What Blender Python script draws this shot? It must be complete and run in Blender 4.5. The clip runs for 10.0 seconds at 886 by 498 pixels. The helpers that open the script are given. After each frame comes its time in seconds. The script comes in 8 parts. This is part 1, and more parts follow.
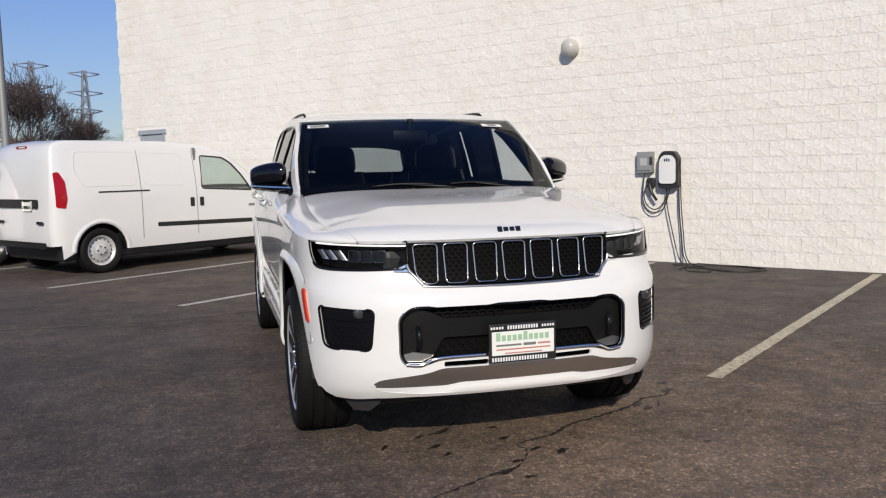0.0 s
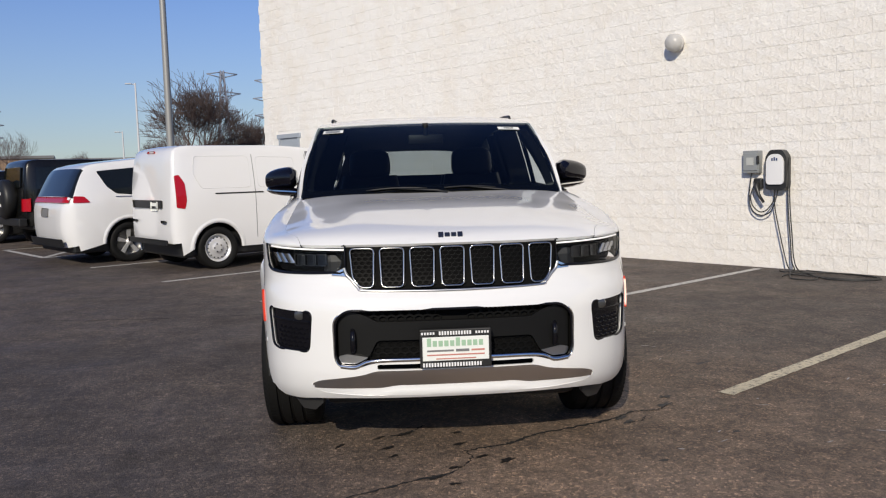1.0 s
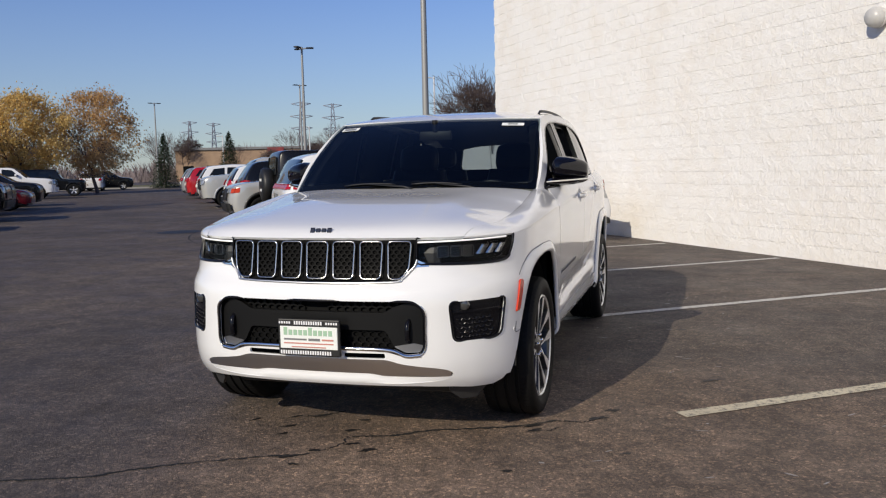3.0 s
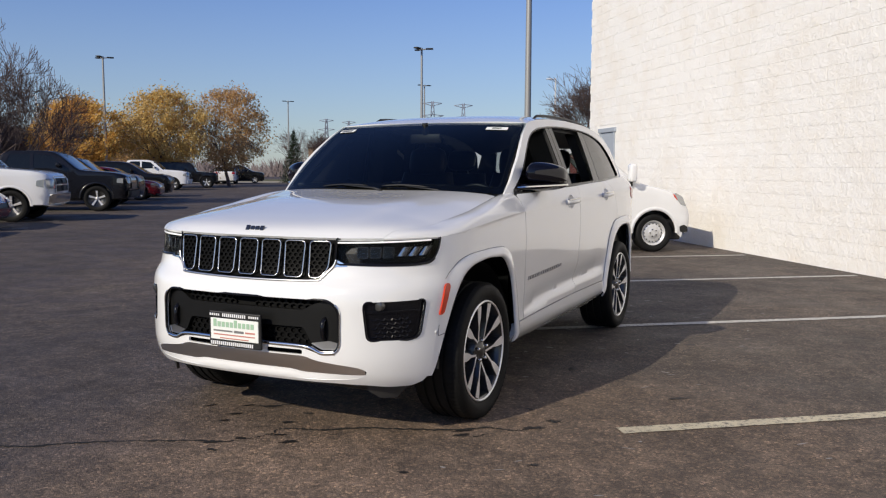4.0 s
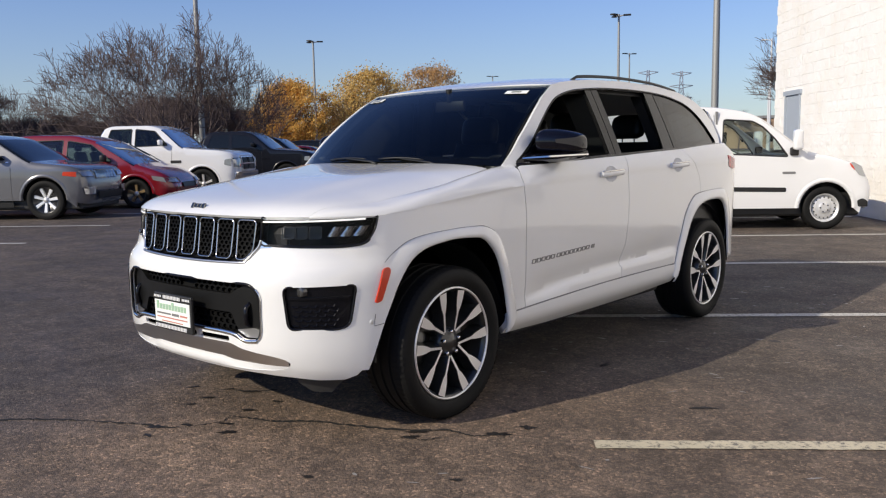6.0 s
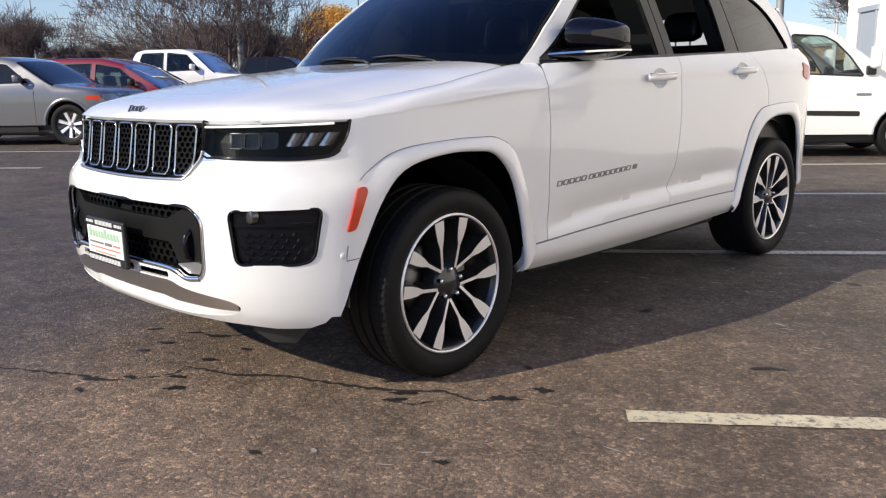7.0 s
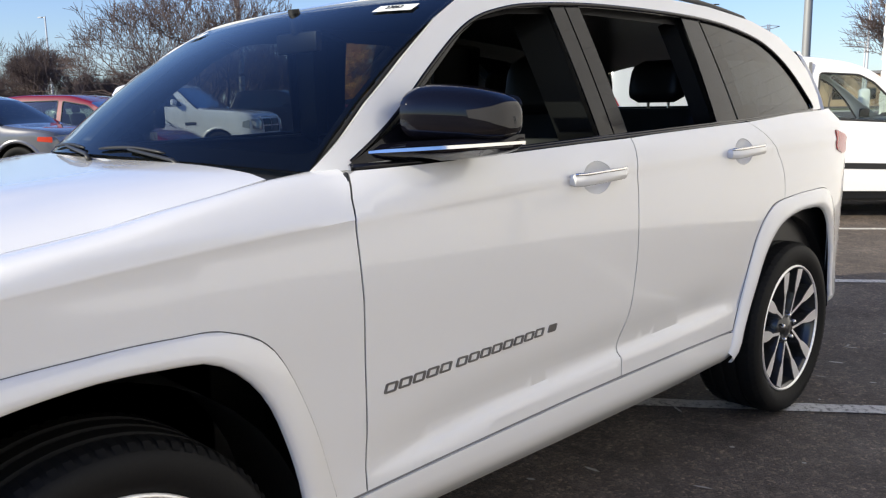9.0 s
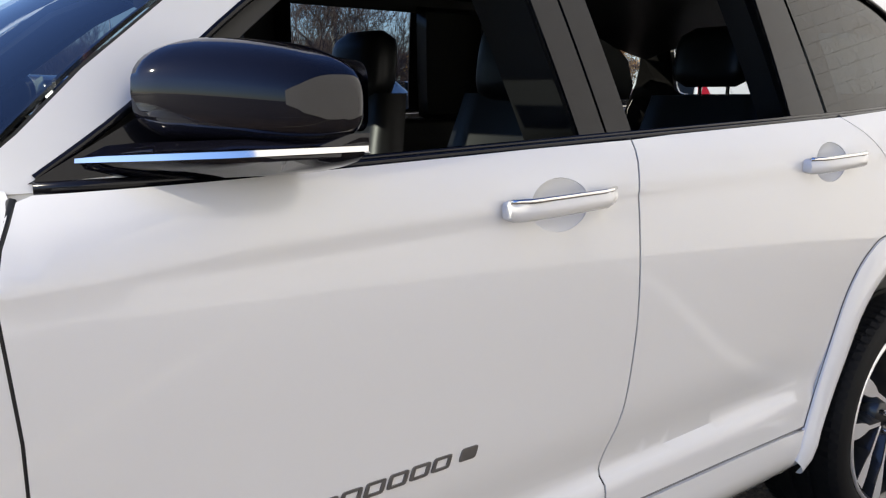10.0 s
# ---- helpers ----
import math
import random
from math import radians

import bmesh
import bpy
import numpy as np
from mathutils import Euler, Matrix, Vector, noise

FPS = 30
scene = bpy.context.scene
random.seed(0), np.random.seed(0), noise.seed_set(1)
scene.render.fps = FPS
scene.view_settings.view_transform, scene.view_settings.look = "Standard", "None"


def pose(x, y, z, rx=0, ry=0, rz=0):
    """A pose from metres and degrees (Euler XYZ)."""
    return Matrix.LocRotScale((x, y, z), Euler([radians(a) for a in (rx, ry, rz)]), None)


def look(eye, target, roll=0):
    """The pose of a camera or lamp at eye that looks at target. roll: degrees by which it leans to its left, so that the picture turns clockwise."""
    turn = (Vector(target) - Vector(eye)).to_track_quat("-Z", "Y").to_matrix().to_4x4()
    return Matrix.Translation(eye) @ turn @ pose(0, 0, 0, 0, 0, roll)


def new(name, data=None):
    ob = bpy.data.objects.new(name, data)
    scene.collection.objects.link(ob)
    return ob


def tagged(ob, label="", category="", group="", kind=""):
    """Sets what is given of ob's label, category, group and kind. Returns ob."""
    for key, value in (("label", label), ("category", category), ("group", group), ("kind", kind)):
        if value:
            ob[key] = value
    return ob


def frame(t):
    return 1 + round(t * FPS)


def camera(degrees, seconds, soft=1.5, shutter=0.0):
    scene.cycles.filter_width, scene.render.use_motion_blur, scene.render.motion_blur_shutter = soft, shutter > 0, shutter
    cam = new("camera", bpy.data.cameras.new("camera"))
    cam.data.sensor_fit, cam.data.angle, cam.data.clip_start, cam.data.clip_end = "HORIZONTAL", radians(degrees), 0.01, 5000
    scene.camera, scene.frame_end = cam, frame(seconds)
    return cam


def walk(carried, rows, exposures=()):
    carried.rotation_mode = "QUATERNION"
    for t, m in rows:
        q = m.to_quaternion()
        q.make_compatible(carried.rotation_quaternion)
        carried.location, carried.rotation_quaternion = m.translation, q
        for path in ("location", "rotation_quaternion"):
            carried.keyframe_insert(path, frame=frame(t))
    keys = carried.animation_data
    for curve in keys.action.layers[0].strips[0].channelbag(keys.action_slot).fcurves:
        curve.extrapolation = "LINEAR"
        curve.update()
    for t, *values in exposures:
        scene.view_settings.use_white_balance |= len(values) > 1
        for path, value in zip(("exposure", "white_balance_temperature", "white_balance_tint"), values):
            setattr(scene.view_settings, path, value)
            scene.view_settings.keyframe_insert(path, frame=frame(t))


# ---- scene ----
cam = camera(56.3, 10.0, soft=1.2)
METRES, EYE, TILT, LEAN, TURN = 9.784, 1.36, 0.0, 0.0, -15.8
ROWS = [
    (0.0, 0.0, 0.0, 0.0, -0.12, -5.55, 1.27),
    (0.5, 0.057, -0.0032, 0.0015, 5.82, -5.26, 1.89),
    (1.0, 0.1076, 0.0086, 0.0002, 11.56, -5.3, 1.59),
    (1.5, 0.163, 0.016, -0.0003, 17.85, -5.68, 1.35),
    (2.0, 0.2101, 0.0352, -0.0014, 22.68, -6.13, 1.22),
    (2.5, 0.2588, 0.0552, -0.0004, 27.82, -5.92, 1.36),
    (4.0, 0.3925, 0.1373, 0.0012, 41.83, -5.47, -0.19),
    (4.5, 0.4272, 0.1707, -0.0002, 46.07, -5.68, -1.4),
    (5.0, 0.4612, 0.2042, -0.0, 50.63, -6.09, -2.02),
    (6.5, 0.4246, 0.3059, -0.0062, 58.41, -8.63, 1.7),
    (7.0, 0.3813, 0.3317, -0.0191, 59.86, -11.74, 1.02),
    (7.5, 0.3484, 0.3535, -0.0223, 61.0, -13.75, 1.0),
    (8.0, 0.3241, 0.3934, -0.0161, 62.31, -14.31, 0.37),
    (8.5, 0.2915, 0.4377, -0.005, 61.07, -12.14, 0.3),
    (9.0, 0.2637, 0.4837, 0.0014, 61.63, -9.89, 1.09),
    (9.5, 0.2314, 0.5285, 0.0005, 63.91, -9.69, 0.56),
    (10.0, 0.1964, 0.5711, -0.0011, 68.86, -10.65, 0.24),
]
walk(cam, [(t, pose(0, 0, EYE, TILT, LEAN, TURN) @ pose(METRES * x, METRES * y, METRES * z, 90 + pitch, roll, yaw)) for t, x, y, z, yaw, pitch, roll in ROWS],
     exposures=[(0.0, 0.07, 7050, 11), (4.0, 0.18, 7050, 11), (5.5, 0.33, 7050, 11), (6.5, 0.52, 7050, 11), (7.0, 0.76, 7150, 11), (7.5, 0.86, 7150, 11), (8.0, 0.87, 7100, 10), (8.5, 0.90, 7050, 9), (9.0, 0.87, 7050, 8), (9.5, 0.90, 7050, 9), (10.0, 0.98, 7000, 9)])

# ---- daylight: low clear November sun from behind the camera ----
SUN_FROM = Vector((-0.524, -1.67, 0.975)).normalized()
world = bpy.data.worlds.new("sky")
scene.world = world
world.use_nodes = True
wn = world.node_tree.nodes
sky = wn.new("ShaderNodeTexSky")
sky.sky_type = "NISHITA"
sky.sun_disc = False
sky.sun_elevation = math.asin(SUN_FROM.z)
sky.sun_rotation = math.atan2(SUN_FROM.x, SUN_FROM.y)
sky.altitude, sky.air_density, sky.dust_density, sky.ozone_density = 1000, 1.0, 0.3, 4.0
tone = wn.new("ShaderNodeHueSaturation")
tone.inputs["Saturation"].default_value = 1.14
tone.inputs["Hue"].default_value = 0.516
world.node_tree.links.new(sky.outputs[0], tone.inputs["Color"])
# grey-blue haze low over the horizon
way = wn.new("ShaderNodeTexCoord")
axes = wn.new("ShaderNodeSeparateXYZ")
low = wn.new("ShaderNodeMapRange")
low.inputs["From Min"].default_value, low.inputs["From Max"].default_value = 0.0, 0.22
low.inputs["To Min"].default_value, low.inputs["To Max"].default_value = 0.68, 0.0
haze = wn.new("ShaderNodeMix")
haze.data_type = "RGBA"
haze.inputs[7].default_value = (1.75, 2.25, 3.2, 1)
world.node_tree.links.new(way.outputs["Generated"], axes.inputs[0])
world.node_tree.links.new(axes.outputs["Z"], low.inputs["Value"])
world.node_tree.links.new(low.outputs[0], haze.inputs[0])
world.node_tree.links.new(tone.outputs[0], haze.inputs[6])
world.node_tree.links.new(haze.outputs[2], wn["Background"].inputs[0])
wn["Background"].inputs[1].default_value = 0.115
sun_data = bpy.data.lights.new("sun", "SUN")
sun_data.energy, sun_data.angle, sun_data.color = 3.3, radians(0.53), (1.0, 0.95, 0.83)
sun = new("sun", sun_data)
sun.matrix_world = look(SUN_FROM * 50, (0, 0, 0))


# ---- materials ----
def material(name, color, rough=0.5, metal=0.0, coat=0.0, spec=0.5):
    m = bpy.data.materials.new(name)
    m.use_nodes = True
    b = m.node_tree.nodes["Principled BSDF"]
    b.inputs["Base Color"].default_value = (*color, 1)
    b.inputs["Roughness"].default_value = rough
    b.inputs["Metallic"].default_value = metal
    b.inputs["Coat Weight"].default_value = coat
    b.inputs["Coat Roughness"].default_value = 0.03
    b.inputs["Specular IOR Level"].default_value = spec
    return m


def bsdf(m):
    return m.node_tree.nodes["Principled BSDF"]


def noise_tex(m, scale, detail=4.0, rough=0.6, coords="Object", stretch=None):
    nt = m.node_tree
    tc = nt.nodes.new("ShaderNodeTexCoord")
    n = nt.nodes.new("ShaderNodeTexNoise")
    n.inputs["Scale"].default_value, n.inputs["Detail"].default_value, n.inputs["Roughness"].default_value = scale, detail, rough
    src = tc.outputs[coords]
    if stretch:
        mp = nt.nodes.new("ShaderNodeMapping")
        mp.inputs["Scale"].default_value = stretch
        nt.links.new(src, mp.inputs[0])
        src = mp.outputs[0]
    nt.links.new(src, n.inputs["Vector"])
    return n.outputs["Fac"]


def ramp(m, fac, stops):
    r = m.node_tree.nodes.new("ShaderNodeValToRGB")
    e = r.color_ramp.elements
    while len(e) < len(stops):
        e.new(0.5)
    for el, (p, c) in zip(e, stops):
        el.position = p
        el.color = (*c, 1) if len(c) == 3 else c
    m.node_tree.links.new(fac, r.inputs[0])
    return r.outputs[0]


def mix(m, fac, a, b, mode="MIX"):
    n = m.node_tree.nodes.new("ShaderNodeMix")
    n.data_type, n.blend_type = "RGBA", mode
    for sock, v in ((n.inputs[0], fac), (n.inputs[6], a), (n.inputs[7], b)):
        if isinstance(v, (int, float)):
            sock.default_value = v
        elif isinstance(v, tuple):
            sock.default_value = (*v, 1)
        else:
            m.node_tree.links.new(v, sock)
    return n.outputs[2]


def put(m, socket, out):
    m.node_tree.links.new(out, bsdf(m).inputs[socket])


def bump(m, height, strength=0.3, distance=0.01):
    n = m.node_tree.nodes.new("ShaderNodeBump")
    n.inputs["Strength"].default_value, n.inputs["Distance"].default_value = strength, distance
    m.node_tree.links.new(height, n.inputs["Height"])
    m.node_tree.links.new(n.outputs[0], bsdf(m).inputs["Normal"])


def grey(v):
    return (v, v, v)


def asphalt_material():
    m = material("asphalt", grey(0.05), 0.85)
    big = ramp(m, noise_tex(m, 0.35, 6, 0.65), [(0.3, (0.056, 0.046, 0.041)), (0.5, (0.094, 0.075, 0.064)), (0.72, (0.150, 0.118, 0.094))])
    mid = ramp(m, noise_tex(m, 3.0, 6, 0.7), [(0.32, grey(0.6)), (0.5, grey(0.95)), (0.68, grey(1.3))])
    tc = m.node_tree.nodes.new("ShaderNodeTexCoord")
    vor = m.node_tree.nodes.new("ShaderNodeTexVoronoi")
    vor.inputs["Scale"].default_value = 85
    m.node_tree.links.new(tc.outputs["Object"], vor.inputs["Vector"])
    stone = ramp(m, vor.outputs["Color"], [(0.1, grey(0.60)), (0.5, grey(0.90)), (0.75, (1.25, 1.20, 1.13)), (0.93, (2.3, 2.15, 1.95))])
    fine = ramp(m, noise_tex(m, 210, 3, 0.8), [(0.36, grey(0.45)), (0.5, grey(0.95)), (0.64, grey(1.6))])
    patch = ramp(m, noise_tex(m, 14, 5, 0.7), [(0.36, grey(0.75)), (0.5, grey(1.0)), (0.64, grey(1.3))])
    grain = mix(m, 1.0, mix(m, 1.0, stone, fine, "MULTIPLY"), patch, "MULTIPLY")
    col = mix(m, 1.0, mix(m, 1.0, big, mid, "MULTIPLY"), grain, "MULTIPLY")
    # paler, warmer stretch in front of the bays: sunlit brightness put into the colour, with a ragged edge
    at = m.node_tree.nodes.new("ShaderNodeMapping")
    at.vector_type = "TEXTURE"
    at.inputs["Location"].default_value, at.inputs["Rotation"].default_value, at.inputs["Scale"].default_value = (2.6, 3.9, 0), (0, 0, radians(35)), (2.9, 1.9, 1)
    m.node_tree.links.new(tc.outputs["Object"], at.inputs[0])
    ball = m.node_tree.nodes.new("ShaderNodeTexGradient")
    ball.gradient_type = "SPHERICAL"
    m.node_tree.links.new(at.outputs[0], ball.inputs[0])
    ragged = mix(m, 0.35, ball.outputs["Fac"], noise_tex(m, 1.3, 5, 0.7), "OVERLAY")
    lit_mask = ramp(m, ragged, [(0.08, grey(0.0)), (0.55, grey(1.0))])
    col = mix(m, lit_mask, col, mix(m, 1.0, col, (2.0, 1.80, 1.55), "MULTIPLY"))
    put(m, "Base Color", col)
    put(m, "Roughness", ramp(m, noise_tex(m, 1.2, 5), [(0.3, grey(0.62)), (0.7, grey(0.9))]))
    rough_top = mix(m, 0.5, noise_tex(m, 140, 3, 0.8), vor.outputs["Distance"], "SUBTRACT")
    bump(m, rough_top, 0.85, 0.007)
    return m


def paint_line_material(name, color):
    m = material(name, color, 0.7)
    wear = ramp(m, noise_tex(m, 30, 8, 0.8), [(0.38, grey(0.0)), (0.5, grey(1.0))])
    tone = mix(m, ramp(m, noise_tex(m, 2.5, 4), [(0.3, grey(0.0)), (0.7, grey(1.0))]), tuple(c * 0.8 for c in color), color)
    put(m, "Base Color", mix(m, wear, (0.10, 0.095, 0.09), tone))
    bump(m, noise_tex(m, 140, 3, 0.8), 0.4, 0.004)
    return m


def block_material():
    m = material("painted split block", (0.8, 0.78, 0.75), 0.75)
    info = m.node_tree.nodes.new("ShaderNodeObjectInfo")
    tone = ramp(m, info.outputs["Random"], [(0.0, (0.865, 0.84, 0.795)), (1.0, (0.885, 0.865, 0.825))])
    stain = ramp(m, noise_tex(m, 1.1, 6, 0.7), [(0.30, (0.95, 0.92, 0.88)), (0.55, grey(1.0))])
    put(m, "Base Color", mix(m, 1.0, tone, stain, "MULTIPLY"))
    bump(m, noise_tex(m, 16, 6, 0.7), 0.78, 0.025)
    return m


def car_paint(name, color, metal=0.0, rough=0.25, coat=1.0):
    m = material(name, color, rough, metal, coat, 0.5 if coat > 0.9 else 0.2)
    put(m, "Coat Roughness", ramp(m, noise_tex(m, 6, 4), [(0.3, grey(0.02)), (0.7, grey(0.05))]))
    return m


def glass_material(name, tint, ior=1.5):
    m = bpy.data.materials.new(name)
    m.use_nodes = True
    nt = m.node_tree
    nt.nodes.remove(nt.nodes["Principled BSDF"])
    tr, gl, mx, fr = (nt.nodes.new("ShaderNode" + k) for k in ("BsdfTransparent", "BsdfGlossy", "MixShader", "Fresnel"))
    tr.inputs[0].default_value = (*tint, 1)
    gl.inputs["Roughness"].default_value = 0.01
    fr.inputs[0].default_value = ior
    nt.links.new(fr.outputs[0], mx.inputs[0])
    nt.links.new(tr.outputs[0], mx.inputs[1])
    nt.links.new(gl.outputs[0], mx.inputs[2])
    nt.links.new(mx.outputs[0], nt.nodes["Material Output"].inputs[0])
    return m


ASPHALT = asphalt_material()
LINE_WHITE = paint_line_material("white line paint", (0.62, 0.60, 0.56))
LINE_CREAM = paint_line_material("cream line paint", (0.62, 0.55, 0.40))
BLOCK = block_material()
WHITE_PAINT = car_paint("white car paint", (0.81, 0.81, 0.80))
BLACK_GLOSS = material("gloss black", (0.006, 0.006, 0.008), 0.2, 0, 0.4, 0.1)
BLACK_PLASTIC = material("black plastic", grey(0.012), 0.5)
RUBBER = material("tyre rubber", grey(0.008), 0.65, 0, 0, 0.2)
bump(RUBBER, noise_tex(RUBBER, 60, 4), 0.2, 0.004)
CHROME = material("chrome", (0.8, 0.79, 0.77), 0.1, 1.0)
GLASS_CLEAR = glass_material("windscreen glass", (0.50, 0.56, 0.58))


# ---- building helpers ----
def part(name, bm, mat, parent=None, label="", smooth=None, kind=""):
    """One mesh object from a bmesh, under parent. smooth: None flat, else the angle in degrees above which edges stay sharp."""
    me = bpy.data.meshes.new(name)
    if smooth is not None:
        lim = radians(smooth)
        for f in bm.faces:
            f.smooth = True
        for e in bm.edges:
            e.smooth = not (len(e.link_faces) == 2 and e.calc_face_angle(0) > lim)
    bm.to_mesh(me)
    bm.free()
    for mm in (mat if isinstance(mat, (list, tuple)) else [mat]):
        me.materials.append(mm)
    ob = new(name, me)
    if parent is not None:
        ob.parent = parent
    if label:
        ob["label"] = label
    if kind:
        ob["kind"] = kind
    return ob


def thing(name, m, label, category, group="", kind=""):
    ob = new(name)
    ob.empty_display_size = 0.2
    ob.matrix_world = m
    return tagged(ob, label, category, group, kind)


def add_box(bm, x0, x1, y0, y1, z0, z1, bevel=0.0, seg=2, m=None):
    r = bmesh.ops.create_cube(bm, size=1)
    vs = r["verts"]
    for v in vs:
        v.co = Vector((x0 + (v.co.x + 0.5) * (x1 - x0), y0 + (v.co.y + 0.5) * (y1 - y0), z0 + (v.co.z + 0.5) * (z1 - z0)))
    if bevel:
        es = list({e for v in vs for e in v.link_edges})
        rb = bmesh.ops.bevel(bm, geom=es, offset=bevel, segments=seg, affect="EDGES", profile=0.5)
        vs = list({v for f in rb["faces"] for v in f.verts} | {v for v in vs if v.is_valid})
    if m is not None:
        bmesh.ops.transform(bm, matrix=m, verts=vs)
    return vs


def add_cyl(bm, p0, p1, r0, r1=None, seg=16, caps=True):
    p0, p1 = Vector(p0), Vector(p1)
    d = p1 - p0
    r = bmesh.ops.create_cone(bm, cap_ends=caps, segments=seg, radius1=r0, radius2=r0 if r1 is None else r1, depth=d.length)
    bmesh.ops.transform(bm, matrix=Matrix.Translation((p0 + p1) / 2) @ d.to_track_quat("Z", "Y").to_matrix().to_4x4(), verts=r["verts"])
    return r["verts"]


def add_tube(bm, pts, r, seg=8, cap=True):
    """A round tube along points; r a number or one per point."""
    pts = [Vector(p) for p in pts]
    rs = r if isinstance(r, (list, tuple)) else [r] * len(pts)
    rings, up = [], Vector((0, 0, 1))
    side = None
    for i, p in enumerate(pts):
        d = (pts[min(i + 1, len(pts) - 1)] - pts[max(i - 1, 0)]).normalized()
        if side is None:
            side = d.cross(up if abs(d.z) < 0.9 else Vector((1, 0, 0))).normalized()
        else:
            side = (side - d * side.dot(d)).normalized()
        o = d.cross(side)
        rings.append([bm.verts.new(p + rs[i] * (math.cos(a) * side + math.sin(a) * o)) for a in (k * math.tau / seg for k in range(seg))])
    for a, b in zip(rings, rings[1:]):
        for k in range(seg):
            bm.faces.new((a[k], a[(k + 1) % seg], b[(k + 1) % seg], b[k]))
    if cap:
        bm.faces.new(rings[0][::-1])
        bm.faces.new(rings[-1])


def add_loft(bm, sections, close=False, cap=True):
    """Skin over rows of points of equal length."""
    rows = [[bm.verts.new(p) for p in s] for s in sections]
    n = len(rows[0])
    for a, b in zip(rows, rows[1:]):
        for k in range(n if close else n - 1):
            bm.faces.new((a[k], a[(k + 1) % n], b[(k + 1) % n], b[k]))
    if cap and close:
        bm.faces.new(rows[0][::-1])
        bm.faces.new(rows[-1])
    return rows


def add_lathe(bm, profile, centre, axis="x", seg=48):
    """Turn (radius, offset along axis) pairs about an axis through centre."""
    c = Vector(centre)
    rows = []
    for k in range(seg):
        a = k * math.tau / seg
        if axis == "x":
            rows.append([c + Vector((o, r * math.cos(a), r * math.sin(a))) for r, o in profile])
        elif axis == "z":
            rows.append([c + Vector((r * math.cos(a), r * math.sin(a), o)) for r, o in profile])
        else:
            rows.append([c + Vector((r * math.sin(a), o, r * math.cos(a))) for r, o in profile])
    vs = [[bm.verts.new(p) for p in row] for row in rows]
    for i in range(seg):
        a, b = vs[i], vs[(i + 1) % seg]
        for k in range(len(profile) - 1):
            bm.faces.new((a[k], a[k + 1], b[k + 1], b[k]))


def curve(pts):
    """A smooth function through (x, y) pairs (monotone cubic)."""
    xs, ys = [p[0] for p in pts], [p[1] for p in pts]
    n = len(xs)
    d = [(ys[i + 1] - ys[i]) / (xs[i + 1] - xs[i]) for i in range(n - 1)]
    t = [d[0]] + [0 if d[i - 1] * d[i] <= 0 else 2 * d[i - 1] * d[i] / (d[i - 1] + d[i]) for i in range(1, n - 1)] + [d[-1]]

    def f(x):
        if x <= xs[0]:
            return ys[0] + t[0] * (x - xs[0])
        if x >= xs[-1]:
            return ys[-1] + t[-1] * (x - xs[-1])
        i = max(k for k in range(n - 1) if xs[k] <= x)
        h = xs[i + 1] - xs[i]
        s = (x - xs[i]) / h
        return ys[i] * (1 + 2 * s) * (1 - s) ** 2 + t[i] * h * s * (1 - s) ** 2 + ys[i + 1] * s * s * (3 - 2 * s) + t[i + 1] * h * s * s * (s - 1)
    return f


# ---- the lot's own axes: u runs along the bays towards the wall, v along the wall ----
ALPHA = 37.2
LOT = pose(0, 0, 0, 0, 0, ALPHA)
WALL_U, WALL_V0, WALL_V1, WALL_H = 11.0, -28.014, 17.46, 7.7


def lot(u, v, z=0, turn=0):
    return LOT @ pose(u, v, z, 0, 0, turn)


# ---- ground ----
bm = bmesh.new()
bmesh.ops.create_grid(bm, x_segments=60, y_segments=60, size=700)
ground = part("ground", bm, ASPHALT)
tagged(ground, "worn dark grey asphalt parking lot with stains and cracks", "asphalt", kind="structure")


# ---- curved sheet panels ----
def dense(poly, step, close=True):
    out = []
    n = len(poly)
    for i in range(n if close else n - 1):
        a, b = Vector(poly[i]), Vector(poly[(i + 1) % n])
        k = max(1, math.ceil((b - a).length / step))
        out += [a.lerp(b, j / k) for j in range(k)]
    if not close:
        out.append(Vector(poly[-1]))
    return out


def rounded(poly, r, seg=4):
    """The polygon with its corners rounded off."""
    out, n = [], len(poly)
    for i in range(n):
        p, a, b = Vector(poly[i]), Vector(poly[i - 1]), Vector(poly[(i + 1) % n])
        ra = min(r, (a - p).length * 0.45)
        rb = min(r, (b - p).length * 0.45)
        p0, p1 = p + (a - p).normalized() * ra, p + (b - p).normalized() * rb
        for k in range(seg + 1):
            t = k / seg
            out.append(p0 * (1 - t) ** 2 + p * 2 * t * (1 - t) + p1 * t * t)
    return out


def smooth_line(pts, n=6):
    """Catmull-Rom through the points."""
    ps = [Vector(p) for p in pts]
    out = []
    for i in range(len(ps) - 1):
        a, b, c, d = ps[max(i - 1, 0)], ps[i], ps[i + 1], ps[min(i + 2, len(ps) - 1)]
        for k in range(n):
            t = k / n
            out.append(0.5 * (2 * b + (c - a) * t + (2 * a - 5 * b + 4 * c - d) * t * t + (3 * b - a - 3 * c + d) * t ** 3))
    out.append(ps[-1])
    return out


def inside(poly, pts):
    px, py = pts[:, 0], pts[:, 1]
    res = np.zeros(len(pts), bool)
    n = len(poly)
    for i in range(n):
        (x0, y0), (x1, y1) = poly[i][:2], poly[i - 1][:2]
        if y0 != y1:
            res ^= ((y0 > py) != (y1 > py)) & (px < (x1 - x0) * (py - y0) / (y1 - y0) + x0)
    return res


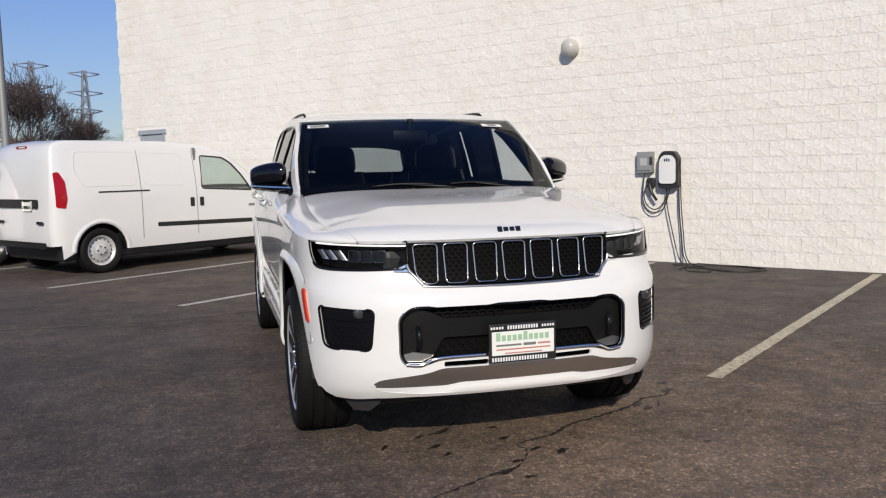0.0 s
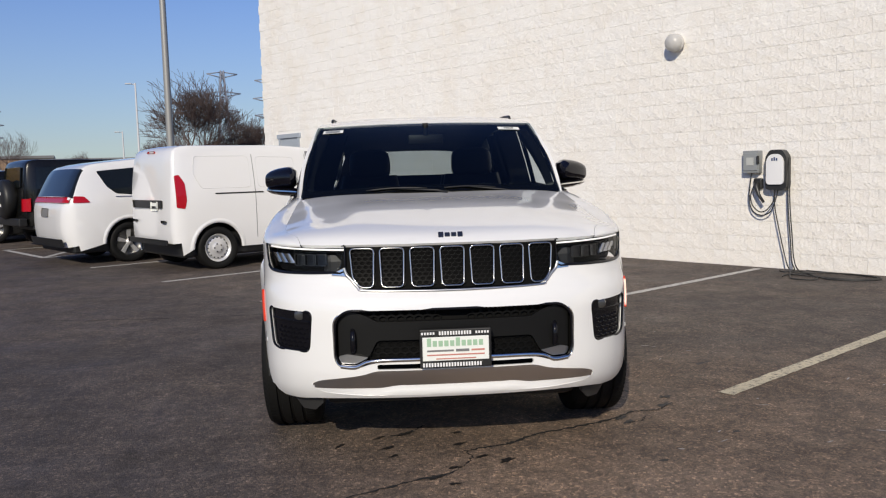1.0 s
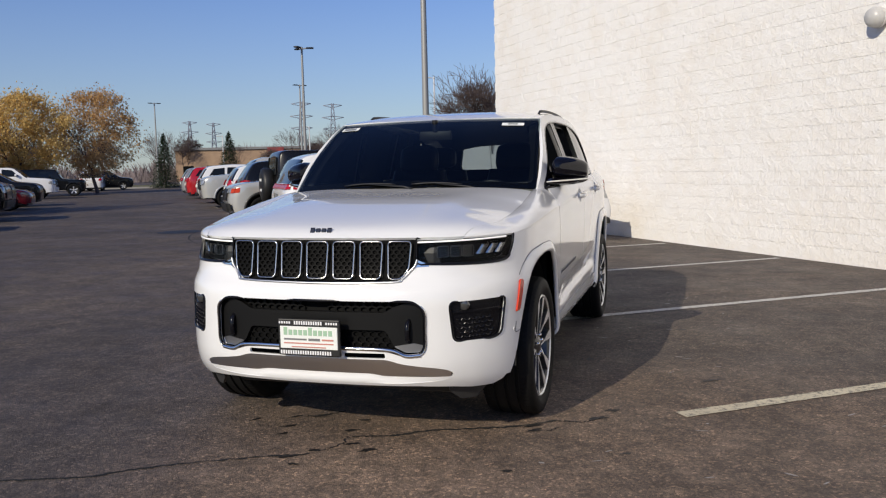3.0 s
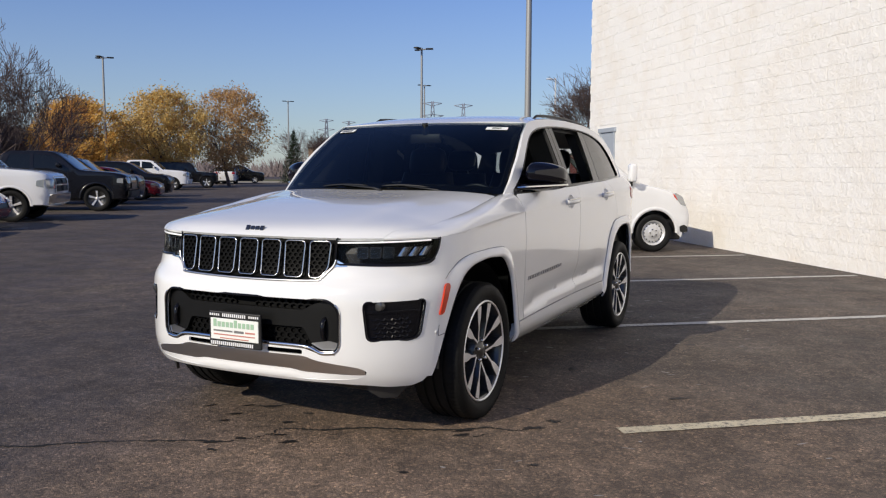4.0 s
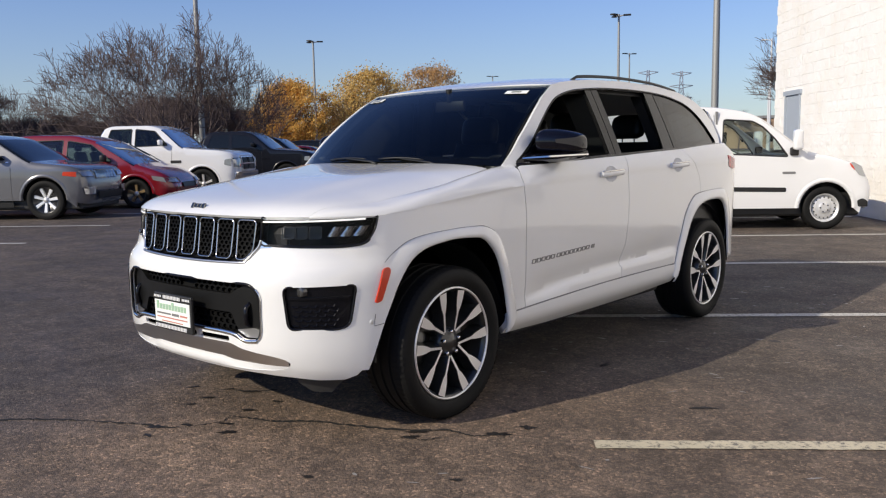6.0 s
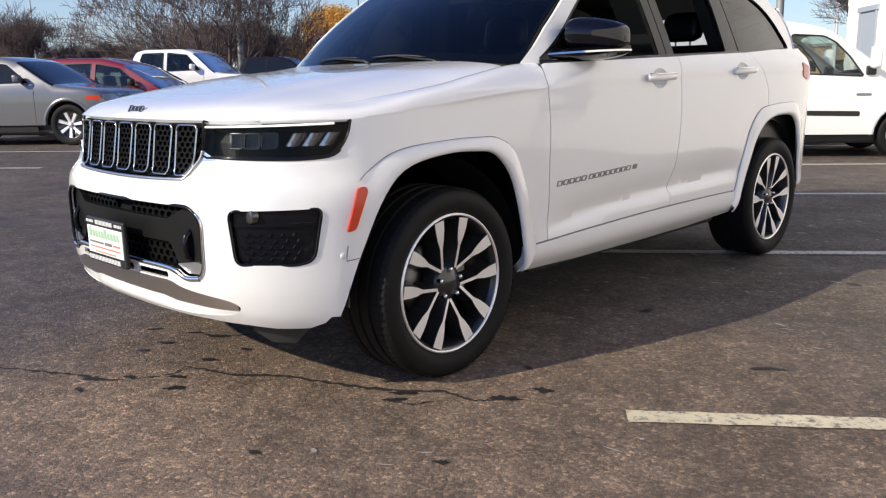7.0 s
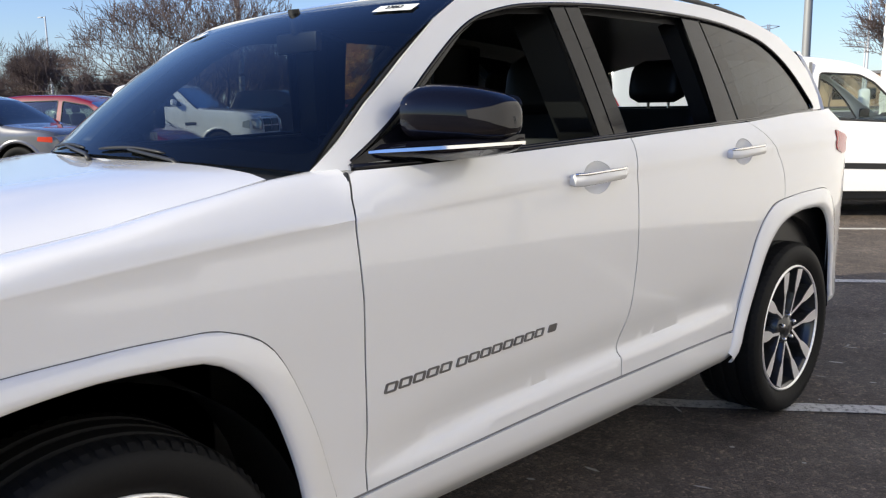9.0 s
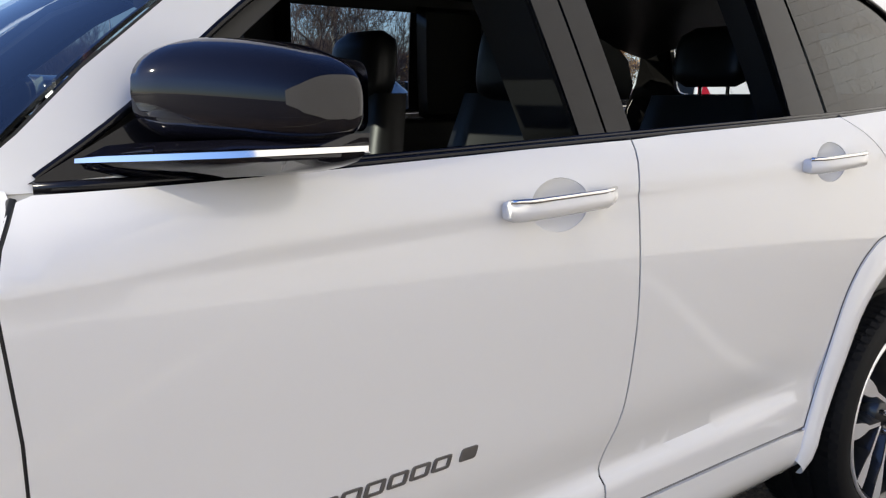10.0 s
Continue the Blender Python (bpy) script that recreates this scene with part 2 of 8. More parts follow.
def sheet(outline, fmap, holes=(), step=0.03, thick=0.015, bm=None, out=1, lines=()):
    """A curved sheet: the outline with its holes, in the plane, carried into space by fmap, with a rim turned inwards."""
    from mathutils import geometry
    bm = bm or bmesh.new()
    loops = [dense(outline, step)] + [dense(h, step) for h in holes]
    co, edges = [], []
    for lp in loops:
        s = len(co)
        co += [Vector((p[0], p[1])) for p in lp]
        edges += [(s + i, s + (i + 1) % len(lp)) for i in range(len(lp))]
    for ln in lines:
        lp = dense(ln, step, False)
        s = len(co)
        co += [Vector((p[0], p[1])) for p in lp]
        edges += [(s + i, s + i + 1) for i in range(len(lp) - 1)]
    rim = np.array([(p.x, p.y) for p in co])
    lo, hi = rim.min(0), rim.max(0)
    gx, gy = np.meshgrid(np.arange(lo[0] + step / 2, hi[0], step), np.arange(lo[1] + step / 2, hi[1], step))
    g = np.stack([gx.ravel(), gy.ravel()], 1)
    if len(g):
        keep = inside(loops[0], g)
        for h in loops[1:]:
            keep &= ~inside(h, g)
        g = g[keep]
        if len(g):
            d = np.min(np.hypot(g[:, None, 0] - rim[None, :, 0], g[:, None, 1] - rim[None, :, 1]), axis=1)
            g = g[d > 0.45 * step]
    co += [Vector((float(a), float(b))) for a, b in g]
    vs, es, fs = geometry.delaunay_2d_cdt(co, edges, [], 0, 1e-6)[:3]
    cen = np.array([[sum(vs[i].x for i in f) / 3, sum(vs[i].y for i in f) / 3] for f in fs])
    keep = inside(loops[0], cen)
    for h in loops[1:]:
        keep &= ~inside(h, cen)
    made = {}

    def vert(i):
        if i not in made:
            made[i] = bm.verts.new(fmap(vs[i].x, vs[i].y))
        return made[i]
    faces = []
    for f, k in zip(fs, keep):
        if k:
            a, b, c = (vert(i) for i in f)
            try:
                faces.append(bm.faces.new((a, b, c) if out > 0 else (a, c, b)))
            except ValueError:
                pass
    if thick:
        bm.normal_update()
        border = [e for e in {e for f in faces for e in f.edges} if len(e.link_faces) == 1]
        ring = {v for e in border for v in e.verts}
        inner = {v: bm.verts.new(v.co - v.normal * thick) for v in ring}
        for e in border:
            a, b = e.verts
            f = e.link_faces[0]
            vl = list(f.verts)
            if vl[(vl.index(a) + 1) % len(vl)] != b:
                a, b = b, a
            bm.faces.new((b, a, inner[a], inner[b]))
    return bm


def mirrored(f):
    return lambda a, b: (lambda p: Vector((-p[0], p[1], p[2])))(f(a, b))


# ---- more materials for vehicles ----
SATIN = material("satin silver", grey(0.55), 0.32, 1.0)
MACHINED = material("machined alloy", grey(0.92), 0.42, 0.8)
DARK_ALLOY = material("black alloy", grey(0.015), 0.3, 0.0, 0.6)
AMBER = material("orange reflector", (0.62, 0.040, 0.006), 0.3, 0, 0.4)
RED_LENS = material("red lens", (0.40, 0.006, 0.014), 0.2, 0, 0.35, 0.25)
LAMP_WHITE = material("white light bar", grey(0.85), 0.2, 0, 1.0)
DAY_LIGHT = material("daytime running light", grey(0.85), 0.2, 0, 1.0)
bsdf(DAY_LIGHT).inputs["Emission Color"].default_value = (1, 1, 0.97, 1)
bsdf(DAY_LIGHT).inputs["Emission Strength"].default_value = 0.4
LEATHER = material("black leather", grey(0.012), 0.42, 0, 0, 0.45)
bump(LEATHER, noise_tex(LEATHER, 120, 3), 0.15, 0.002)
PLASTIC_GREY = material("grey plastic", grey(0.18), 0.5)
DISC = material("brake steel", grey(0.16), 0.40, 1.0)
STEEL_WHEEL = material("silver wheel", grey(0.66), 0.4, 0.4)
PAPER = material("white sticker paper", (0.8, 0.82, 0.78), 0.6)
INK = material("black ink", grey(0.02), 0.5)
LENS = glass_material("lamp lens", (0.92, 0.93, 0.94), 1.2)
SIDE_GLASS = glass_material("side glass", (0.52, 0.56, 0.56))
PRIVACY = glass_material("privacy glass", (0.03, 0.034, 0.034))
FRIT = material("black glass border", grey(0.008), 0.1, 0, 1.0)


def text_part(name, body, size, mat, m, parent=None, label=""):
    c = bpy.data.curves.new(name, "FONT")
    c.body, c.size, c.align_x, c.align_y, c.extrude = body, size, "CENTER", "CENTER", 0.0008
    c.materials.append(mat)
    ob = new(name, c)
    ob.matrix_world = m
    if parent is not None:
        ob.parent = parent
    if label:
        ob["label"] = label
    return ob


def tyre_mesh(parent, c, r, rim, w, side, grooves=True):
    bm = bmesh.new()
    h = w / 2
    prof = [(rim - 0.012, -h * 0.72), (rim + 0.006, -h * 0.86), (rim + (r - rim) * 0.35, -h * 1.0), (rim + (r - rim) * 0.65, -h * 0.99),
            (r - 0.015, -h * 0.925), (r - 0.004, -h * 0.78)]
    if grooves:
        for k in (-0.42, 0.0, 0.42):
            g = h * k
            prof += [(r, g - h * 0.07), (r - 0.009, g - h * 0.05), (r - 0.009, g + h * 0.05), (r, g + h * 0.07)]
    prof += [(r - 0.004, h * 0.78), (r - 0.015, h * 0.925), (rim + (r - rim) * 0.65, h * 0.99), (rim + (r - rim) * 0.35, h * 1.0), (rim + 0.006, h * 0.86), (rim - 0.012, h * 0.72)]
    add_lathe(bm, prof, c, "x", 72)
    bmesh.ops.recalc_face_normals(bm, faces=bm.faces)
    return part("tyre", bm, RUBBER, parent, smooth=40)


def alloy_wheel(car, x, y, side):
    """Twenty-inch alloy wheel with five V-shaped pairs of machined spokes."""
    r, rim, w, z = 0.380, 0.274, 0.285, 0.377
    wheel = new("wheel")
    wheel.parent = car
    wheel["label"] = "black and machined silver alloy wheel with tyre"
    cx = side * (abs(x) - w / 2)
    tyre_mesh(wheel, (cx, y, z), r, rim, w, side)
    bm = bmesh.new()
    for k in range(80):
        for sd in (-1, 1):
            a = math.tau * (k + (0.5 if sd < 0 else 0)) / 80
            ring_ = []
            for da, rr, of in ((-0.022, r + 0.001, 0.50), (0.022, r + 0.001, 0.50), (0.022, r - 0.001, 0.79), (-0.022, r - 0.001, 0.79), (-0.022, r - 0.013, 0.935), (0.022, r - 0.013, 0.935)):
                ring_.append(bm.verts.new((cx + sd * w / 2 * of, y + rr * math.sin(a + da), z + rr * math.cos(a + da))))
            bm.faces.new((ring_[0], ring_[1], ring_[2], ring_[3]))
            bm.faces.new((ring_[3], ring_[2], ring_[5], ring_[4]))
    part("tread", bm, RUBBER, wheel, kind="stuff")
    face = side * (abs(x) - 0.012)
    bm = bmesh.new()
    s = side
    add_lathe(bm, [(rim - 0.03, cx - s * 0.10), (rim - 0.022, face - s * 0.03), (rim - 0.012, face - s * 0.012), (rim - 0.004, face - s * 0.006)], (0, y, z), "x", 72)
    add_lathe(bm, [(rim - 0.03, cx - s * 0.10), (0.10, cx - s * 0.10)], (0, y, z), "x", 48)
    part("rim_barrel", bm, DARK_ALLOY, wheel, smooth=40)
    bm = bmesh.new()
    add_lathe(bm, [(rim - 0.006, face - s * 0.008), (rim - 0.003, face), (rim + 0.002, face), (rim + 0.006, face - s * 0.006)], (0, y, z), "x", 72)
    part("rim_lip", bm, MACHINED, wheel, smooth=40)
    bm = bmesh.new()
    add_lathe(bm, [(0.175, cx + s * 0.01), (0.175, cx + s * 0.03), (0.06, cx + s * 0.035), (0.06, cx + s * 0.0)], (0, y, z), "x", 40)
    part("brake_disc", bm, DISC, wheel, smooth=30)
    bm = bmesh.new()
    add_lathe(bm, [(0.0, face - s * 0.012), (0.030, face - s * 0.013), (0.036, face - s * 0.018), (0.060, face - s * 0.026), (0.074, face - s * 0.040), (0.080, face - s * 0.09)], (0, y, z), "x", 40)
    part("hub", bm, DARK_ALLOY, wheel, smooth=35)

    def P(rr, a, d):
        return Vector((face - s * d, y + rr * math.sin(a), z - rr * math.cos(a)))
    for k in range(5):
        base = math.tau * k / 5
        silver, black = bmesh.new(), bmesh.new()
        for sg in (-1, 1):
            rows_top, rows_low = [], []
            h0, h1 = base + sg * 0.06, base + sg * 0.365
            p0, p1 = Vector((0.066 * math.sin(h0), -0.066 * math.cos(h0))), Vector((0.263 * math.sin(h1), -0.263 * math.cos(h1)))
            n = Vector((p1.y - p0.y, p0.x - p1.x)).normalized() * -1

            def Q(c, d):
                return Vector((face - s * d, y + c.x, z + c.y))
            for t in (0.0, 0.25, 0.46, 0.62, 0.80, 1.0):
                c = p0.lerp(p1, t)
                hw = float(np.interp(t, [0.0, 0.46, 0.70, 1.0], [0.0058, 0.0068, 0.0215, 0.0250]))
                dip = 0.020 * (1 - t) ** 1.2 + 0.004
                rows_top.append([Q(c - n * hw, dip), Q(c + n * hw, dip)])
                wd = hw + 0.010 + 0.012 * (1 - t)
                rows_low.append([Q(c - n * wd, 0.075), Q(c - n * (hw + 0.001), dip + 0.003), Q(c + n * (hw + 0.001), dip + 0.003), Q(c + n * wd, 0.075)])
            add_loft(silver, rows_top)
            add_loft(black, rows_low)
        part("spoke", black, DARK_ALLOY, wheel)
        part("spoke_face", silver, MACHINED, wheel)
        bm = bmesh.new()
        a = base + math.pi / 5
        p = P(0.057, a, 0.022)
        add_lathe(bm, [(0.0, s * 0.016), (0.007, s * 0.015), (0.0095, s * 0.009), (0.0095, -s * 0.01)], p, "x", 10)
        part("lug_nut", bm, CHROME, wheel, smooth=50)
    bm = bmesh.new()
    add_box(bm, min(cx, face - s * .08), max(cx, face - s * .08), y + 0.07, y + 0.16, z - 0.08, z + 0.09, 0.02)
    part("brake_caliper", bm, PLASTIC_GREY, wheel, smooth=40)
    return wheel




# ---- painted bay lines, cracks and patches ----
def strip_mesh(u0, u1, v, w=0.10, seed=0):
    rnd = random.Random(seed)
    bm = bmesh.new()
    n = max(2, int((u1 - u0) / 0.08))
    rows = []
    for k in range(n + 1):
        u = u0 + (u1 - u0) * k / n
        rows.append([(u, v - w / 2 + rnd.uniform(-0.004, 0.004), 0.0045), (u, v + w / 2 + rnd.uniform(-0.004, 0.004), 0.0045)])
    add_loft(bm, rows)
    return bm


BAY_V = [-0.99, 1.74, 4.53, 7.30, 9.97, 12.75, 15.40, 18.1, 20.85, 23.6, 26.3, 29.1, 31.8]
for i, v in enumerate(BAY_V):
    ob = part("parking_line", strip_mesh(5.13, WALL_U - 0.18, v, 0.10 if i < 6 else 0.11, i), LINE_CREAM if i == 1 else LINE_WHITE)
    ob.matrix_world = LOT
    tagged(ob, "worn white painted parking line on asphalt", "line", kind="structure")
for i in range(10):
    ob = part("parking_line", strip_mesh(-7.6, -2.3, 12.75 + 2.74 * i - 2.74, 0.11, 50 + i), LINE_WHITE)
    ob.matrix_world = LOT
    tagged(ob, "worn white painted parking line on asphalt", "line", kind="structure")
for i, (u0, u1, v0, v1) in enumerate([(5.13, 7.0, 15.45, 18.0), (6.6, 8.4, 15.45, 18.0), (8.1, 9.9, 15.45, 18.0)]):
    bm = bmesh.new()
    add_loft(bm, [[(u0, v0, 0.005), (u0 + 0.14, v0, 0.005)], [(u1, v1, 0.005), (u1 + 0.14, v1, 0.005)]])
    ob = part("hatch_line", bm, LINE_WHITE)
    ob.matrix_world = LOT
    tagged(ob, "worn white diagonal hatching line on asphalt", "line", kind="structure")
bm = strip_mesh(15.45, 18.0, 0, 0.11, 77)
ob = part("hatch_line", bm, LINE_WHITE)
ob.matrix_world = LOT @ pose(5.18, 0, 0, 0, 0, 90)
tagged(ob, "worn white end line of hatching on asphalt", "line", kind="structure")

CRACK = material("tar crack", grey(0.012), 0.9)
STAIN = material("dark oil stain", (0.012, 0.010, 0.009), 0.6)


def crack(points, width, seed):
    rnd = random.Random(seed)
    line = smooth_line(points, 10)
    bm = bmesh.new()
    rows = []
    for k, p in enumerate(line):
        d = (line[min(k + 1, len(line) - 1)] - line[max(k - 1, 0)]).normalized()
        n = Vector((-d.y, d.x))
        t = k / (len(line) - 1)
        w = width * (0.35 + rnd.random()) * min(1, 6 * min(t, 1 - t) + 0.15) / 2
        o = n * rnd.uniform(-0.008, 0.008)
        rows.append([(p.x + n.x * w + o.x, p.y + n.y * w + o.y, 0.0035), (p.x - n.x * w + o.x, p.y - n.y * w + o.y, 0.0035)])
    add_loft(bm, rows)
    return tagged(part("crack", bm, CRACK), "dark narrow crack running through the asphalt", "crack", kind="structure")


crack([(1.37, 3.71), (1.51, 3.76), (1.65, 3.81), (1.79, 3.92), (2.05, 4.02), (2.24, 4.11), (2.40, 4.23), (2.53, 4.24), (2.63, 4.33)], 0.021, 1)
crack([(-0.6, 2.45), (-0.2, 2.62), (0.13, 2.79), (0.44, 2.91), (0.62, 3.06), (0.82, 3.19), (1.09, 3.34), (1.28, 3.42), (1.36, 3.50)], 0.017, 2)
crack([(1.36, 3.50), (1.42, 3.62), (1.40, 3.72)], 0.008, 3)
crack([(1.02, 4.0), (1.12, 4.05), (1.22, 4.16)], 0.012, 4)
crack([(2.28, 4.03), (2.38, 4.06), (2.44, 4.13)], 0.010, 5)
crack([(-2.5, 8.2), (-1.2, 8.05), (0.0, 8.1), (0.6, 8.4)], 0.016, 6)
crack([(-5.6, 13.2), (-7.3, 15.2), (-8.6, 17.9), (-9.0, 19.8)], 0.03, 7)


def stain(x, y, a, b, turn, seed):
    rnd = random.Random(seed)
    bm = bmesh.new()
    c = bm.verts.new((0, 0, 0))
    ring = []
    for k in range(22):
        an = math.tau * k / 22
        q = rnd.uniform(0.45, 1.15)
        ring.append(bm.verts.new((a * q * math.cos(an), b * q * math.sin(an), 0)))
    for k in range(22):
        bm.faces.new((c, ring[k], ring[(k + 1) % 22]))
    ob = part("stain", bm, STAIN)
    ob.matrix_world = pose(x, y, 0.003, 0, 0, turn)
    tagged(ob, "small dark irregular oil stain on asphalt", "stain", kind="structure")


for i, (x, y, a, b, tn) in enumerate([(1.58, 3.56, 0.05, 0.028, 40), (1.02, 3.82, 0.05, 0.02, 30), (0.78, 3.89, 0.05, 0.015, 60), (1.38, 4.01, 0.035, 0.022, 20), (1.23, 3.39, 0.05, 0.025, 30),
                                      (1.11, 4.03, 0.07, 0.015, 40), (2.61, 4.33, 0.07, 0.028, 30), (2.67, 4.49, 0.045, 0.03, 10), (2.39, 5.70, 0.06, 0.03, 80), (3.20, 5.27, 0.09, 0.02, 35),
                                      (2.30, 3.45, 0.03, 0.02, 10), (2.31, 4.05, 0.06, 0.02, 45), (0.98, 3.99, 0.05, 0.012, 40), (1.31, 3.30, 0.035, 0.015, 0), (3.0, 6.9, 0.05, 0.03, 10), (1.38, 3.83, 0.05, 0.016, 35), (2.29, 4.12, 0.06, 0.022, 40), (2.47, 4.65, 0.03, 0.02, 0), (1.33, 3.50, 0.04, 0.018, 20), (1.05, 3.70, 0.035, 0.014, 50), (2.80, 3.80, 0.03, 0.02, 15), (2.64, 6.23, 0.035, 0.02, 40), (1.47, 3.63, 0.045, 0.016, 30)]):
    stain(x, y, a, b, tn, 100 + i)
WET = material("bright dried splash", (0.30, 0.29, 0.28), 0.5)
rnd = random.Random(5)
bm = bmesh.new()
for k in range(70):
    x, y = (rnd.uniform(1.9, 3.4), rnd.uniform(5.2, 9.2)) if k < 45 else (rnd.uniform(2.4, 5.0), rnd.uniform(2.2, 4.8))
    a, b, tn = rnd.uniform(0.008, 0.045), rnd.uniform(0.003, 0.010), rnd.gauss(0.55, 0.5)
    ca, sa = math.cos(tn), math.sin(tn)
    vs = [bm.verts.new((x + a * p * ca - b * q * sa, y + a * p * sa + b * q * ca, 0.004)) for p, q in ((-1, 0), (-0.4, -1), (0.5, -0.7), (1, 0.2), (0.3, 1), (-0.6, 0.6))]
    bm.faces.new(vs)
ob = part("ground_flecks", bm, WET)
tagged(ob, "scattered pale dried flecks on the asphalt", "flecks", kind="stuff")
# iron drain covers and dark patches in the aisle
for u, v, r in ((3.3, 18.4, 0.55), (3.3, 37.9, 0.6)):
    bm = bmesh.new()
    bmesh.ops.create_circle(bm, cap_ends=True, segments=28, radius=r)
    ob = part("asphalt_patch", bm, STAIN)
    ob.matrix_world = lot(u, v, 0.004)
    tagged(ob, "dark round tar patch in the aisle", "patch", kind="structure")

# ---- painted split-face block wall ----
BW, BH, JOINT = 0.406, 0.203, 0.003
MORTAR = material("painted mortar", (0.84, 0.82, 0.78), 0.85)
bump(MORTAR, noise_tex(MORTAR, 60, 4), 0.4, 0.006)
bm = bmesh.new()
add_box(bm, WALL_U + 0.003, WALL_U + 0.32, WALL_V0, WALL_V1 - 0.02, -0.3, WALL_H)
wall = part("wall_lot", bm, MORTAR)
wall.matrix_world = LOT
tagged(wall, "tall white painted split-face concrete block wall", "wall", kind="structure")
bm = bmesh.new()
add_box(bm, WALL_U + 0.32, WALL_U + 14, WALL_V1 - 0.32, WALL_V1 - 0.02, -0.3, WALL_H)
ob = part("wall_end", bm, MORTAR)
ob.matrix_world = LOT
tagged(ob, "white painted end wall of the building", "wall", kind="structure")
bm = bmesh.new()
add_box(bm, WALL_U - 0.03, WALL_U + 14, WALL_V0, WALL_V1 + 0.03, WALL_H, WALL_H + 0.12)
ob = part("coping", bm, material("coping metal", grey(0.3), 0.5))
ob.matrix_world = LOT
tagged(ob, "grey metal coping along the wall top", "coping", kind="structure")


def block_points(rough, seed, w=BW - JOINT, h=BH - JOINT, nx=7, nz=4):
    """Face of a split block: rough in the middle, drawn back to the joint at its edges."""
    rows = []
    for j in range(nz + 1):
        row = []
        for i in range(nx + 1):
            y, z = w * i / nx, h * j / nz
            edge = i in (0, nx) or j in (0, nz)
            n = noise.noise(Vector((y * 7 + seed * 3.7, z * 8, seed * 1.3))) + 0.8 * noise.noise(Vector((y * 26, z * 26 + seed, seed * 2.1)))
            x = -0.0055 - 0.004 * n * rough if edge else -0.006 - 0.011 * n * rough
            row.append(Vector((x, y, z)))
        rows.append(row)
    return rows


def block_mesh(seed, rough=1.0, w=BW - JOINT):
    bm = bmesh.new()
    rows = block_points(rough, seed, w)
    vs = add_loft(bm, rows)
    ring = vs[0] + [r[-1] for r in vs[1:]] + vs[-1][-2::-1] + [r[0] for r in vs[-2:0:-1]]
    ring = [bm.verts.new(v.co) for v in ring]
    back = [bm.verts.new((0.006, v.co.y, v.co.z)) for v in ring]
    for k in range(len(ring)):
        bm.faces.new((ring[k], back[k], back[(k + 1) % len(ring)], ring[(k + 1) % len(ring)]))
    me = bpy.data.meshes.new("block")
    bmesh.ops.recalc_face_normals(bm, faces=bm.faces)
    for f in bm.faces:
        f.smooth = abs(f.normal.x) > 0.6
    bm.to_mesh(me)
    bm.free()
    me.materials.append(BLOCK)
    return me


BLOCK_MESHES = [block_mesh(s, 1.0 if s % 3 else 0.6) for s in range(18)]
DOOR_V0, DOOR_V1, DOOR_H = 15.85, 16.75, 2.33
far_rows = []
rnd = random.Random(11)
for row in range(int(WALL_H / BH)):
    z = row * BH
    v = WALL_V0 + (BW / 2 if row % 2 else 0)
    while v < WALL_V1 - 0.25:
        w = BW - JOINT
        if not (v + w > DOOR_V0 and v < DOOR_V1 and z < DOOR_H - 0.05):
            if 1.2 < v < 6.9 and z < 2.95 and sum(1 for q in far_rows if q is None) < 300:
                far_rows.append(None)
                ob = new("block", BLOCK_MESHES[rnd.randrange(18)])
                ob.parent = wall
                ob.location = (WALL_U, v, z)
            elif v > -9:
                far_rows.append((v, z, rnd.randrange(18)))
        v += BW
verts, faces = [], []
for q in far_rows:
    if q is None:
        continue
    v, z, k = q
    me = BLOCK_MESHES[k]
    o = len(verts)
    verts += [(p.co.x + WALL_U, p.co.y + v, p.co.z + z) for p in me.vertices]
    faces += [tuple(o + i for i in f.vertices) for f in me.polygons]
me = bpy.data.meshes.new("wall_blocks")
me.from_pydata(verts, [], faces)
for f in me.polygons:
    f.use_smooth = abs(f.normal.x) > 0.6
me.materials.append(BLOCK)
ob = new("wall_blocks", me)
ob.parent = wall
tagged(ob, "white painted split-face blocks", kind="stuff")

# ---- grey service door near the corner ----
DOOR_GREY = material("grey door paint", (0.36, 0.40, 0.45), 0.45)
door = thing("service_door", LOT @ pose(WALL_U, DOOR_V0, 0), "closed grey steel service door in white wall", "door", kind="structure")
bm = bmesh.new()
add_box(bm, -0.03, 0.06, 0.0, 0.06, 0, DOOR_H, 0.004)
add_box(bm, -0.03, 0.06, 0.84, 0.90, 0, DOOR_H, 0.004)
add_box(bm, -0.04, 0.06, -0.06, 0.96, DOOR_H - 0.07, DOOR_H + 0.03, 0.006)
part("door_frame", bm, DOOR_GREY, door)
bm = bmesh.new()
add_box(bm, 0.0, 0.018, 0.06, 0.84, 0.01, DOOR_H - 0.07, 0.004)
part("door_leaf", bm, DOOR_GREY, door)
bm = bmesh.new()
add_cyl(bm, (-0.06, 0.15, 1.0), (0.0, 0.15, 1.0), 0.012)
add_cyl(bm, (-0.05, 0.15, 1.0), (-0.05, 0.27, 1.0), 0.010)
part("door_handle", bm, material("brushed steel", grey(0.5), 0.35, 1.0), door)

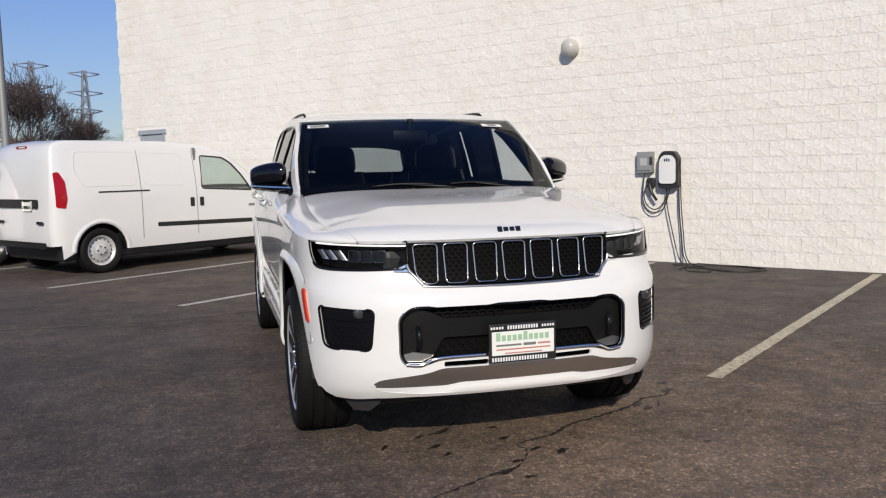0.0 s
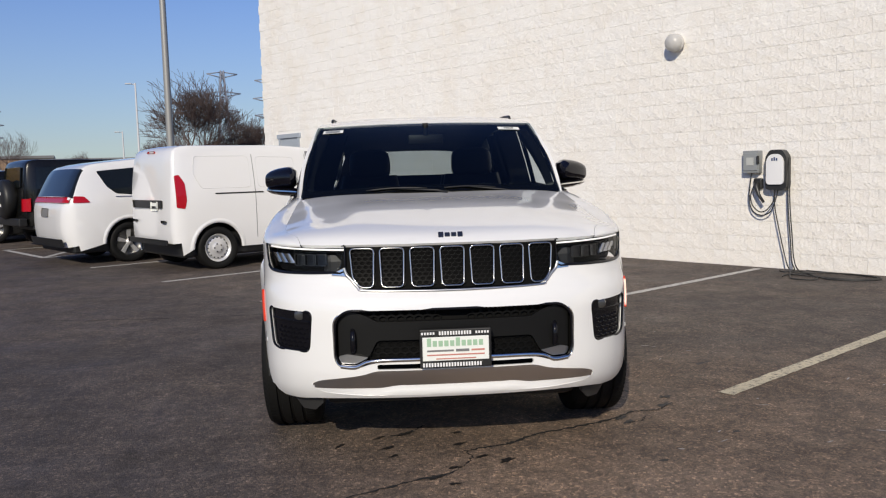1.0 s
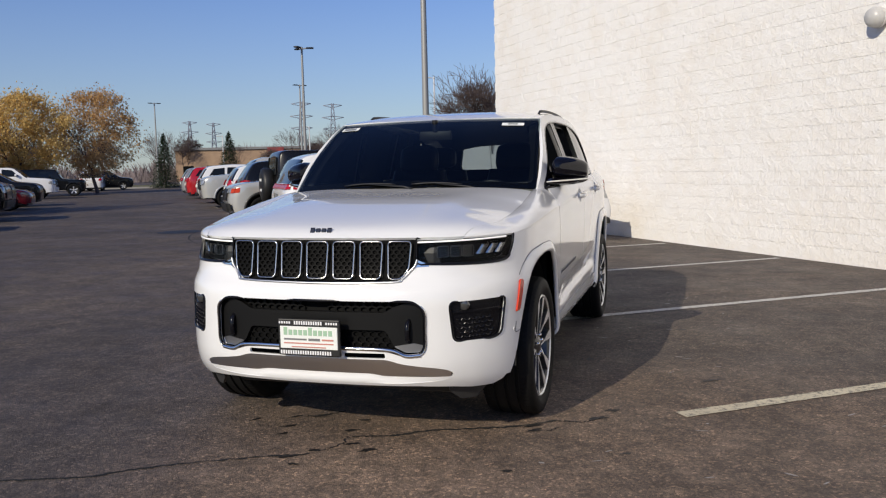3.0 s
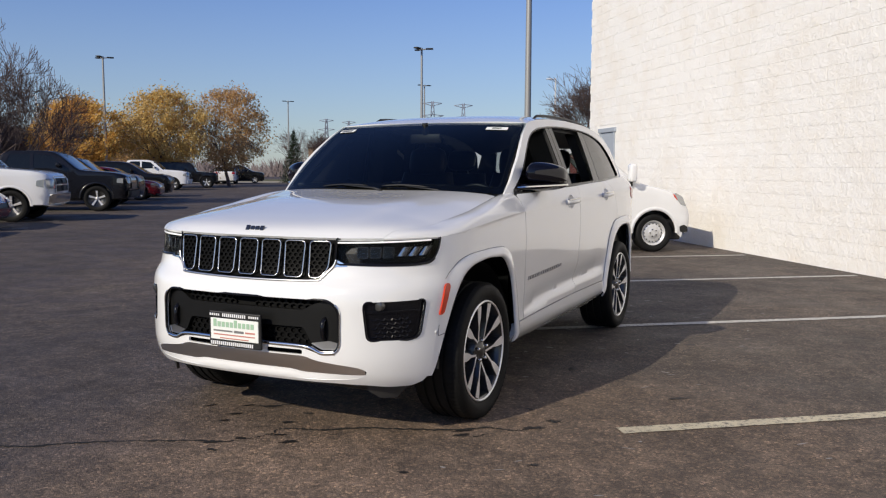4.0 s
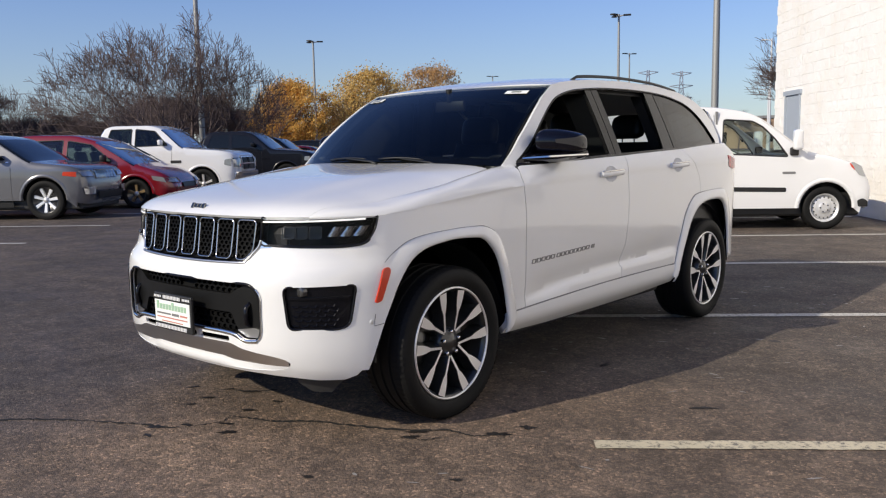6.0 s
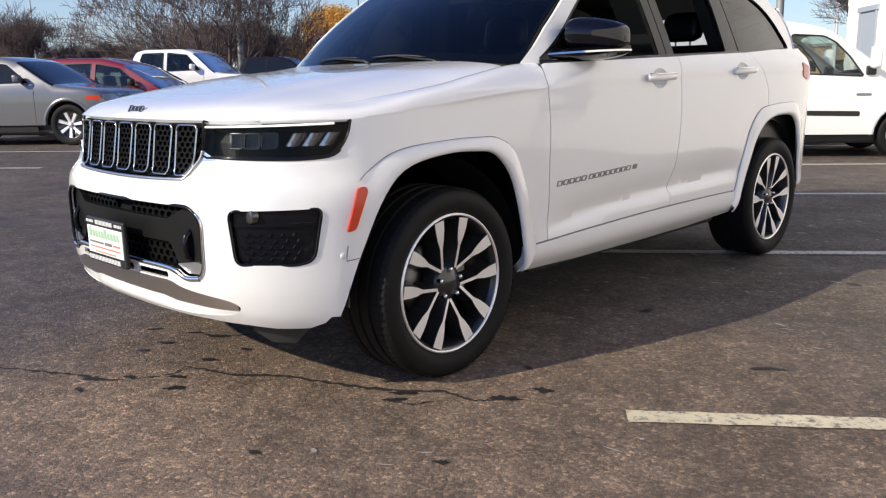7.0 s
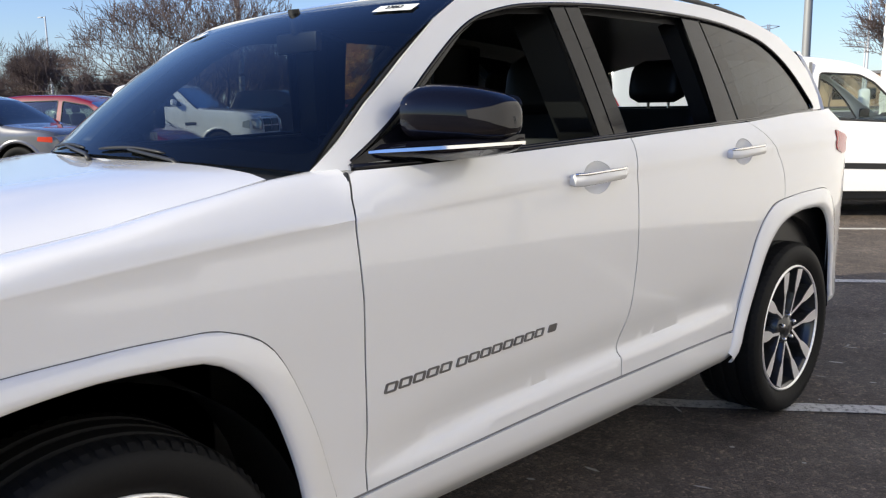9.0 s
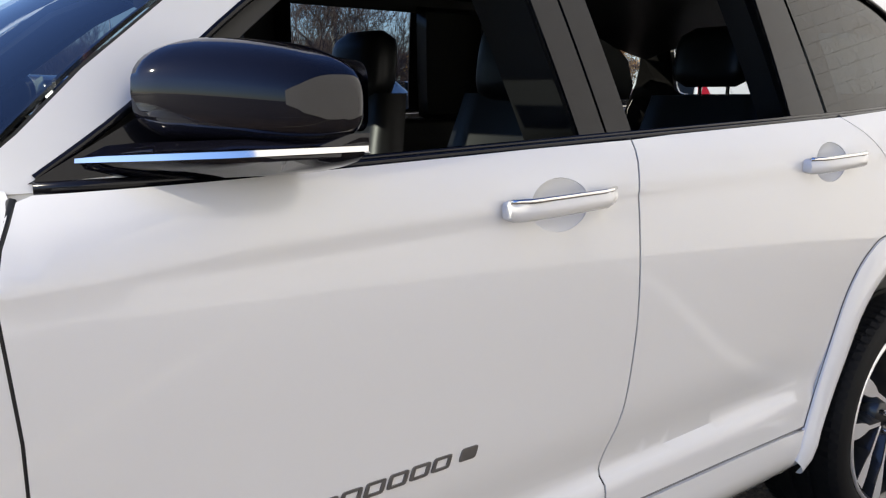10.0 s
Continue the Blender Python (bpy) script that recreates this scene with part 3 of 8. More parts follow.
# ---- round wall lamp ----
lamp = thing("wall_lamp", LOT @ pose(WALL_U, 5.83, 3.06), "round frosted wall lamp on white block wall", "lamp")
bm = bmesh.new()
add_lathe(bm, [(0.0, -0.23), (0.055, -0.222), (0.095, -0.20), (0.118, -0.165), (0.124, -0.12), (0.118, -0.09)], (0, 0, 0), "x", 28)
FROST = material("frosted glass", (0.50, 0.49, 0.47), 0.35)
part("globe", bm, FROST, lamp, smooth=60)
bm = bmesh.new()
add_lathe(bm, [(0.118, -0.095), (0.126, -0.09), (0.126, -0.06), (0.10, -0.03), (0.10, 0.01)], (0, 0, 0), "x", 28)
part("collar", bm, material("lamp collar", (0.55, 0.53, 0.50), 0.5), lamp, smooth=40)

# ---- charging station, junction box and cable ----
box = thing("junction_box", LOT @ pose(WALL_U, 4.58, 1.24), "grey electrical disconnect box on white wall", "electrical box")
BOX_GREY = material("grey enamel", (0.26, 0.275, 0.28), 0.45)
bm = bmesh.new()
add_box(bm, -0.11, 0.0, 0, 0.22, 0.0, 0.29, 0.008)
part("box_body", bm, BOX_GREY, box)
bm = bmesh.new()
add_box(bm, -0.125, -0.108, 0.012, 0.208, 0.03, 0.26, 0.006)
part("box_cover", bm, BOX_GREY, box)
bm = bmesh.new()
add_box(bm, -0.130, -0.124, 0.06, 0.16, 0.10, 0.20)
part("label_plate", bm, material("pale label", (0.45, 0.46, 0.44), 0.5), box)
bm = bmesh.new()
add_box(bm, -0.15, -0.11, -0.012, 0.012, 0.12, 0.22, 0.005)
part("switch_lever", bm, material("black lever", grey(0.03), 0.5), box)
charger = thing("ev_charger", LOT @ pose(WALL_U, 4.20, 1.02), "white and black wall-mounted car charger with cable", "charger")
WHITE_CASE = material("white plastic case", (0.78, 0.78, 0.78), 0.35)
BLACK_CASE = material("black plastic case", grey(0.025), 0.4)
bm = bmesh.new()
body = rounded([(0.0, 0.02), (0.05, 0.0), (0.23, 0.0), (0.28, 0.02), (0.28, 0.42), (0.22, 0.51), (0.06, 0.51), (0.0, 0.42)], 0.04)
sheet(body, lambda y, z: Vector((-0.13, y, z)), (), 0.06, 0.13, bm, -1)
part("back_case", bm, BLACK_CASE, charger, smooth=50)
bm = bmesh.new()
sheet(rounded([(0.025, 0.07), (0.255, 0.07), (0.255, 0.38), (0.20, 0.455), (0.08, 0.455), (0.025, 0.38)], 0.05), lambda y, z: Vector((-0.152 - 0.012 * math.cos((y - 0.14) * 8), y, z)), (), 0.04, 0.03, bm, -1)
part("front_cover", bm, WHITE_CASE, charger, smooth=50)
bm = bmesh.new()
for dy in (-0.03, 0.0, 0.03):
    add_box(bm, -0.170, -0.164, 0.14 + dy - 0.010, 0.14 + dy + 0.010, 0.37, 0.405 if dy else 0.415, 0.004)
part("emblem", bm, material("blue emblem", (0.03, 0.06, 0.16), 0.4), charger, "small dark blue emblem shapes")
CABLE = material("black cable", grey(0.022), 0.5)


def cable(points, r, parent=None, name="cable", label="", cat="cable"):
    bm = bmesh.new()
    add_tube(bm, smooth_line(points, 8), r, 8)
    ob = part(name, bm, CABLE, parent, smooth=60)
    return ob


W0 = WALL_U
feed = thing("charging_cable", LOT @ pose(0, 0, 0), "black charging cable hanging and coiled on asphalt", "cable")
cable([(W0 - 0.10, 4.36, 1.02), (W0 - 0.10, 4.36, 0.80), (W0 - 0.10, 4.28, 0.42), (W0 - 0.12, 4.19, 0.10), (W0 - 0.30, 4.05, 0.010), (W0 - 0.70, 3.86, 0.010), (W0 - 0.90, 3.72, 0.010), (W0 - 0.85, 3.50, 0.010), (W0 - 0.55, 3.62, 0.010), (W0 - 0.30, 3.90, 0.022), (W0 - 0.45, 3.98, 0.010), (W0 - 0.66, 3.70, 0.022), (W0 - 0.60, 3.25, 0.010), (W0 - 0.40, 3.00, 0.010), (W0 - 0.22, 3.12, 0.010), (W0 - 0.14, 3.52, 0.010), (W0 - 0.20, 3.90, 0.024)], 0.008, feed)
cable([(W0 - 0.06, 4.20, 1.42), (W0 - 0.10, 4.17, 1.10), (W0 - 0.10, 4.16, 0.80), (W0 - 0.10, 4.13, 0.44), (W0 - 0.13, 4.09, 0.16), (W0 - 0.24, 3.98, 0.03), (W0 - 0.40, 3.78, 0.012), (W0 - 0.72, 3.40, 0.012), (W0 - 0.62, 3.06, 0.012), (W0 - 0.34, 2.96, 0.012), (W0 - 0.24, 3.30, 0.024), (W0 - 0.36, 3.70, 0.026), (W0 - 0.62, 3.94, 0.012), (W0 - 0.80, 3.90, 0.012)], 0.008, feed)
cable([(W0 - 0.05, 4.22, 1.42), (W0 - 0.08, 4.20, 1.05), (W0 - 0.08, 4.19, 0.70), (W0 - 0.09, 4.155, 0.36), (W0 - 0.12, 4.12, 0.12), (W0 - 0.22, 4.04, 0.02), (W0 - 0.34, 4.10, 0.010), (W0 - 0.28, 4.20, 0.010)], 0.008, feed)
cable([(W0 - 0.06, 4.70, 1.24), (W0 - 0.08, 4.715, 1.05), (W0 - 0.08, 4.72, 0.88), (W0 - 0.09, 4.66, 0.74), (W0 - 0.10, 4.54, 0.69), (W0 - 0.10, 4.42, 0.74), (W0 - 0.09, 4.36, 0.88), (W0 - 0.07, 4.33, 1.04)], 0.008, feed)
cable([(W0 - 0.07, 4.66, 1.08), (W0 - 0.09, 4.695, 0.95), (W0 - 0.09, 4.67, 0.82), (W0 - 0.10, 4.56, 0.735), (W0 - 0.10, 4.45, 0.78), (W0 - 0.09, 4.37, 0.95), (W0 - 0.08, 4.45, 1.30), (W0 - 0.06, 4.50, 1.42)], 0.008, feed)
plug = thing("charge_plug", LOT @ pose(W0 - 0.06, 4.62, 1.0), "black charging plug in its wall holder", "plug")
bm = bmesh.new()
add_tube(bm, [(0.06, 0.0, 0.10), (-0.02, 0.0, 0.10), (-0.05, -0.01, 0.06), (-0.06, -0.05, -0.04), (-0.06, -0.12, -0.14)], [0.035, 0.04, 0.035, 0.022, 0.018], 10)
part("plug_body", bm, BLACK_CASE, plug, smooth=60)
bm = bmesh.new()
add_box(bm, 0.0, 0.06, -0.06, 0.06, 0.03, 0.17, 0.02)
part("holder", bm, BLACK_CASE, plug)
MESH_BLACK = material("grille mesh black", grey(0.004), 0.5, 0, 0, 0.1)
RING = material("slot ring metal", (0.50, 0.50, 0.49), 0.18, 1.0)
DEEP_BLACK = material("deep black", grey(0.003), 0.7, 0, 0, 0.1)
BADGE = material("badge grey", grey(0.26), 0.3, 0.8)
MIRROR_BLACK = material("mirror shell black", (0.004, 0.004, 0.007), 0.04, 0, 0.0, 0.5)
CRYSTAL = material("lamp crystal", grey(0.45), 0.22, 0.9, 1.0)
FOG_GLASS = material("fog lamp glass", grey(0.06), 0.08, 0.3, 1.0)
SKID = material("bright silver trim", (0.74, 0.73, 0.72), 0.30, 1.0)
FLAP = material("grey black flap plastic", grey(0.03), 0.55)
bump(SKID, noise_tex(SKID, 180, 3), 0.25, 0.002)
# ---- the white SUV: x across, y from the nose to the tail, z up ----
SUV = thing("suv", pose(1.347, 3.49, 0), "clean white midsize SUV with black grille and alloy wheels on asphalt", "car")
side_x = curve([(0.26, 0.88), (0.33, 0.918), (0.385, 0.946), (0.43, 0.950), (0.46, 0.947), (0.50, 0.946), (0.56, 0.946), (0.64, 0.948), (0.78, 0.951), (0.95, 0.957), (1.03, 0.9555), (1.088, 0.9525), (1.098, 0.9555), (1.103, 0.9545), (1.125, 0.950), (1.16, 0.938), (1.185, 0.922), (1.21, 0.898), (1.25, 0.868), (1.32, 0.84)])
side_in = curve([(0.4, 0.028), (0.6, 0.018), (0.9, 0.008), (1.3, 0.0), (2.6, 0.0), (3.6, 0.004), (4.0, 0.012), (4.3, 0.03), (4.5, 0.055), (4.65, 0.10), (4.75, 0.17)])
crease_z = curve([(0.4, 1.035), (0.69, 1.056), (0.97, 1.084), (1.25, 1.106), (1.5, 1.121), (1.9, 1.140), (2.3, 1.154), (2.65, 1.163), (3.7, 1.176), (4.5, 1.182)])


ledge_z = curve([(1.4, 0.478), (1.6, 0.488), (2.03, 0.525), (2.55, 0.545), (3.1, 0.560), (3.5, 0.570)])
door_foot = curve([(1.3, 0.452), (1.53, 0.460), (2.0, 0.474), (2.6, 0.484), (3.1, 0.484), (3.5, 0.478)])


def ease(t):
    t = min(1.0, max(0.0, t))
    return t * t * (3 - 2 * t)


def Sflat(y, z):
    """The body side without the hollow; the crease rises towards the tail."""
    x = side_x(z - (crease_z(y) - 1.10) * ease((z - 0.8) / 0.25)) - side_in(y)
    if y < 1.0:
        w = ease((y - 0.68) / 0.3)
        x = nose_x(y, z) * (1 - w) + x * w
    return Vector((x, y, z))


def S(y, z):
    """The body side, with a hollow along the foot of the doors that climbs to the tail."""
    x = Sflat(y, z).x
    h = z - ledge_z(y) - 0.022
    if 1.45 < y < 3.5:
        x -= 0.024 * math.exp(-(h / 0.016) ** 2 if h < 0 else -(h / 0.085) ** 2) * min(1, (y - 1.45) / 0.3, (3.5 - y) / 0.35)
    if y < 1.85:
        x -= 0.45 * (1.85 - max(y, 1.5)) ** 2 * min(1, max(0, (z - 1.12) / 0.1))
    return Vector((x, y, z))


def Sout(d):
    return lambda y, z: S(y, z) + Vector((d, 0, 0))


plan = smooth_line([(0, 0.0), (0.2, 0.005), (0.4, 0.024), (0.55, 0.058), (0.66, 0.105), (0.76, 0.180), (0.835, 0.270), (0.885, 0.36), (0.916, 0.45), (0.935, 0.56), (0.943, 0.70), (0.948, 0.80)], 8)
plan_s = [0.0]
for a, b in zip(plan, plan[1:]):
    plan_s.append(plan_s[-1] + (b - a).length)
front_in = curve([(0.27, 0.12), (0.32, 0.06), (0.36, 0.03), (0.41, 0.012), (0.46, 0.002), (0.55, 0.0), (0.70, 0.0), (0.755, 0.004), (0.79, 0.012), (0.815, 0.028), (0.84, 0.052), (0.88, 0.068), (0.95, 0.08), (1.04, 0.09)])


def s_at(x=None, y=None):
    """Length along the nose's plan curve at that x, or at that y."""
    k = 0 if x is not None else 1
    return float(np.interp(x if k == 0 else y, [p[k] for p in plan], plan_s))


def F(s, z, extra=0.0):
    """The nose: s along its plan curve from the middle, z up. extra: metres inwards."""
    a = abs(s)
    x, y = float(np.interp(a, plan_s, [p[0] for p in plan])), float(np.interp(a, plan_s, [p[1] for p in plan]))
    if extra:
        x1, y1 = float(np.interp(a + 0.02, plan_s, [p[0] for p in plan])), float(np.interp(a + 0.02, plan_s, [p[1] for p in plan]))
        x0, y0 = float(np.interp(a - 0.02, plan_s, [p[0] for p in plan])), float(np.interp(a - 0.02, plan_s, [p[1] for p in plan]))
        if a < 0.02:
            x0 = x - (x1 - x)
            y0 = y1
        n = Vector((-(y1 - y0), x1 - x0)).normalized()
        x, y = x + n.x * extra, y + n.y * extra
    return Vector((math.copysign(x, s), y + front_in(z), z))


def nose_x(y, z):
    """Half width of the nose at that y and z."""
    return float(np.interp(y - front_in(z), [p[1] for p in plan], [p[0] for p in plan]))


def Fout(d):
    return lambda s, z: F(s, z, -d)


S88, S66, S83 = s_at(0.875), s_at(0.655), s_at(0.832)
SEND = s_at(y=0.60)
lamp_foot = [tuple(p) for p in smooth_line([(0.56, 0.912), (0.70, 0.908), (s_at(0.80), 0.906), (s_at(0.845), 0.909), (s_at(0.868), 0.917), (s_at(0.881), 0.940), (s_at(0.890), 0.985), (s_at(0.893), 1.036)], 6)]
half_top = [(0, 0.826), (0.39, 0.832), (0.435, 0.848), (0.47, 0.885), (0.495, 0.908)] + lamp_foot
half_side = [(SEND, 1.05), (SEND, 0.905), (s_at(y=0.53), 0.84), (s_at(y=0.46), 0.72), (s_at(y=0.41), 0.60), (s_at(y=0.375), 0.44), (s_at(y=0.36), 0.37)]
half_bot = [(s_at(0.85), 0.325), (s_at(0.81), 0.306), (0.76, 0.308), (0.66, 0.322), (0.5, 0.33), (0, 0.33)]
half = half_top + half_side + half_bot
bumper_line = half + [(-a, b) for a, b in half[-2:0:-1]]
fog_l = rounded([(S66, 0.738), (S88, 0.740), (S88 - 0.034, 0.562), (S83 - 0.004, 0.547), (S66 + 0.02, 0.551)], 0.03)
fog_r = [Vector((-p[0], p[1])) for p in fog_l][::-1]
low_half = [(0, 0.746), (0.50, 0.746), (0.553, 0.70), (0.556, 0.53), (0.53, 0.488), (0.46, 0.484), (0.385, 0.512), (0.0, 0.518)]
low_open = rounded(low_half + [(-a, b) for a, b in low_half[-2:0:-1]], 0.035)
slots = [rounded([(a, 0.474), (b, 0.474), (b, 0.498), (a, 0.498)], 0.01) for a, b in ((-0.36, -0.155), (-0.125, 0.125), (0.155, 0.36))]
chin_half = [(0, 0.468), (0.37, 0.468), (0.43, 0.448), (0.53, 0.434), (0.61, 0.424), (0.66, 0.412), (0.685, 0.392), (0.65, 0.366), (0.58, 0.356), (0.45, 0.346), (0, 0.34)]
chin_line = rounded(chin_half + [(-a, b) for a, b in chin_half[-2:0:-1]], 0.03)
bm = sheet(bumper_line, F, [low_open, fog_l, fog_r, chin_line] + slots, 0.025, 0.012)
bumper = part("front_bumper", bm, WHITE_PAINT, SUV, smooth=50)


def ring_tube(pts, fmap, r, seg=6):
    bm = bmesh.new()
    ps = [fmap(p[0], p[1]) for p in pts]
    add_tube(bm, ps + [ps[0]], r, seg, cap=False)
    return bm


part("opening_trim", ring_tube(low_open, Fout(0.0), 0.007), BLACK_GLOSS, bumper, smooth=60)
part("opening_chrome", (lambda b: (add_loft(b, [[Fout(o)(p[0], p[1] + dz) for dz, o in ((0.006, -0.012), (0.008, 0.001), (0.004, 0.007), (-0.004, 0.008), (-0.010, 0.005), (-0.013, 0.0))] for p in smooth_line([(-0.556, 0.60), (-0.556, 0.53), (-0.53, 0.492), (-0.46, 0.488), (-0.385, 0.515), (-0.2, 0.52), (0.2, 0.52), (0.385, 0.515), (0.46, 0.488), (0.53, 0.492), (0.556, 0.53), (0.556, 0.60)][2:-2], 5)]), b)[1])(bmesh.new()), CHROME, bumper, smooth=60)
for sg in (1, -1):
    part("corner_chrome", (lambda b: (add_tube(b, [Fout(0.003)(p[0], p[1]) for p in smooth_line([(sg * 0.50, 0.489), (sg * 0.535, 0.495), (sg * 0.555, 0.53), (sg * 0.557, 0.60), (sg * 0.557, 0.69), (sg * 0.535, 0.725)], 5)], 0.0045, 8), b)[1])(bmesh.new()), CHROME, bumper, smooth=60)
    corner = [(0.40, 0.530), (0.46, 0.500), (0.53, 0.502), (0.545, 0.535), (0.50, 0.545)]
    part("corner_plate", sheet(rounded([(sg * a, b) for a, b in corner], 0.01), lambda s_, z: F(s_, z, 0.016), (), 0.03, 0.004, out=sg), SATIN, bumper, smooth=40)
for fg in (fog_l, fog_r):
    part("fog_trim", ring_tube(fg, Fout(-0.002), 0.006), BLACK_GLOSS, bumper, smooth=60)
# chin under the opening: a scoop facing the ground with a lip along its foot
def chin_lip_z(a):
    return 0.380 + 0.012 * (1 - ease((abs(a) - 0.26) / 0.10))


def chin(s_, z):
    a = abs(s_)
    zt = float(np.interp(a, [p[0] for p in chin_half[:7]], [p[1] for p in chin_half[:7]]))
    zl = chin_lip_z(a)
    deep = 0.017 * (1 - ease((a - 0.36) / 0.31))
    v = (zt - z) / max(0.02, zt - zl)
    return F(s_, z, deep * max(0.0, v) if v < 1 else deep * (1 - ease((zl - z) / 0.045)))


lip = [(float(a), chin_lip_z(float(a))) for a in np.linspace(-0.668, 0.668, 68)]
chin_top = [p for p in chin_line if p[1] > 0.402]
chin_foot = [p for p in chin_line if p[1] <= chin_lip_z(p[0]) - 0.002]
for nm, edge, mat in (("chin_scoop", chin_top, SKID), ("chin_lip", chin_foot, WHITE_PAINT)):
    right = sorted([(p[0], p[1]) for p in edge])
    part(nm, sheet(right + lip[::-1], chin, (), 0.012, 0.004, lines=[[(a, b - 0.020) for a, b in lip[8:-8]]] if nm == "chin_lip" else ()), mat, bumper, "bright silver scoop facing the ground" if mat is SKID else "", smooth=40)
# black insert behind the lower opening and the fog pockets
ins = rounded([(-0.58, 0.77), (0.58, 0.77), (0.58, 0.46), (-0.58, 0.46)], 0.02)
part("grille_insert", sheet(ins, lambda s, z: F(s, z, 0.05 + 0.02 * (z > 0.69)), (), 0.03, 0), DEEP_BLACK, bumper, smooth=30)
bar = [(-0.36, 0.69), (0.36, 0.69), (0.40, 0.715), (0.46, 0.735), (0.545, 0.735), (0.545, 0.50), (0.45, 0.50), (0.40, 0.53), (0.36, 0.605), (-0.36, 0.605), (-0.40, 0.53), (-0.45, 0.50), (-0.545, 0.50), (-0.545, 0.735), (-0.46, 0.735), (-0.40, 0.715)]
part("insert_bar", sheet(rounded(bar, 0.02), Fout(-0.022), (), 0.03, 0.03), material("satin black", grey(0.008), 0.35, 0, 0, 0.25), bumper, smooth=40)


def honeycomb(u0, u1, v0, v1, cell, fmap, depth, bm=None, mask=None, w=0.17):
    bm = bm or bmesh.new()
    dx, dy = cell, cell * 0.62
    row = 0
    v = v0
    while v <= v1:
        u = u0 + (dx / 2 if row % 2 else 0)
        while u <= u1:
            if mask is None or mask(u, v):
                ro, ri = 0.58, 0.58 - w
                hexo = [(u + dx * ro * math.cos(a), v + dy * 1.15 * ro * math.sin(a)) for a in (math.tau * (k + 0.5) / 6 for k in range(6))]
                hexi = [(u + dx * ri * math.cos(a), v + dy * 1.15 * ri * math.sin(a)) for a in (math.tau * (k + 0.5) / 6 for k in range(6))]
                o = [bm.verts.new(fmap(*p)) for p in hexo]
                i = [bm.verts.new(fmap(*p)) for p in hexi]
                b = [bm.verts.new(fmap(*p) + Vector((0, depth, 0))) for p in hexi]
                for k in range(6):
                    bm.faces.new((o[k], o[(k + 1) % 6], i[(k + 1) % 6], i[k]))
                    bm.faces.new((i[k], i[(k + 1) % 6], b[(k + 1) % 6], b[k]))
            u += dx
        v += dy
        row += 1
    return bm


for u0, u1 in ((-0.46, -0.08), (0.08, 0.46)):
    part("upper_mesh", honeycomb(u0, u1, 0.70, 0.742, 0.042, Fout(-0.045), 0.02), MESH_BLACK, bumper)
part("lower_mesh", honeycomb(-0.38, 0.38, 0.53, 0.602, 0.042, Fout(-0.04), 0.02), MESH_BLACK, bumper)
for sg in (-1, 1):
    pocket = rounded([(sg * (S66 - 0.02), 0.77), (sg * (S88 + 0.02), 0.765), (sg * (S88 + 0.0), 0.53), (sg * (S66 - 0.02), 0.53)], 0.02)
    part("fog_pocket", sheet(pocket, lambda s, z: F(s, z, 0.013), (), 0.03, 0), BLACK_GLOSS, bumper, smooth=30)
    bm = bmesh.new()
    for r in range(5):
        for c in range(5):
            a0 = S66 + 0.035 + c * 0.04 + (0.015 if r % 2 else 0)
            zc = 0.57 + r * 0.021
            ps = [F(sg * (a0 + da), zc + dz, 0.010) for da, dz in ((0, 0), (0.012, -0.006), (0.028, -0.006), (0.034, 0.004))]
            add_tube(bm, ps, 0.0028, 5)
    part("pocket_ribs", bm, BLACK_GLOSS, bumper)
    bm = bmesh.new()
    shelf = [(sg * (S66 + 0.02), 0.683), (sg * (S88 - 0.035), 0.683), (sg * (S88 - 0.03), 0.692), (sg * (S66 + 0.02), 0.692)]
    sheet(shelf, lambda s, z: F(s, z, 0.004), (), 0.03, 0.012, bm)
    part("pocket_shelf", bm, BLACK_GLOSS, bumper)
    fog = F(sg * (S66 + 0.075), 0.718, 0.008)
    bm = bmesh.new()
    add_lathe(bm, [(0.0, -0.002), (0.020, -0.004), (0.026, 0.002), (0.028, 0.02)], fog, "y", 20)
    part("fog_lamp", bm, FOG_GLASS, bumper, "small clear fog lamp", smooth=40)
    hook = F(sg * 0.475, 0.60, 0.030)
    bm = bmesh.new()
    add_tube(bm, [hook + Vector((dx, dy, dz)) for dx, dy, dz in ((0, 0.04, 0.05), (0, 0.0, 0.055), (0, -0.022, 0.035), (0, -0.026, 0.0), (0, -0.022, -0.035), (0, 0.0, -0.05), (0, 0.04, -0.045))], 0.013, 8)
    part("tow_hook", bm, BLACK_GLOSS, bumper, smooth=60)
    bm = bmesh.new()
    deflector = [(sg * 0.66, 0.335), (sg * s_at(0.80), 0.36), (sg * s_at(0.83), 0.30), (sg * s_at(0.79), 0.235), (sg * 0.74, 0.24), (sg * 0.67, 0.285)]
    sheet(deflector, lambda s, z: F(s, max(z, 0.345), 0.045 + (0.345 - z) * 0.35) * 1.0 + Vector((0, 0, min(0, z - 0.345))), (), 0.03, 0.015, bm)
    part("air_deflector", bm, FLAP, bumper, smooth=40)
    bm = bmesh.new()
    mk = [(0.412, 0.648), (0.445, 0.655), (0.499, 0.788), (0.489, 0.806), (0.460, 0.800)]
    sheet(rounded(mk, 0.012), (lambda y, z: Vector((sg * (nose_x(y, z) + 0.009), y, z))), (), 0.02, 0.012, bm, sg)
    part("side_marker", bm, AMBER, SUV, "orange reflector strip", smooth=40)
    sen = F(sg * s_at(y=0.40), 0.565, 0.001)
    bm = bmesh.new()
    add_lathe(bm, [(0.0, sg * 0.002), (0.011, sg * 0.002), (0.0125, -sg * 0.002)], sen, "x", 16)
    part("parking_sensor", bm, WHITE_PAINT, bumper, smooth=40)

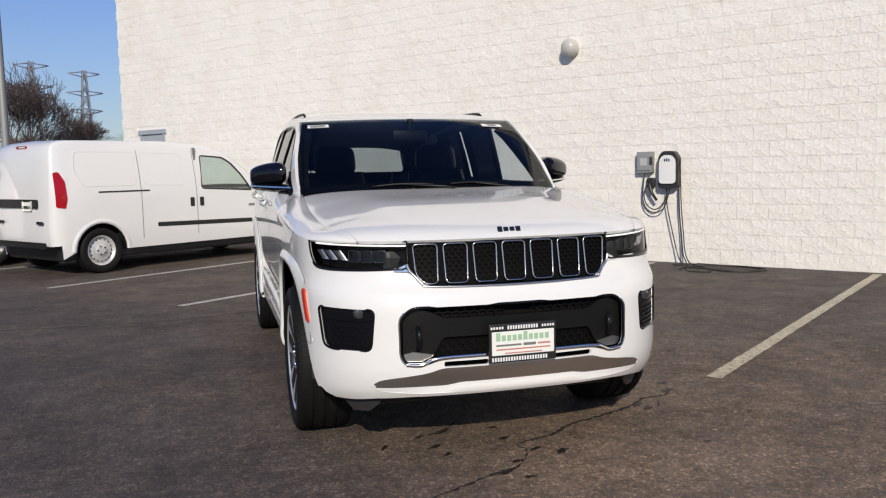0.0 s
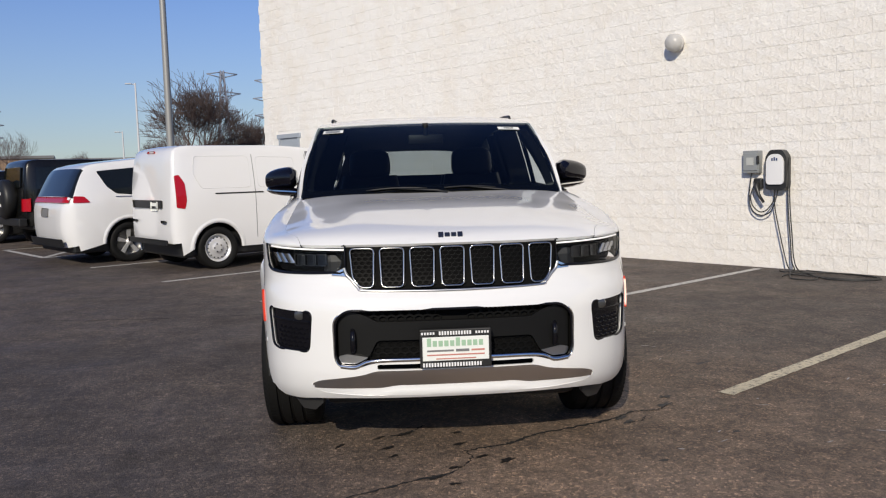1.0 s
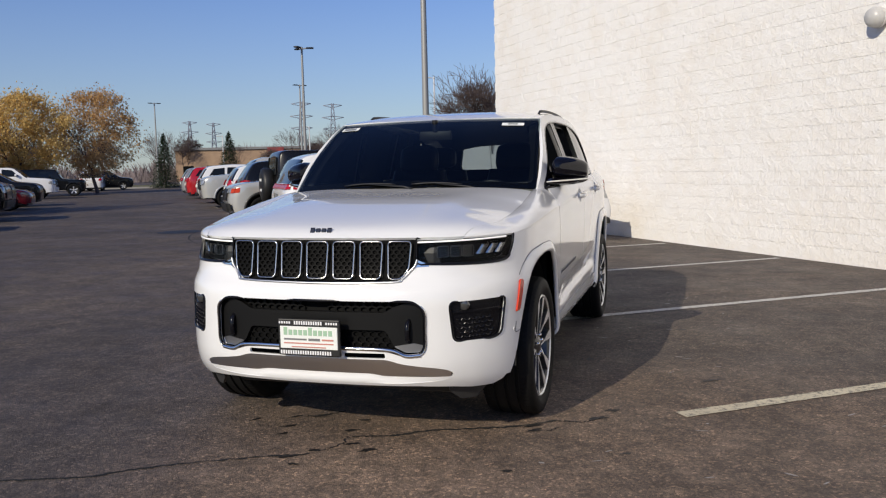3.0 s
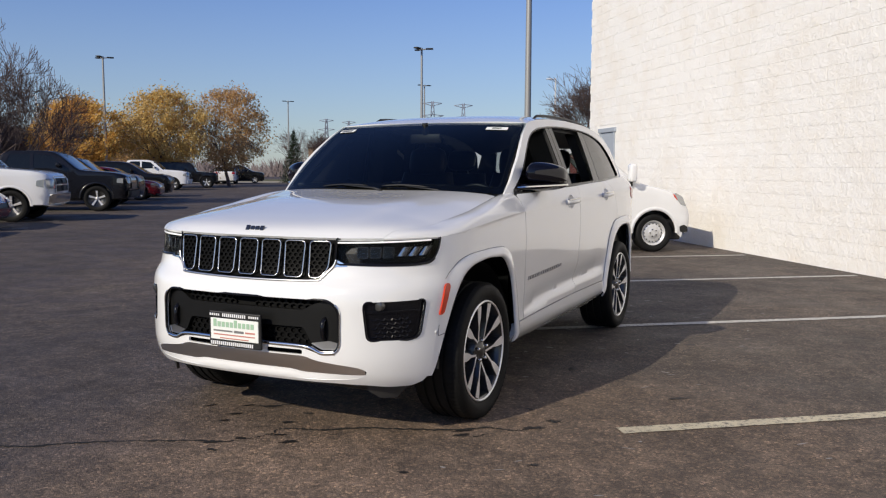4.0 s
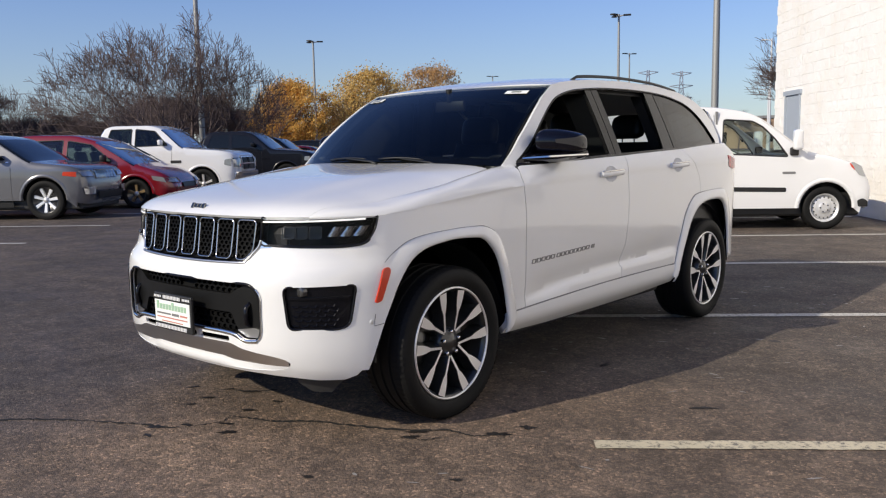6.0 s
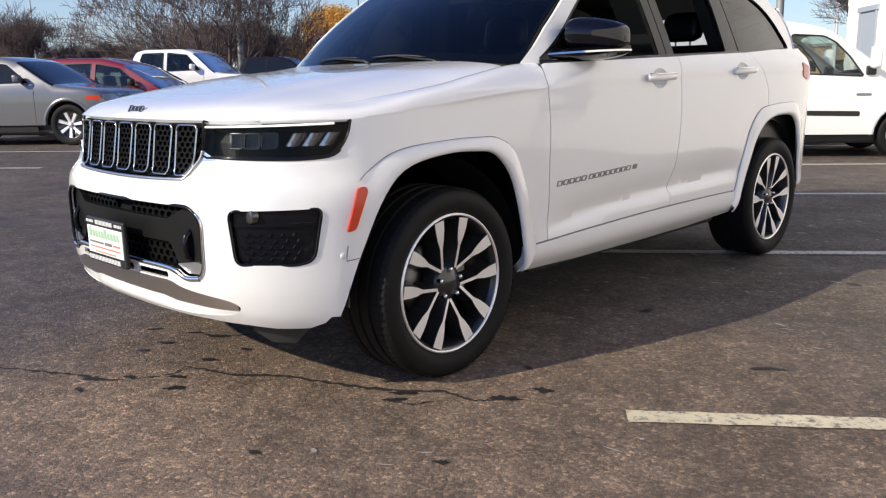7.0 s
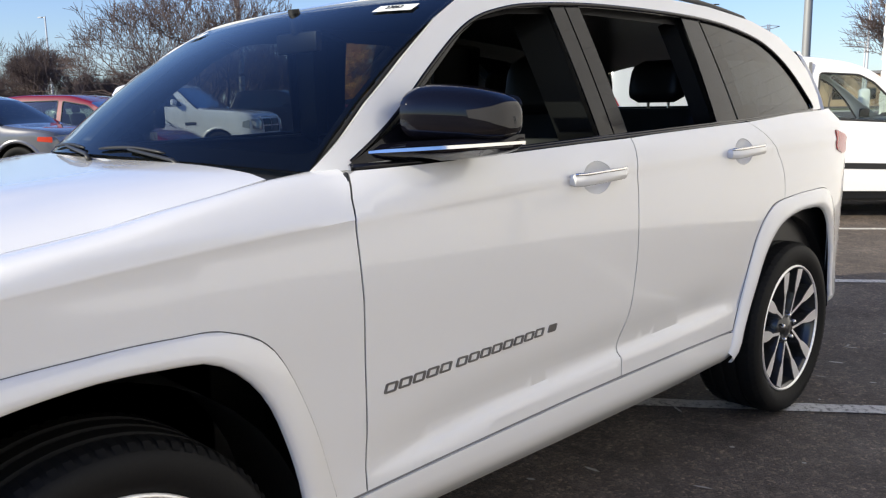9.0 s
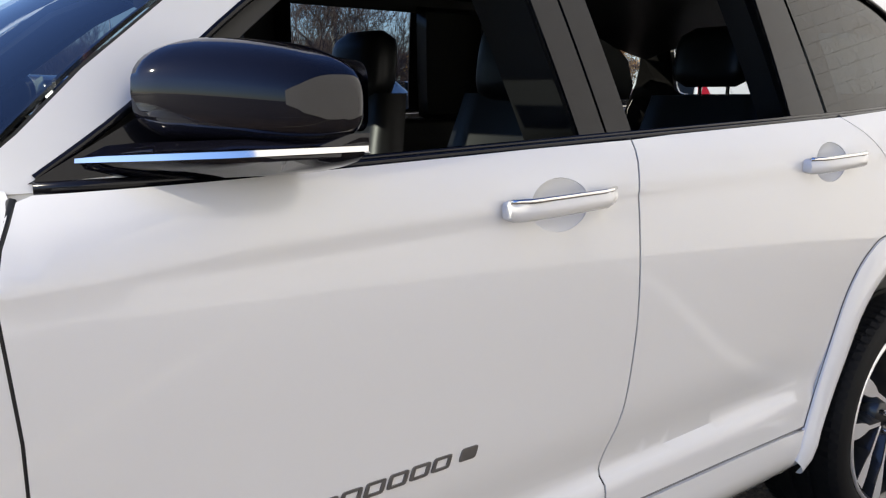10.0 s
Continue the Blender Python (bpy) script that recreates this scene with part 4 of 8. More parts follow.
# seven-slot grille
gp = lambda u, z: F(u, z, 0.012)
grille = part("grille_surround", sheet(rounded([(-0.50, 1.038), (0.50, 1.038), (0.49, 0.90), (0.44, 0.835), (-0.44, 0.835), (-0.49, 0.90)], 0.02), gp, (), 0.03, 0), DEEP_BLACK, SUV, smooth=30)
for k in range(7):
    u = (k - 3) * 0.1385
    tl, bl = 0.056, 0.050
    cut = 0.0
    ring = [(u - tl, 1.022), (u + tl, 1.022), (u + bl, 0.846), (u - bl, 0.846)]
    if k == 0:
        ring = [(u - tl, 1.022), (u + tl, 1.022), (u + bl, 0.846), (u - 0.01, 0.846), (u - bl + 0.004, 0.89)]
    if k == 6:
        ring = [(u - tl, 1.022), (u + tl, 1.022), (u + bl - 0.004, 0.89), (u + 0.01, 0.846), (u - bl, 0.846)]
    rp = rounded(ring, 0.022)
    part("slot_ring", ring_tube(rp, lambda a, z: F(a, z, -0.005), 0.0040, 8), RING, grille, "chrome slot surround", smooth=60)
    lo, hi = u - 0.05, u + 0.05
    part("slot_mesh", honeycomb(lo + 0.006, hi - 0.002, 0.86, 1.012, 0.030, lambda a, z: F(a, z, 0.002), 0.01, w=0.15,
                                mask=lambda a, b, rp=rp: bool(inside(rp, np.array([[a, b]]))[0])), MESH_BLACK, grille)
bm = bmesh.new()
add_tube(bm, [F(a, b, -0.002) for a, b in smooth_line([(-0.50, 0.935), (-0.49, 0.905), (-0.465, 0.878), (-0.435, 0.845), (-0.39, 0.832), (0, 0.826), (0.39, 0.832), (0.435, 0.845), (0.465, 0.878), (0.49, 0.905), (0.50, 0.935)], 5)], 0.007, 8)
part("grille_trim", bm, SATIN, grille, smooth=60)

# headlamps
for sg in (-1, 1):
    lens_line = [(0.495, 1.036), (0.495, 0.912)] + [(a - 0.003, min(b + 0.004, 1.034)) for a, b in lamp_foot]
    lens_line = [(sg * a, b) for a, b in lens_line]
    lamp = part("headlamp", sheet(lens_line, lambda s, z: F(s, z, 0.05), (), 0.03, 0), DEEP_BLACK, SUV, "slim dark LED headlamp", smooth=30)
    part("lens", sheet(lens_line, lambda s, z: F(s, z, 0.006), (), 0.03, 0), LENS, lamp, smooth=30)
    bm = bmesh.new()
    top = [(sg * (0.50 + t * (s_at(0.884) - 0.50)), 1.010 + 0.009 * t) for t in (k / 14 for k in range(15))]
    add_loft(bm, [[F(a, b + 0.010, 0.012), F(a, b + 0.009, 0.003), F(a, b + 0.003, 0.002), F(a, b + 0.002, 0.012)] for a, b in top[:-1]])
    part("light_bar", bm, DAY_LIGHT, lamp, "white daytime light bar", smooth=60)
    for k in range(3):
        a0 = s_at(0.785) + k * 0.062
        bm = bmesh.new()
        rows = []
        for t in (0, 0.35, 0.7, 1.0):
            rows.append([F(sg * (a0 + 0.03 * t + da), 0.948 + 0.045 * t, 0.030 - 0.012 * t + dd) for da, dd in ((-0.026, 0.012), (-0.008, 0.0), (0.012, 0.004), (0.026, 0.014))])
        add_loft(bm, rows)
        part("reflector", bm, CRYSTAL, lamp, smooth=20)
    for k in range(3):
        a0 = 0.625 + k * 0.066
        cell = rounded([(sg * (a0 - 0.028), 0.942), (sg * (a0 + 0.028), 0.942), (sg * (a0 + 0.028), 0.994), (sg * (a0 - 0.028), 0.994)], 0.008)
        part("lamp_bezel", ring_tube(cell, lambda s_, z: F(s_, z, 0.020), 0.0022, 6), material("dark lamp bezel", grey(0.10), 0.25, 0.8) if "dark lamp bezel" not in bpy.data.materials else bpy.data.materials["dark lamp bezel"], lamp, smooth=60)
        part("lamp_module", sheet(cell, lambda s_, z: F(s_, z, 0.034), (), 0.03, 0), BLACK_GLOSS, lamp)
    part("lamp_edge", ring_tube(lens_line, lambda s_, z: F(s_, z, 0.001), 0.0045, 6), BLACK_GLOSS, lamp, smooth=60)
    bm = bmesh.new()
    add_tube(bm, [F(sg * a, b, -0.001) for a, b in [(0.495, 0.921), (0.52, 0.911)] + lamp_foot[:30]], 0.0045, 6)
    part("lower_trim", bm, BLACK_GLOSS, lamp, smooth=60)
    bm = bmesh.new()
    sheet([(sg * a, b) for a, b in [(0.50, 0.935), (0.545, 0.915), (0.56, 0.903), (0.50, 0.90), (0.475, 0.885), (0.49, 0.91)]], Fout(0.002), (), 0.02, 0.01, bm, sg)
    part("corner_trim", bm, CHROME, lamp, smooth=40)

# hood and fender tops
edge_z = curve([(0.4, 1.035), (0.6, 1.05), (0.97, 1.092), (1.2, 1.150), (1.383, 1.200), (1.5, 1.222)])
hood_z = curve([(0.05, 1.075), (0.2, 1.098), (0.4, 1.130), (0.7, 1.170), (1.0, 1.207), (1.3, 1.243), (1.5, 1.262)])


def nose_y(x):
    return F(s_at(x=min(abs(x), 0.938)), 1.036).y


def T(x, y):
    """Top skin of hood and fenders."""
    def raw(yy):
        a = abs(x)
        zc, ze = hood_z(yy), edge_z(yy)
        z = zc - (zc - ze) * min(1.05, a / S(max(yy, 0.55), ze).x) ** 4.5
        return z + 0.014 * (1 / (1 + math.exp((a - 0.50) / 0.03))) * min(1, max(0, (yy - 0.15) / 0.5)) * (1 - ease((yy - 0.75) / 0.5))
    y0 = nose_y(x)
    z = raw(y) - (raw(y0) - 1.037) * math.exp(-max(0.0, y - y0) / 0.05)
    return Vector((x, y, z))


cowl_y = lambda x: 1.300 + 0.083 * (abs(x) / 0.8) ** 2
front_edge = [(x, nose_y(x) + 0.002) for x in np.linspace(-0.70, 0.70, 29)]
hood_side = [(0.725, 0.30), (0.775, 0.40), (0.805, 0.50), (0.815, 0.7), (0.818, 1.0), (0.813, 1.25), (0.805, 1.372)]
hood_back = [(x, cowl_y(x)) for x in np.linspace(0.74, -0.74, 15)]
hood_line = [(float(a), float(b)) for a, b in front_edge] + hood_side + [(float(a), float(b)) for a, b in hood_back] + [(-a, b) for a, b in hood_side[::-1]]
part("hood", sheet(hood_line, T, (), 0.03, 0.02), WHITE_PAINT, SUV, smooth=50)
bm = bmesh.new()
for k, (w, h) in enumerate(((0.020, 0.024), (0.020, 0.018), (0.020, 0.018), (0.020, 0.022))):
    x0 = -0.058 + k * 0.030
    w, h = w * 1.2, h * 1.25
    c = T(x0, 0.135)
    add_box(bm, x0, x0 + w, -0.004, 0.004, -h / 2, h / 2, 0.003, 2, Matrix.Translation((0, c.y - 0.004, c.z + 0.003)) @ Euler((-0.5, 0, 0)).to_matrix().to_4x4())
part("hood_badge", bm, material("dark chrome", grey(0.12), 0.2, 1.0), SUV, "dark grey badge shapes")

fender_arch = smooth_line([(0.575, 0.86), (0.62, 0.905), (0.76, 0.93), (0.97, 0.94), (1.15, 0.91), (1.265, 0.82), (1.335, 0.68), (1.385, 0.52), (1.395, 0.455)], 5)
F_IN = smooth_line([(0.392, 0.345), (0.43, 0.47), (0.485, 0.60), (0.575, 0.768), (0.68, 0.855), (0.87, 0.888), (1.03, 0.886), (1.14, 0.868), (1.24, 0.775), (1.30, 0.63), (1.33, 0.50), (1.345, 0.345)], 6)
F_OUT = smooth_line([(0.29, 0.35), (0.315, 0.47), (0.355, 0.62), (0.44, 0.785), (0.56, 0.885), (0.68, 0.925), (0.91, 0.940), (1.06, 0.940), (1.165, 0.931), (1.275, 0.868), (1.365, 0.69), (1.425, 0.48), (1.428, 0.45)], 6)
R_IN = smooth_line([(3.362, 0.345), (3.425, 0.465), (3.505, 0.61), (3.59, 0.755), (3.70, 0.850), (3.84, 0.890), (4.01, 0.897), (4.16, 0.880), (4.26, 0.805), (4.33, 0.65), (4.36, 0.44)], 6)
R_OUT = smooth_line([(3.325, 0.395), (3.372, 0.50), (3.455, 0.69), (3.53, 0.84), (3.62, 0.925), (3.73, 0.960), (4.06, 0.973), (4.27, 0.952), (4.40, 0.80), (4.44, 0.44)], 6)
r_mid = [a for a in smooth_line([(3.345, 0.42), (3.39, 0.52), (3.47, 0.68), (3.545, 0.82), (3.635, 0.905), (3.75, 0.942), (4.06, 0.955), (4.25, 0.930), (4.37, 0.77), (4.41, 0.44)], 5)]

GAP_F = [(1.518, door_foot(1.518)), (1.525, 0.60), (1.522, 0.93), (1.508, 1.115), (1.524, 1.165), (1.552, 1.217)]
GAP_M = smooth_line([(2.592, door_foot(2.592)), (2.597, 0.59), (2.638, 0.71), (2.658, 0.84), (2.662, 0.95), (2.654, 1.12), (2.652, 1.17), (2.668, 1.256)], 4)
GAP_R = smooth_line([(3.515, 1.283), (3.655, 1.185), (3.745, 1.07), (3.768, 0.945)], 4)
g = 0.0024


def belt(y):
    return float(np.interp(y, [1.4, 1.52, 2.0, 2.6, 3.5, 4.0, 4.4], [1.214, 1.222, 1.236, 1.256, 1.283, 1.302, 1.312]))


CUPS = [(2.435, 1.148), (3.385, 1.176)]


for sg in (1, -1):
    mp = (lambda f: f) if sg > 0 else mirrored
    fen = [(0.672, 0.905)] + [tuple(p) for p in fender_arch[6:]] + [(1.40, door_foot(1.40)), (1.518 - g, door_foot(1.518))] + [(a - g, b) for a, b in GAP_F[1:3]] + \
          [(y, crease_z(y)) for y in (1.505, 1.4, 1.3, 1.2, 1.1, 1.0, 0.9, 0.8, 0.74, 0.672)]
    part("fender", sheet(fen, mp(lambda y, z: S(y, z) - Vector((0.0015 * ease((0.75 - y) / 0.05), 0, 0))), (), 0.03, 0.008, out=sg, lines=[[(y, crease_z(y) - 0.013) for y in np.linspace(0.70, 1.50, 20)]]), WHITE_PAINT, SUV, smooth=50)
    bm = bmesh.new()
    rows = []
    shift = lambda z, y: (float(np.interp(z, [q_[1] for q_ in GAP_F[3:]], [q_[0] for q_ in GAP_F[3:]])) - 1.508) * ease((y - 1.25) / 0.2545)
    hx = lambda y: float(np.interp(y, [nose_y(0.70) + 0.004] + [p[1] for p in hood_side] + [1.5, 1.6], [0.7025] + [p[0] + 0.0010 for p in hood_side] + [0.800, 0.80]))
    for ys in [0.2245, 0.228, 0.233, 0.238, 0.245, 0.255, 0.27, 0.285, 0.305, 0.33, 0.36, 0.39, 0.42, 0.46, 0.50, 0.54, 0.58, 0.62, 0.66, 0.70, 0.76, 0.83, 0.9, 0.97, 1.04, 1.11, 1.18, 1.24, 1.30, 1.35, 1.40, 1.44, 1.48, 1.5045]:
        zc = crease_z(ys) if ys > 0.69 else float(np.interp(ys, [0.465, 0.69], [1.0365, 1.052]))
        end = Vector((nose_x(ys, 1.036) if ys < 0.68 else S(ys, zc).x, zc))
        x0 = min(hx(ys), end.x - 0.006)
        p0 = Vector((x0, T(x0, ys).z))
        slope = (T(x0, ys).z - T(x0 - 0.03, ys).z) / 0.03
        d = (end - p0).length
        up = Vector((-0.35, 1.0)).normalized()
        c1, c2 = p0 + Vector((1, slope)).normalized() * d * 0.42, end + up * min(d * 0.36, 0.05)
        zt = max(zc + 0.02, min(1.205, p0.y + 0.006))
        crown = Vector((S(max(ys, 0.7), zt).x, zt))
        wk = ease((ys - 0.50) / 0.40)
        c1, c2 = c1.lerp(p0.lerp(crown, 0.78), wk), c2.lerp(end.lerp(crown, 0.72), wk)
        wr = ease((ys - 0.62) / 0.5)
        zq = min(1.205, max(zc + 0.015, p0.y - 0.008))
        row = []
        for k in range(17):
            t = k / 16
            p = p0 * (1 - t) ** 3 + c1 * 3 * t * (1 - t) ** 2 + c2 * 3 * t * t * (1 - t) + end * t ** 3
            z = zc + (zq - zc) * min(1, (1 - t) / 0.6)
            q = Vector((S(ys + shift(z, ys), z).x, z))
            if t < 0.4:
                q = p0.lerp(Vector((S(ys + shift(zq, ys), zq).x, zq)), t / 0.4) + Vector((0, 0.008 * math.sin(math.pi * t / 0.4)))
            p = p.lerp(q, wr)
            row.append(Vector((sg * p.x, ys + shift(p.y, ys), p.y)))
        row.append(Vector((sg * (end.x - 0.006), ys + 0.003, zc - 0.008)))
        rows.append(row)
    add_loft(bm, rows)
    bmesh.ops.recalc_face_normals(bm, faces=bm.faces)
    if sum(f.normal.z * f.calc_area() for f in bm.faces) < 0:
        bmesh.ops.reverse_faces(bm, faces=bm.faces)
    part("fender_top", bm, WHITE_PAINT, SUV, smooth=60)
    fd = [(a + g, b) for a, b in GAP_F] + [(1.575, 1.224)] + [(y, belt(y)) for y in (1.62, 1.8, 2.2, 2.4)] + [(p[0] - g, p[1]) for p in GAP_M[::-1]] + [(y, door_foot(y)) for y in (2.3, 2.0, 1.75)]
    ridge = lambda y0, y1: [[(float(y), crease_z(float(y)) + d) for y in np.linspace(y0, y1, 24)] for d in (0.0, -0.013)]
    ledge = lambda y0, y1: [[(float(y), ledge_z(float(y)) + d) for y in np.linspace(y0, y1, 30)] for d in (-0.004, 0.008, 0.022)]
    cups = [rounded([(y0 + 0.075 * math.cos(a), z0 + 0.050 * math.sin(a)) for a in (math.tau * k / 24 for k in range(24))], 0.01, 1) for y0, z0 in CUPS]
    door = part("front_door", sheet(fd, mp(S), [cups[0]], 0.03, 0.02, out=sg, lines=ridge(1.518, 2.645) + ledge(1.54, 2.58)), WHITE_PAINT, SUV, smooth=50)
    rd = [(p[0] + g, p[1]) for p in GAP_M] + [(y, belt(y)) for y in (2.8, 3.1, 3.4)] + [(p[0] - g, p[1]) for p in GAP_R] + \
         [tuple(p) for p in r_mid[21:3:-1]] + [(3.385, door_foot(3.385)), (3.0, door_foot(3.0)), (2.8, door_foot(2.8))]
    rdoor = part("rear_door", sheet(rd, mp(S), [cups[1]], 0.03, 0.02, out=sg, lines=ridge(2.672, 3.63) + ledge(2.61, 3.30)), WHITE_PAINT, SUV, smooth=50)
    qp = [(p[0] + g, p[1]) for p in GAP_R] + [tuple(p) for p in r_mid[22:]] + [(4.41, 0.40), (4.53, 0.40), (4.62, 0.52), (4.63, 0.95), (4.59, 1.2), (4.50, 1.322), (4.38, 1.316), (4.0, 1.307)]
    part("quarter_panel", sheet(qp, mp(S), (), 0.03, 0.02, out=sg, lines=ridge(3.70, 4.58)), WHITE_PAINT, SUV, smooth=50)
    sill = [(1.352, 0.335), (1.365, 0.448)] + [(y, door_foot(y) - 0.006) for y in (1.53, 1.8, 2.1, 2.4, 2.7, 3.0, 3.25)] + [(3.362, 0.472), (3.395, 0.42), (3.362, 0.345), (2.9, 0.322), (2.4, 0.318), (1.8, 0.320)]
    part("sill", sheet(sill, mp(lambda y, z: S(y, z) + Vector((0.006 - 0.35 * max(0.0, 0.40 - z), 0, 0))), (), 0.03, 0.03, out=sg), WHITE_PAINT, SUV, smooth=50)
    for a, b in ((F_IN, F_OUT), (R_IN, R_OUT)):
        bm = bmesh.new()
        na = 40

        def resample(line):
            ls = [0.0]
            for p, q in zip(line, line[1:]):
                ls.append(ls[-1] + (q - p).length)
            return [Vector((float(np.interp(ls[-1] * k / na, ls, [p.x for p in line])), float(np.interp(ls[-1] * k / na, ls, [p.y for p in line])))) for k in range(na + 1)]
        rows = []
        for p, q in zip(resample(a), resample(b)):
            row = []
            for t, d in ((0.0, 0.008), (0.01, 0.015), (0.06, 0.021), (0.2, 0.025), (0.4, 0.0245), (0.7, 0.018), (0.9, 0.011), (0.98, 0.007), (1.0, -0.004)):
                c = p.lerp(q, t)
                w = min(1, max(0, (c.x - 0.52) / 0.26))
                bx = nose_x(c.x, c.y) * (1 - w) + Sflat(max(c.x, 0.5), c.y).x * w
                dd = d if a is R_IN else -0.0012 * (1 - ease((c.x - 0.45) / 0.25)) + d * ease((c.x - 0.45) / 0.25)
                row.append(Vector((sg * (bx + dd), c.x, c.y)))
            rows.append(row)
        add_loft(bm, rows)
        bmesh.ops.recalc_face_normals(bm, faces=bm.faces)
        part("wheel_flare", bm, WHITE_PAINT, SUV, smooth=50)
    for line, who in ((GAP_F, door), (GAP_M, door), (GAP_R, rdoor), ([tuple(p) for p in r_mid], rdoor)):
        bm = bmesh.new()
        add_tube(bm, [mp(Sout(-0.010))(p[0], p[1]) for p in dense(line, 0.03, False)], 0.007, 6)
        part("door_seal", bm, BLACK_PLASTIC, who, smooth=60)
    bm = bmesh.new()
    add_tube(bm, [mp(Sout(-0.006))(float(y), door_foot(float(y)) - 0.003) for y in np.linspace(1.40, 3.37, 40)], 0.006, 6)
    part("sill_seal", bm, PLASTIC_GREY, SUV, smooth=60)
    SEAM = bpy.data.materials.get("panel seam") or material("panel seam", grey(0.10), 0.6)
    for line, lo in ((F_OUT, 20), (R_OUT, 5)):
        bm = bmesh.new()
        add_tube(bm, [mp(lambda y, z: Sflat(y, z) + Vector((0.0015, 0, 0)))(p.x, p.y) for p in line[lo:-6]], 0.0013, 5)
        part("flare_seam", bm, SEAM, SUV)
    bm = bmesh.new()
    add_tube(bm, [mp(lambda y, z: Vector((nose_x(y, z) + 0.001, y, z)))(y, z) for y, z in ((0.418, 0.60), (0.412, 0.565), (0.412, 0.546), (0.44, 0.549), (0.458, 0.552))], 0.0015, 5)
    part("bumper_seam", bm, SEAM, bumper)
    # door handles
    for dob, y0, zz, (yc, zcup) in ((door, 2.290, 1.150, CUPS[0]), (rdoor, 3.245, 1.174, CUPS[1])):
        bm = bmesh.new()
        rows = []
        for t in (0, 0.012, 0.04, 0.1, 0.3, 0.6, 0.85, 0.95, 0.985, 1.0):
            y = y0 + 0.268 * t
            e = min(1.0, max(0.0, min(t, 1 - t)) / 0.05)
            ht = 0.0195 * (0.55 + 0.45 * math.sqrt(1 - (1 - e) ** 2)) * (1.0 - 0.12 * t)
            ofs = 0.036 * (0.45 + 0.55 * ease(min(t, 1 - t) / 0.16))
            zc = zz + 0.008 * t
            x = S(y0 + 0.134, zz + 0.03).x + 0.012
            rows.append([Vector((sg * (x + ofs + ox), y, zc + oz)) for ox, oz in ((-0.020, ht * 0.9), (-0.006, ht), (0.0, ht * 0.75), (0.004, 0), (0.001, -ht * 0.75), (-0.006, -ht), (-0.020, -ht * 0.9))])
        add_loft(bm, rows, close=True)
        bmesh.ops.recalc_face_normals(bm, faces=bm.faces)
        h = part("handle", bm, WHITE_PAINT, dob, smooth=50)
        bm = bmesh.new()
        add_tube(bm, [Vector((sg * (S(y0 + 0.134, zz + 0.03).x + 0.012 + 0.036 * (0.45 + 0.55 * ease(min(t, 1 - t) / 0.16)) - 0.002), y0 + 0.268 * t, zz + 0.0165 * (1 - 0.12 * t) + 0.008 * t)) for t in (0.01, 0.06, 0.12, 0.2, 0.5, 0.8, 0.9, 0.99)], 0.005, 8)
        part("handle_trim", bm, CHROME, h, smooth=60)
        bm = bmesh.new()
        rows = []
        for k in range(33):
            a = math.tau * k / 32
            rows.append([Vector((sg * (S(yc + 0.075 * q * math.cos(a), zcup + 0.05 * q * math.sin(a)).x - d), yc + 0.075 * q * math.cos(a), zcup + 0.05 * q * math.sin(a))) for q, d in ((1.03, 0.001), (0.97, 0.003), (0.86, 0.008), (0.62, 0.014), (0.3, 0.017), (0.02, 0.018))])
        add_loft(bm, rows)
        bmesh.ops.recalc_face_normals(bm, faces=bm.faces)
        part("handle_cup", bm, WHITE_PAINT, dob, smooth=70)
    if sg > 0:
        bm = bmesh.new()
        c = S(2.424, 1.18) + Vector((0.042, 0.118, -0.023))
        add_lathe(bm, [(0.0, 0.0035), (0.0042, 0.003), (0.005, 0.0)], c - Vector((0.012, 0, 0)), "x", 12)
        part("lock_barrel", bm, INK, door)
    # name strip: slanted hollow plain shapes in place of lettering
    cells = [(1.580 + 0.0465 * k, 0.040, True) for k in range(5)] + [(1.826 + 0.0455 * k, 0.039, True) for k in range(8)] + [(2.205, 0.037, False)]
    for y, wdt, hollow in cells:
        zm, tall = 0.701 + (y - 1.58) * 0.034, 0.0125 if hollow else 0.0115
        st = 0.0052
        rim_ = [(y, zm - tall), (y + wdt, zm - tall), (y + wdt, zm + tall), (y, zm + tall)]
        hole = [(y + st * 1.5, zm - tall + st), (y + wdt - st * 1.5, zm - tall + st), (y + wdt - st * 1.5, zm + tall - st), (y + st * 1.5, zm + tall - st)]
        slant = mp(lambda a, b, zm=zm: S(a + (b - zm) * 0.35, b) + Vector((0.0028, 0, 0)))
        part("name_bar", sheet(rounded(rim_, 0.005, 2), slant, [hole] if hollow else [], 0.02, 0.0025, out=sg), BADGE, door)

# greenhouse
roof_c = curve([(2.06, 1.702), (2.2, 1.736), (2.4, 1.764), (2.7, 1.784), (3.0, 1.790), (3.5, 1.778), (3.9, 1.745), (4.2, 1.700), (4.5, 1.640), (4.7, 1.59)])
def G(y, z, d=0.0):
    x = 0.875 - 0.27 * (z - 1.25) - 0.11 * (z - 1.25) ** 2
    x -= 0.065 * max(0, (y - 3.2) / 1.1) ** 2 + 0.45 * max(0, (1.85 - y)) ** 2
    return Vector((x + d, y, z))


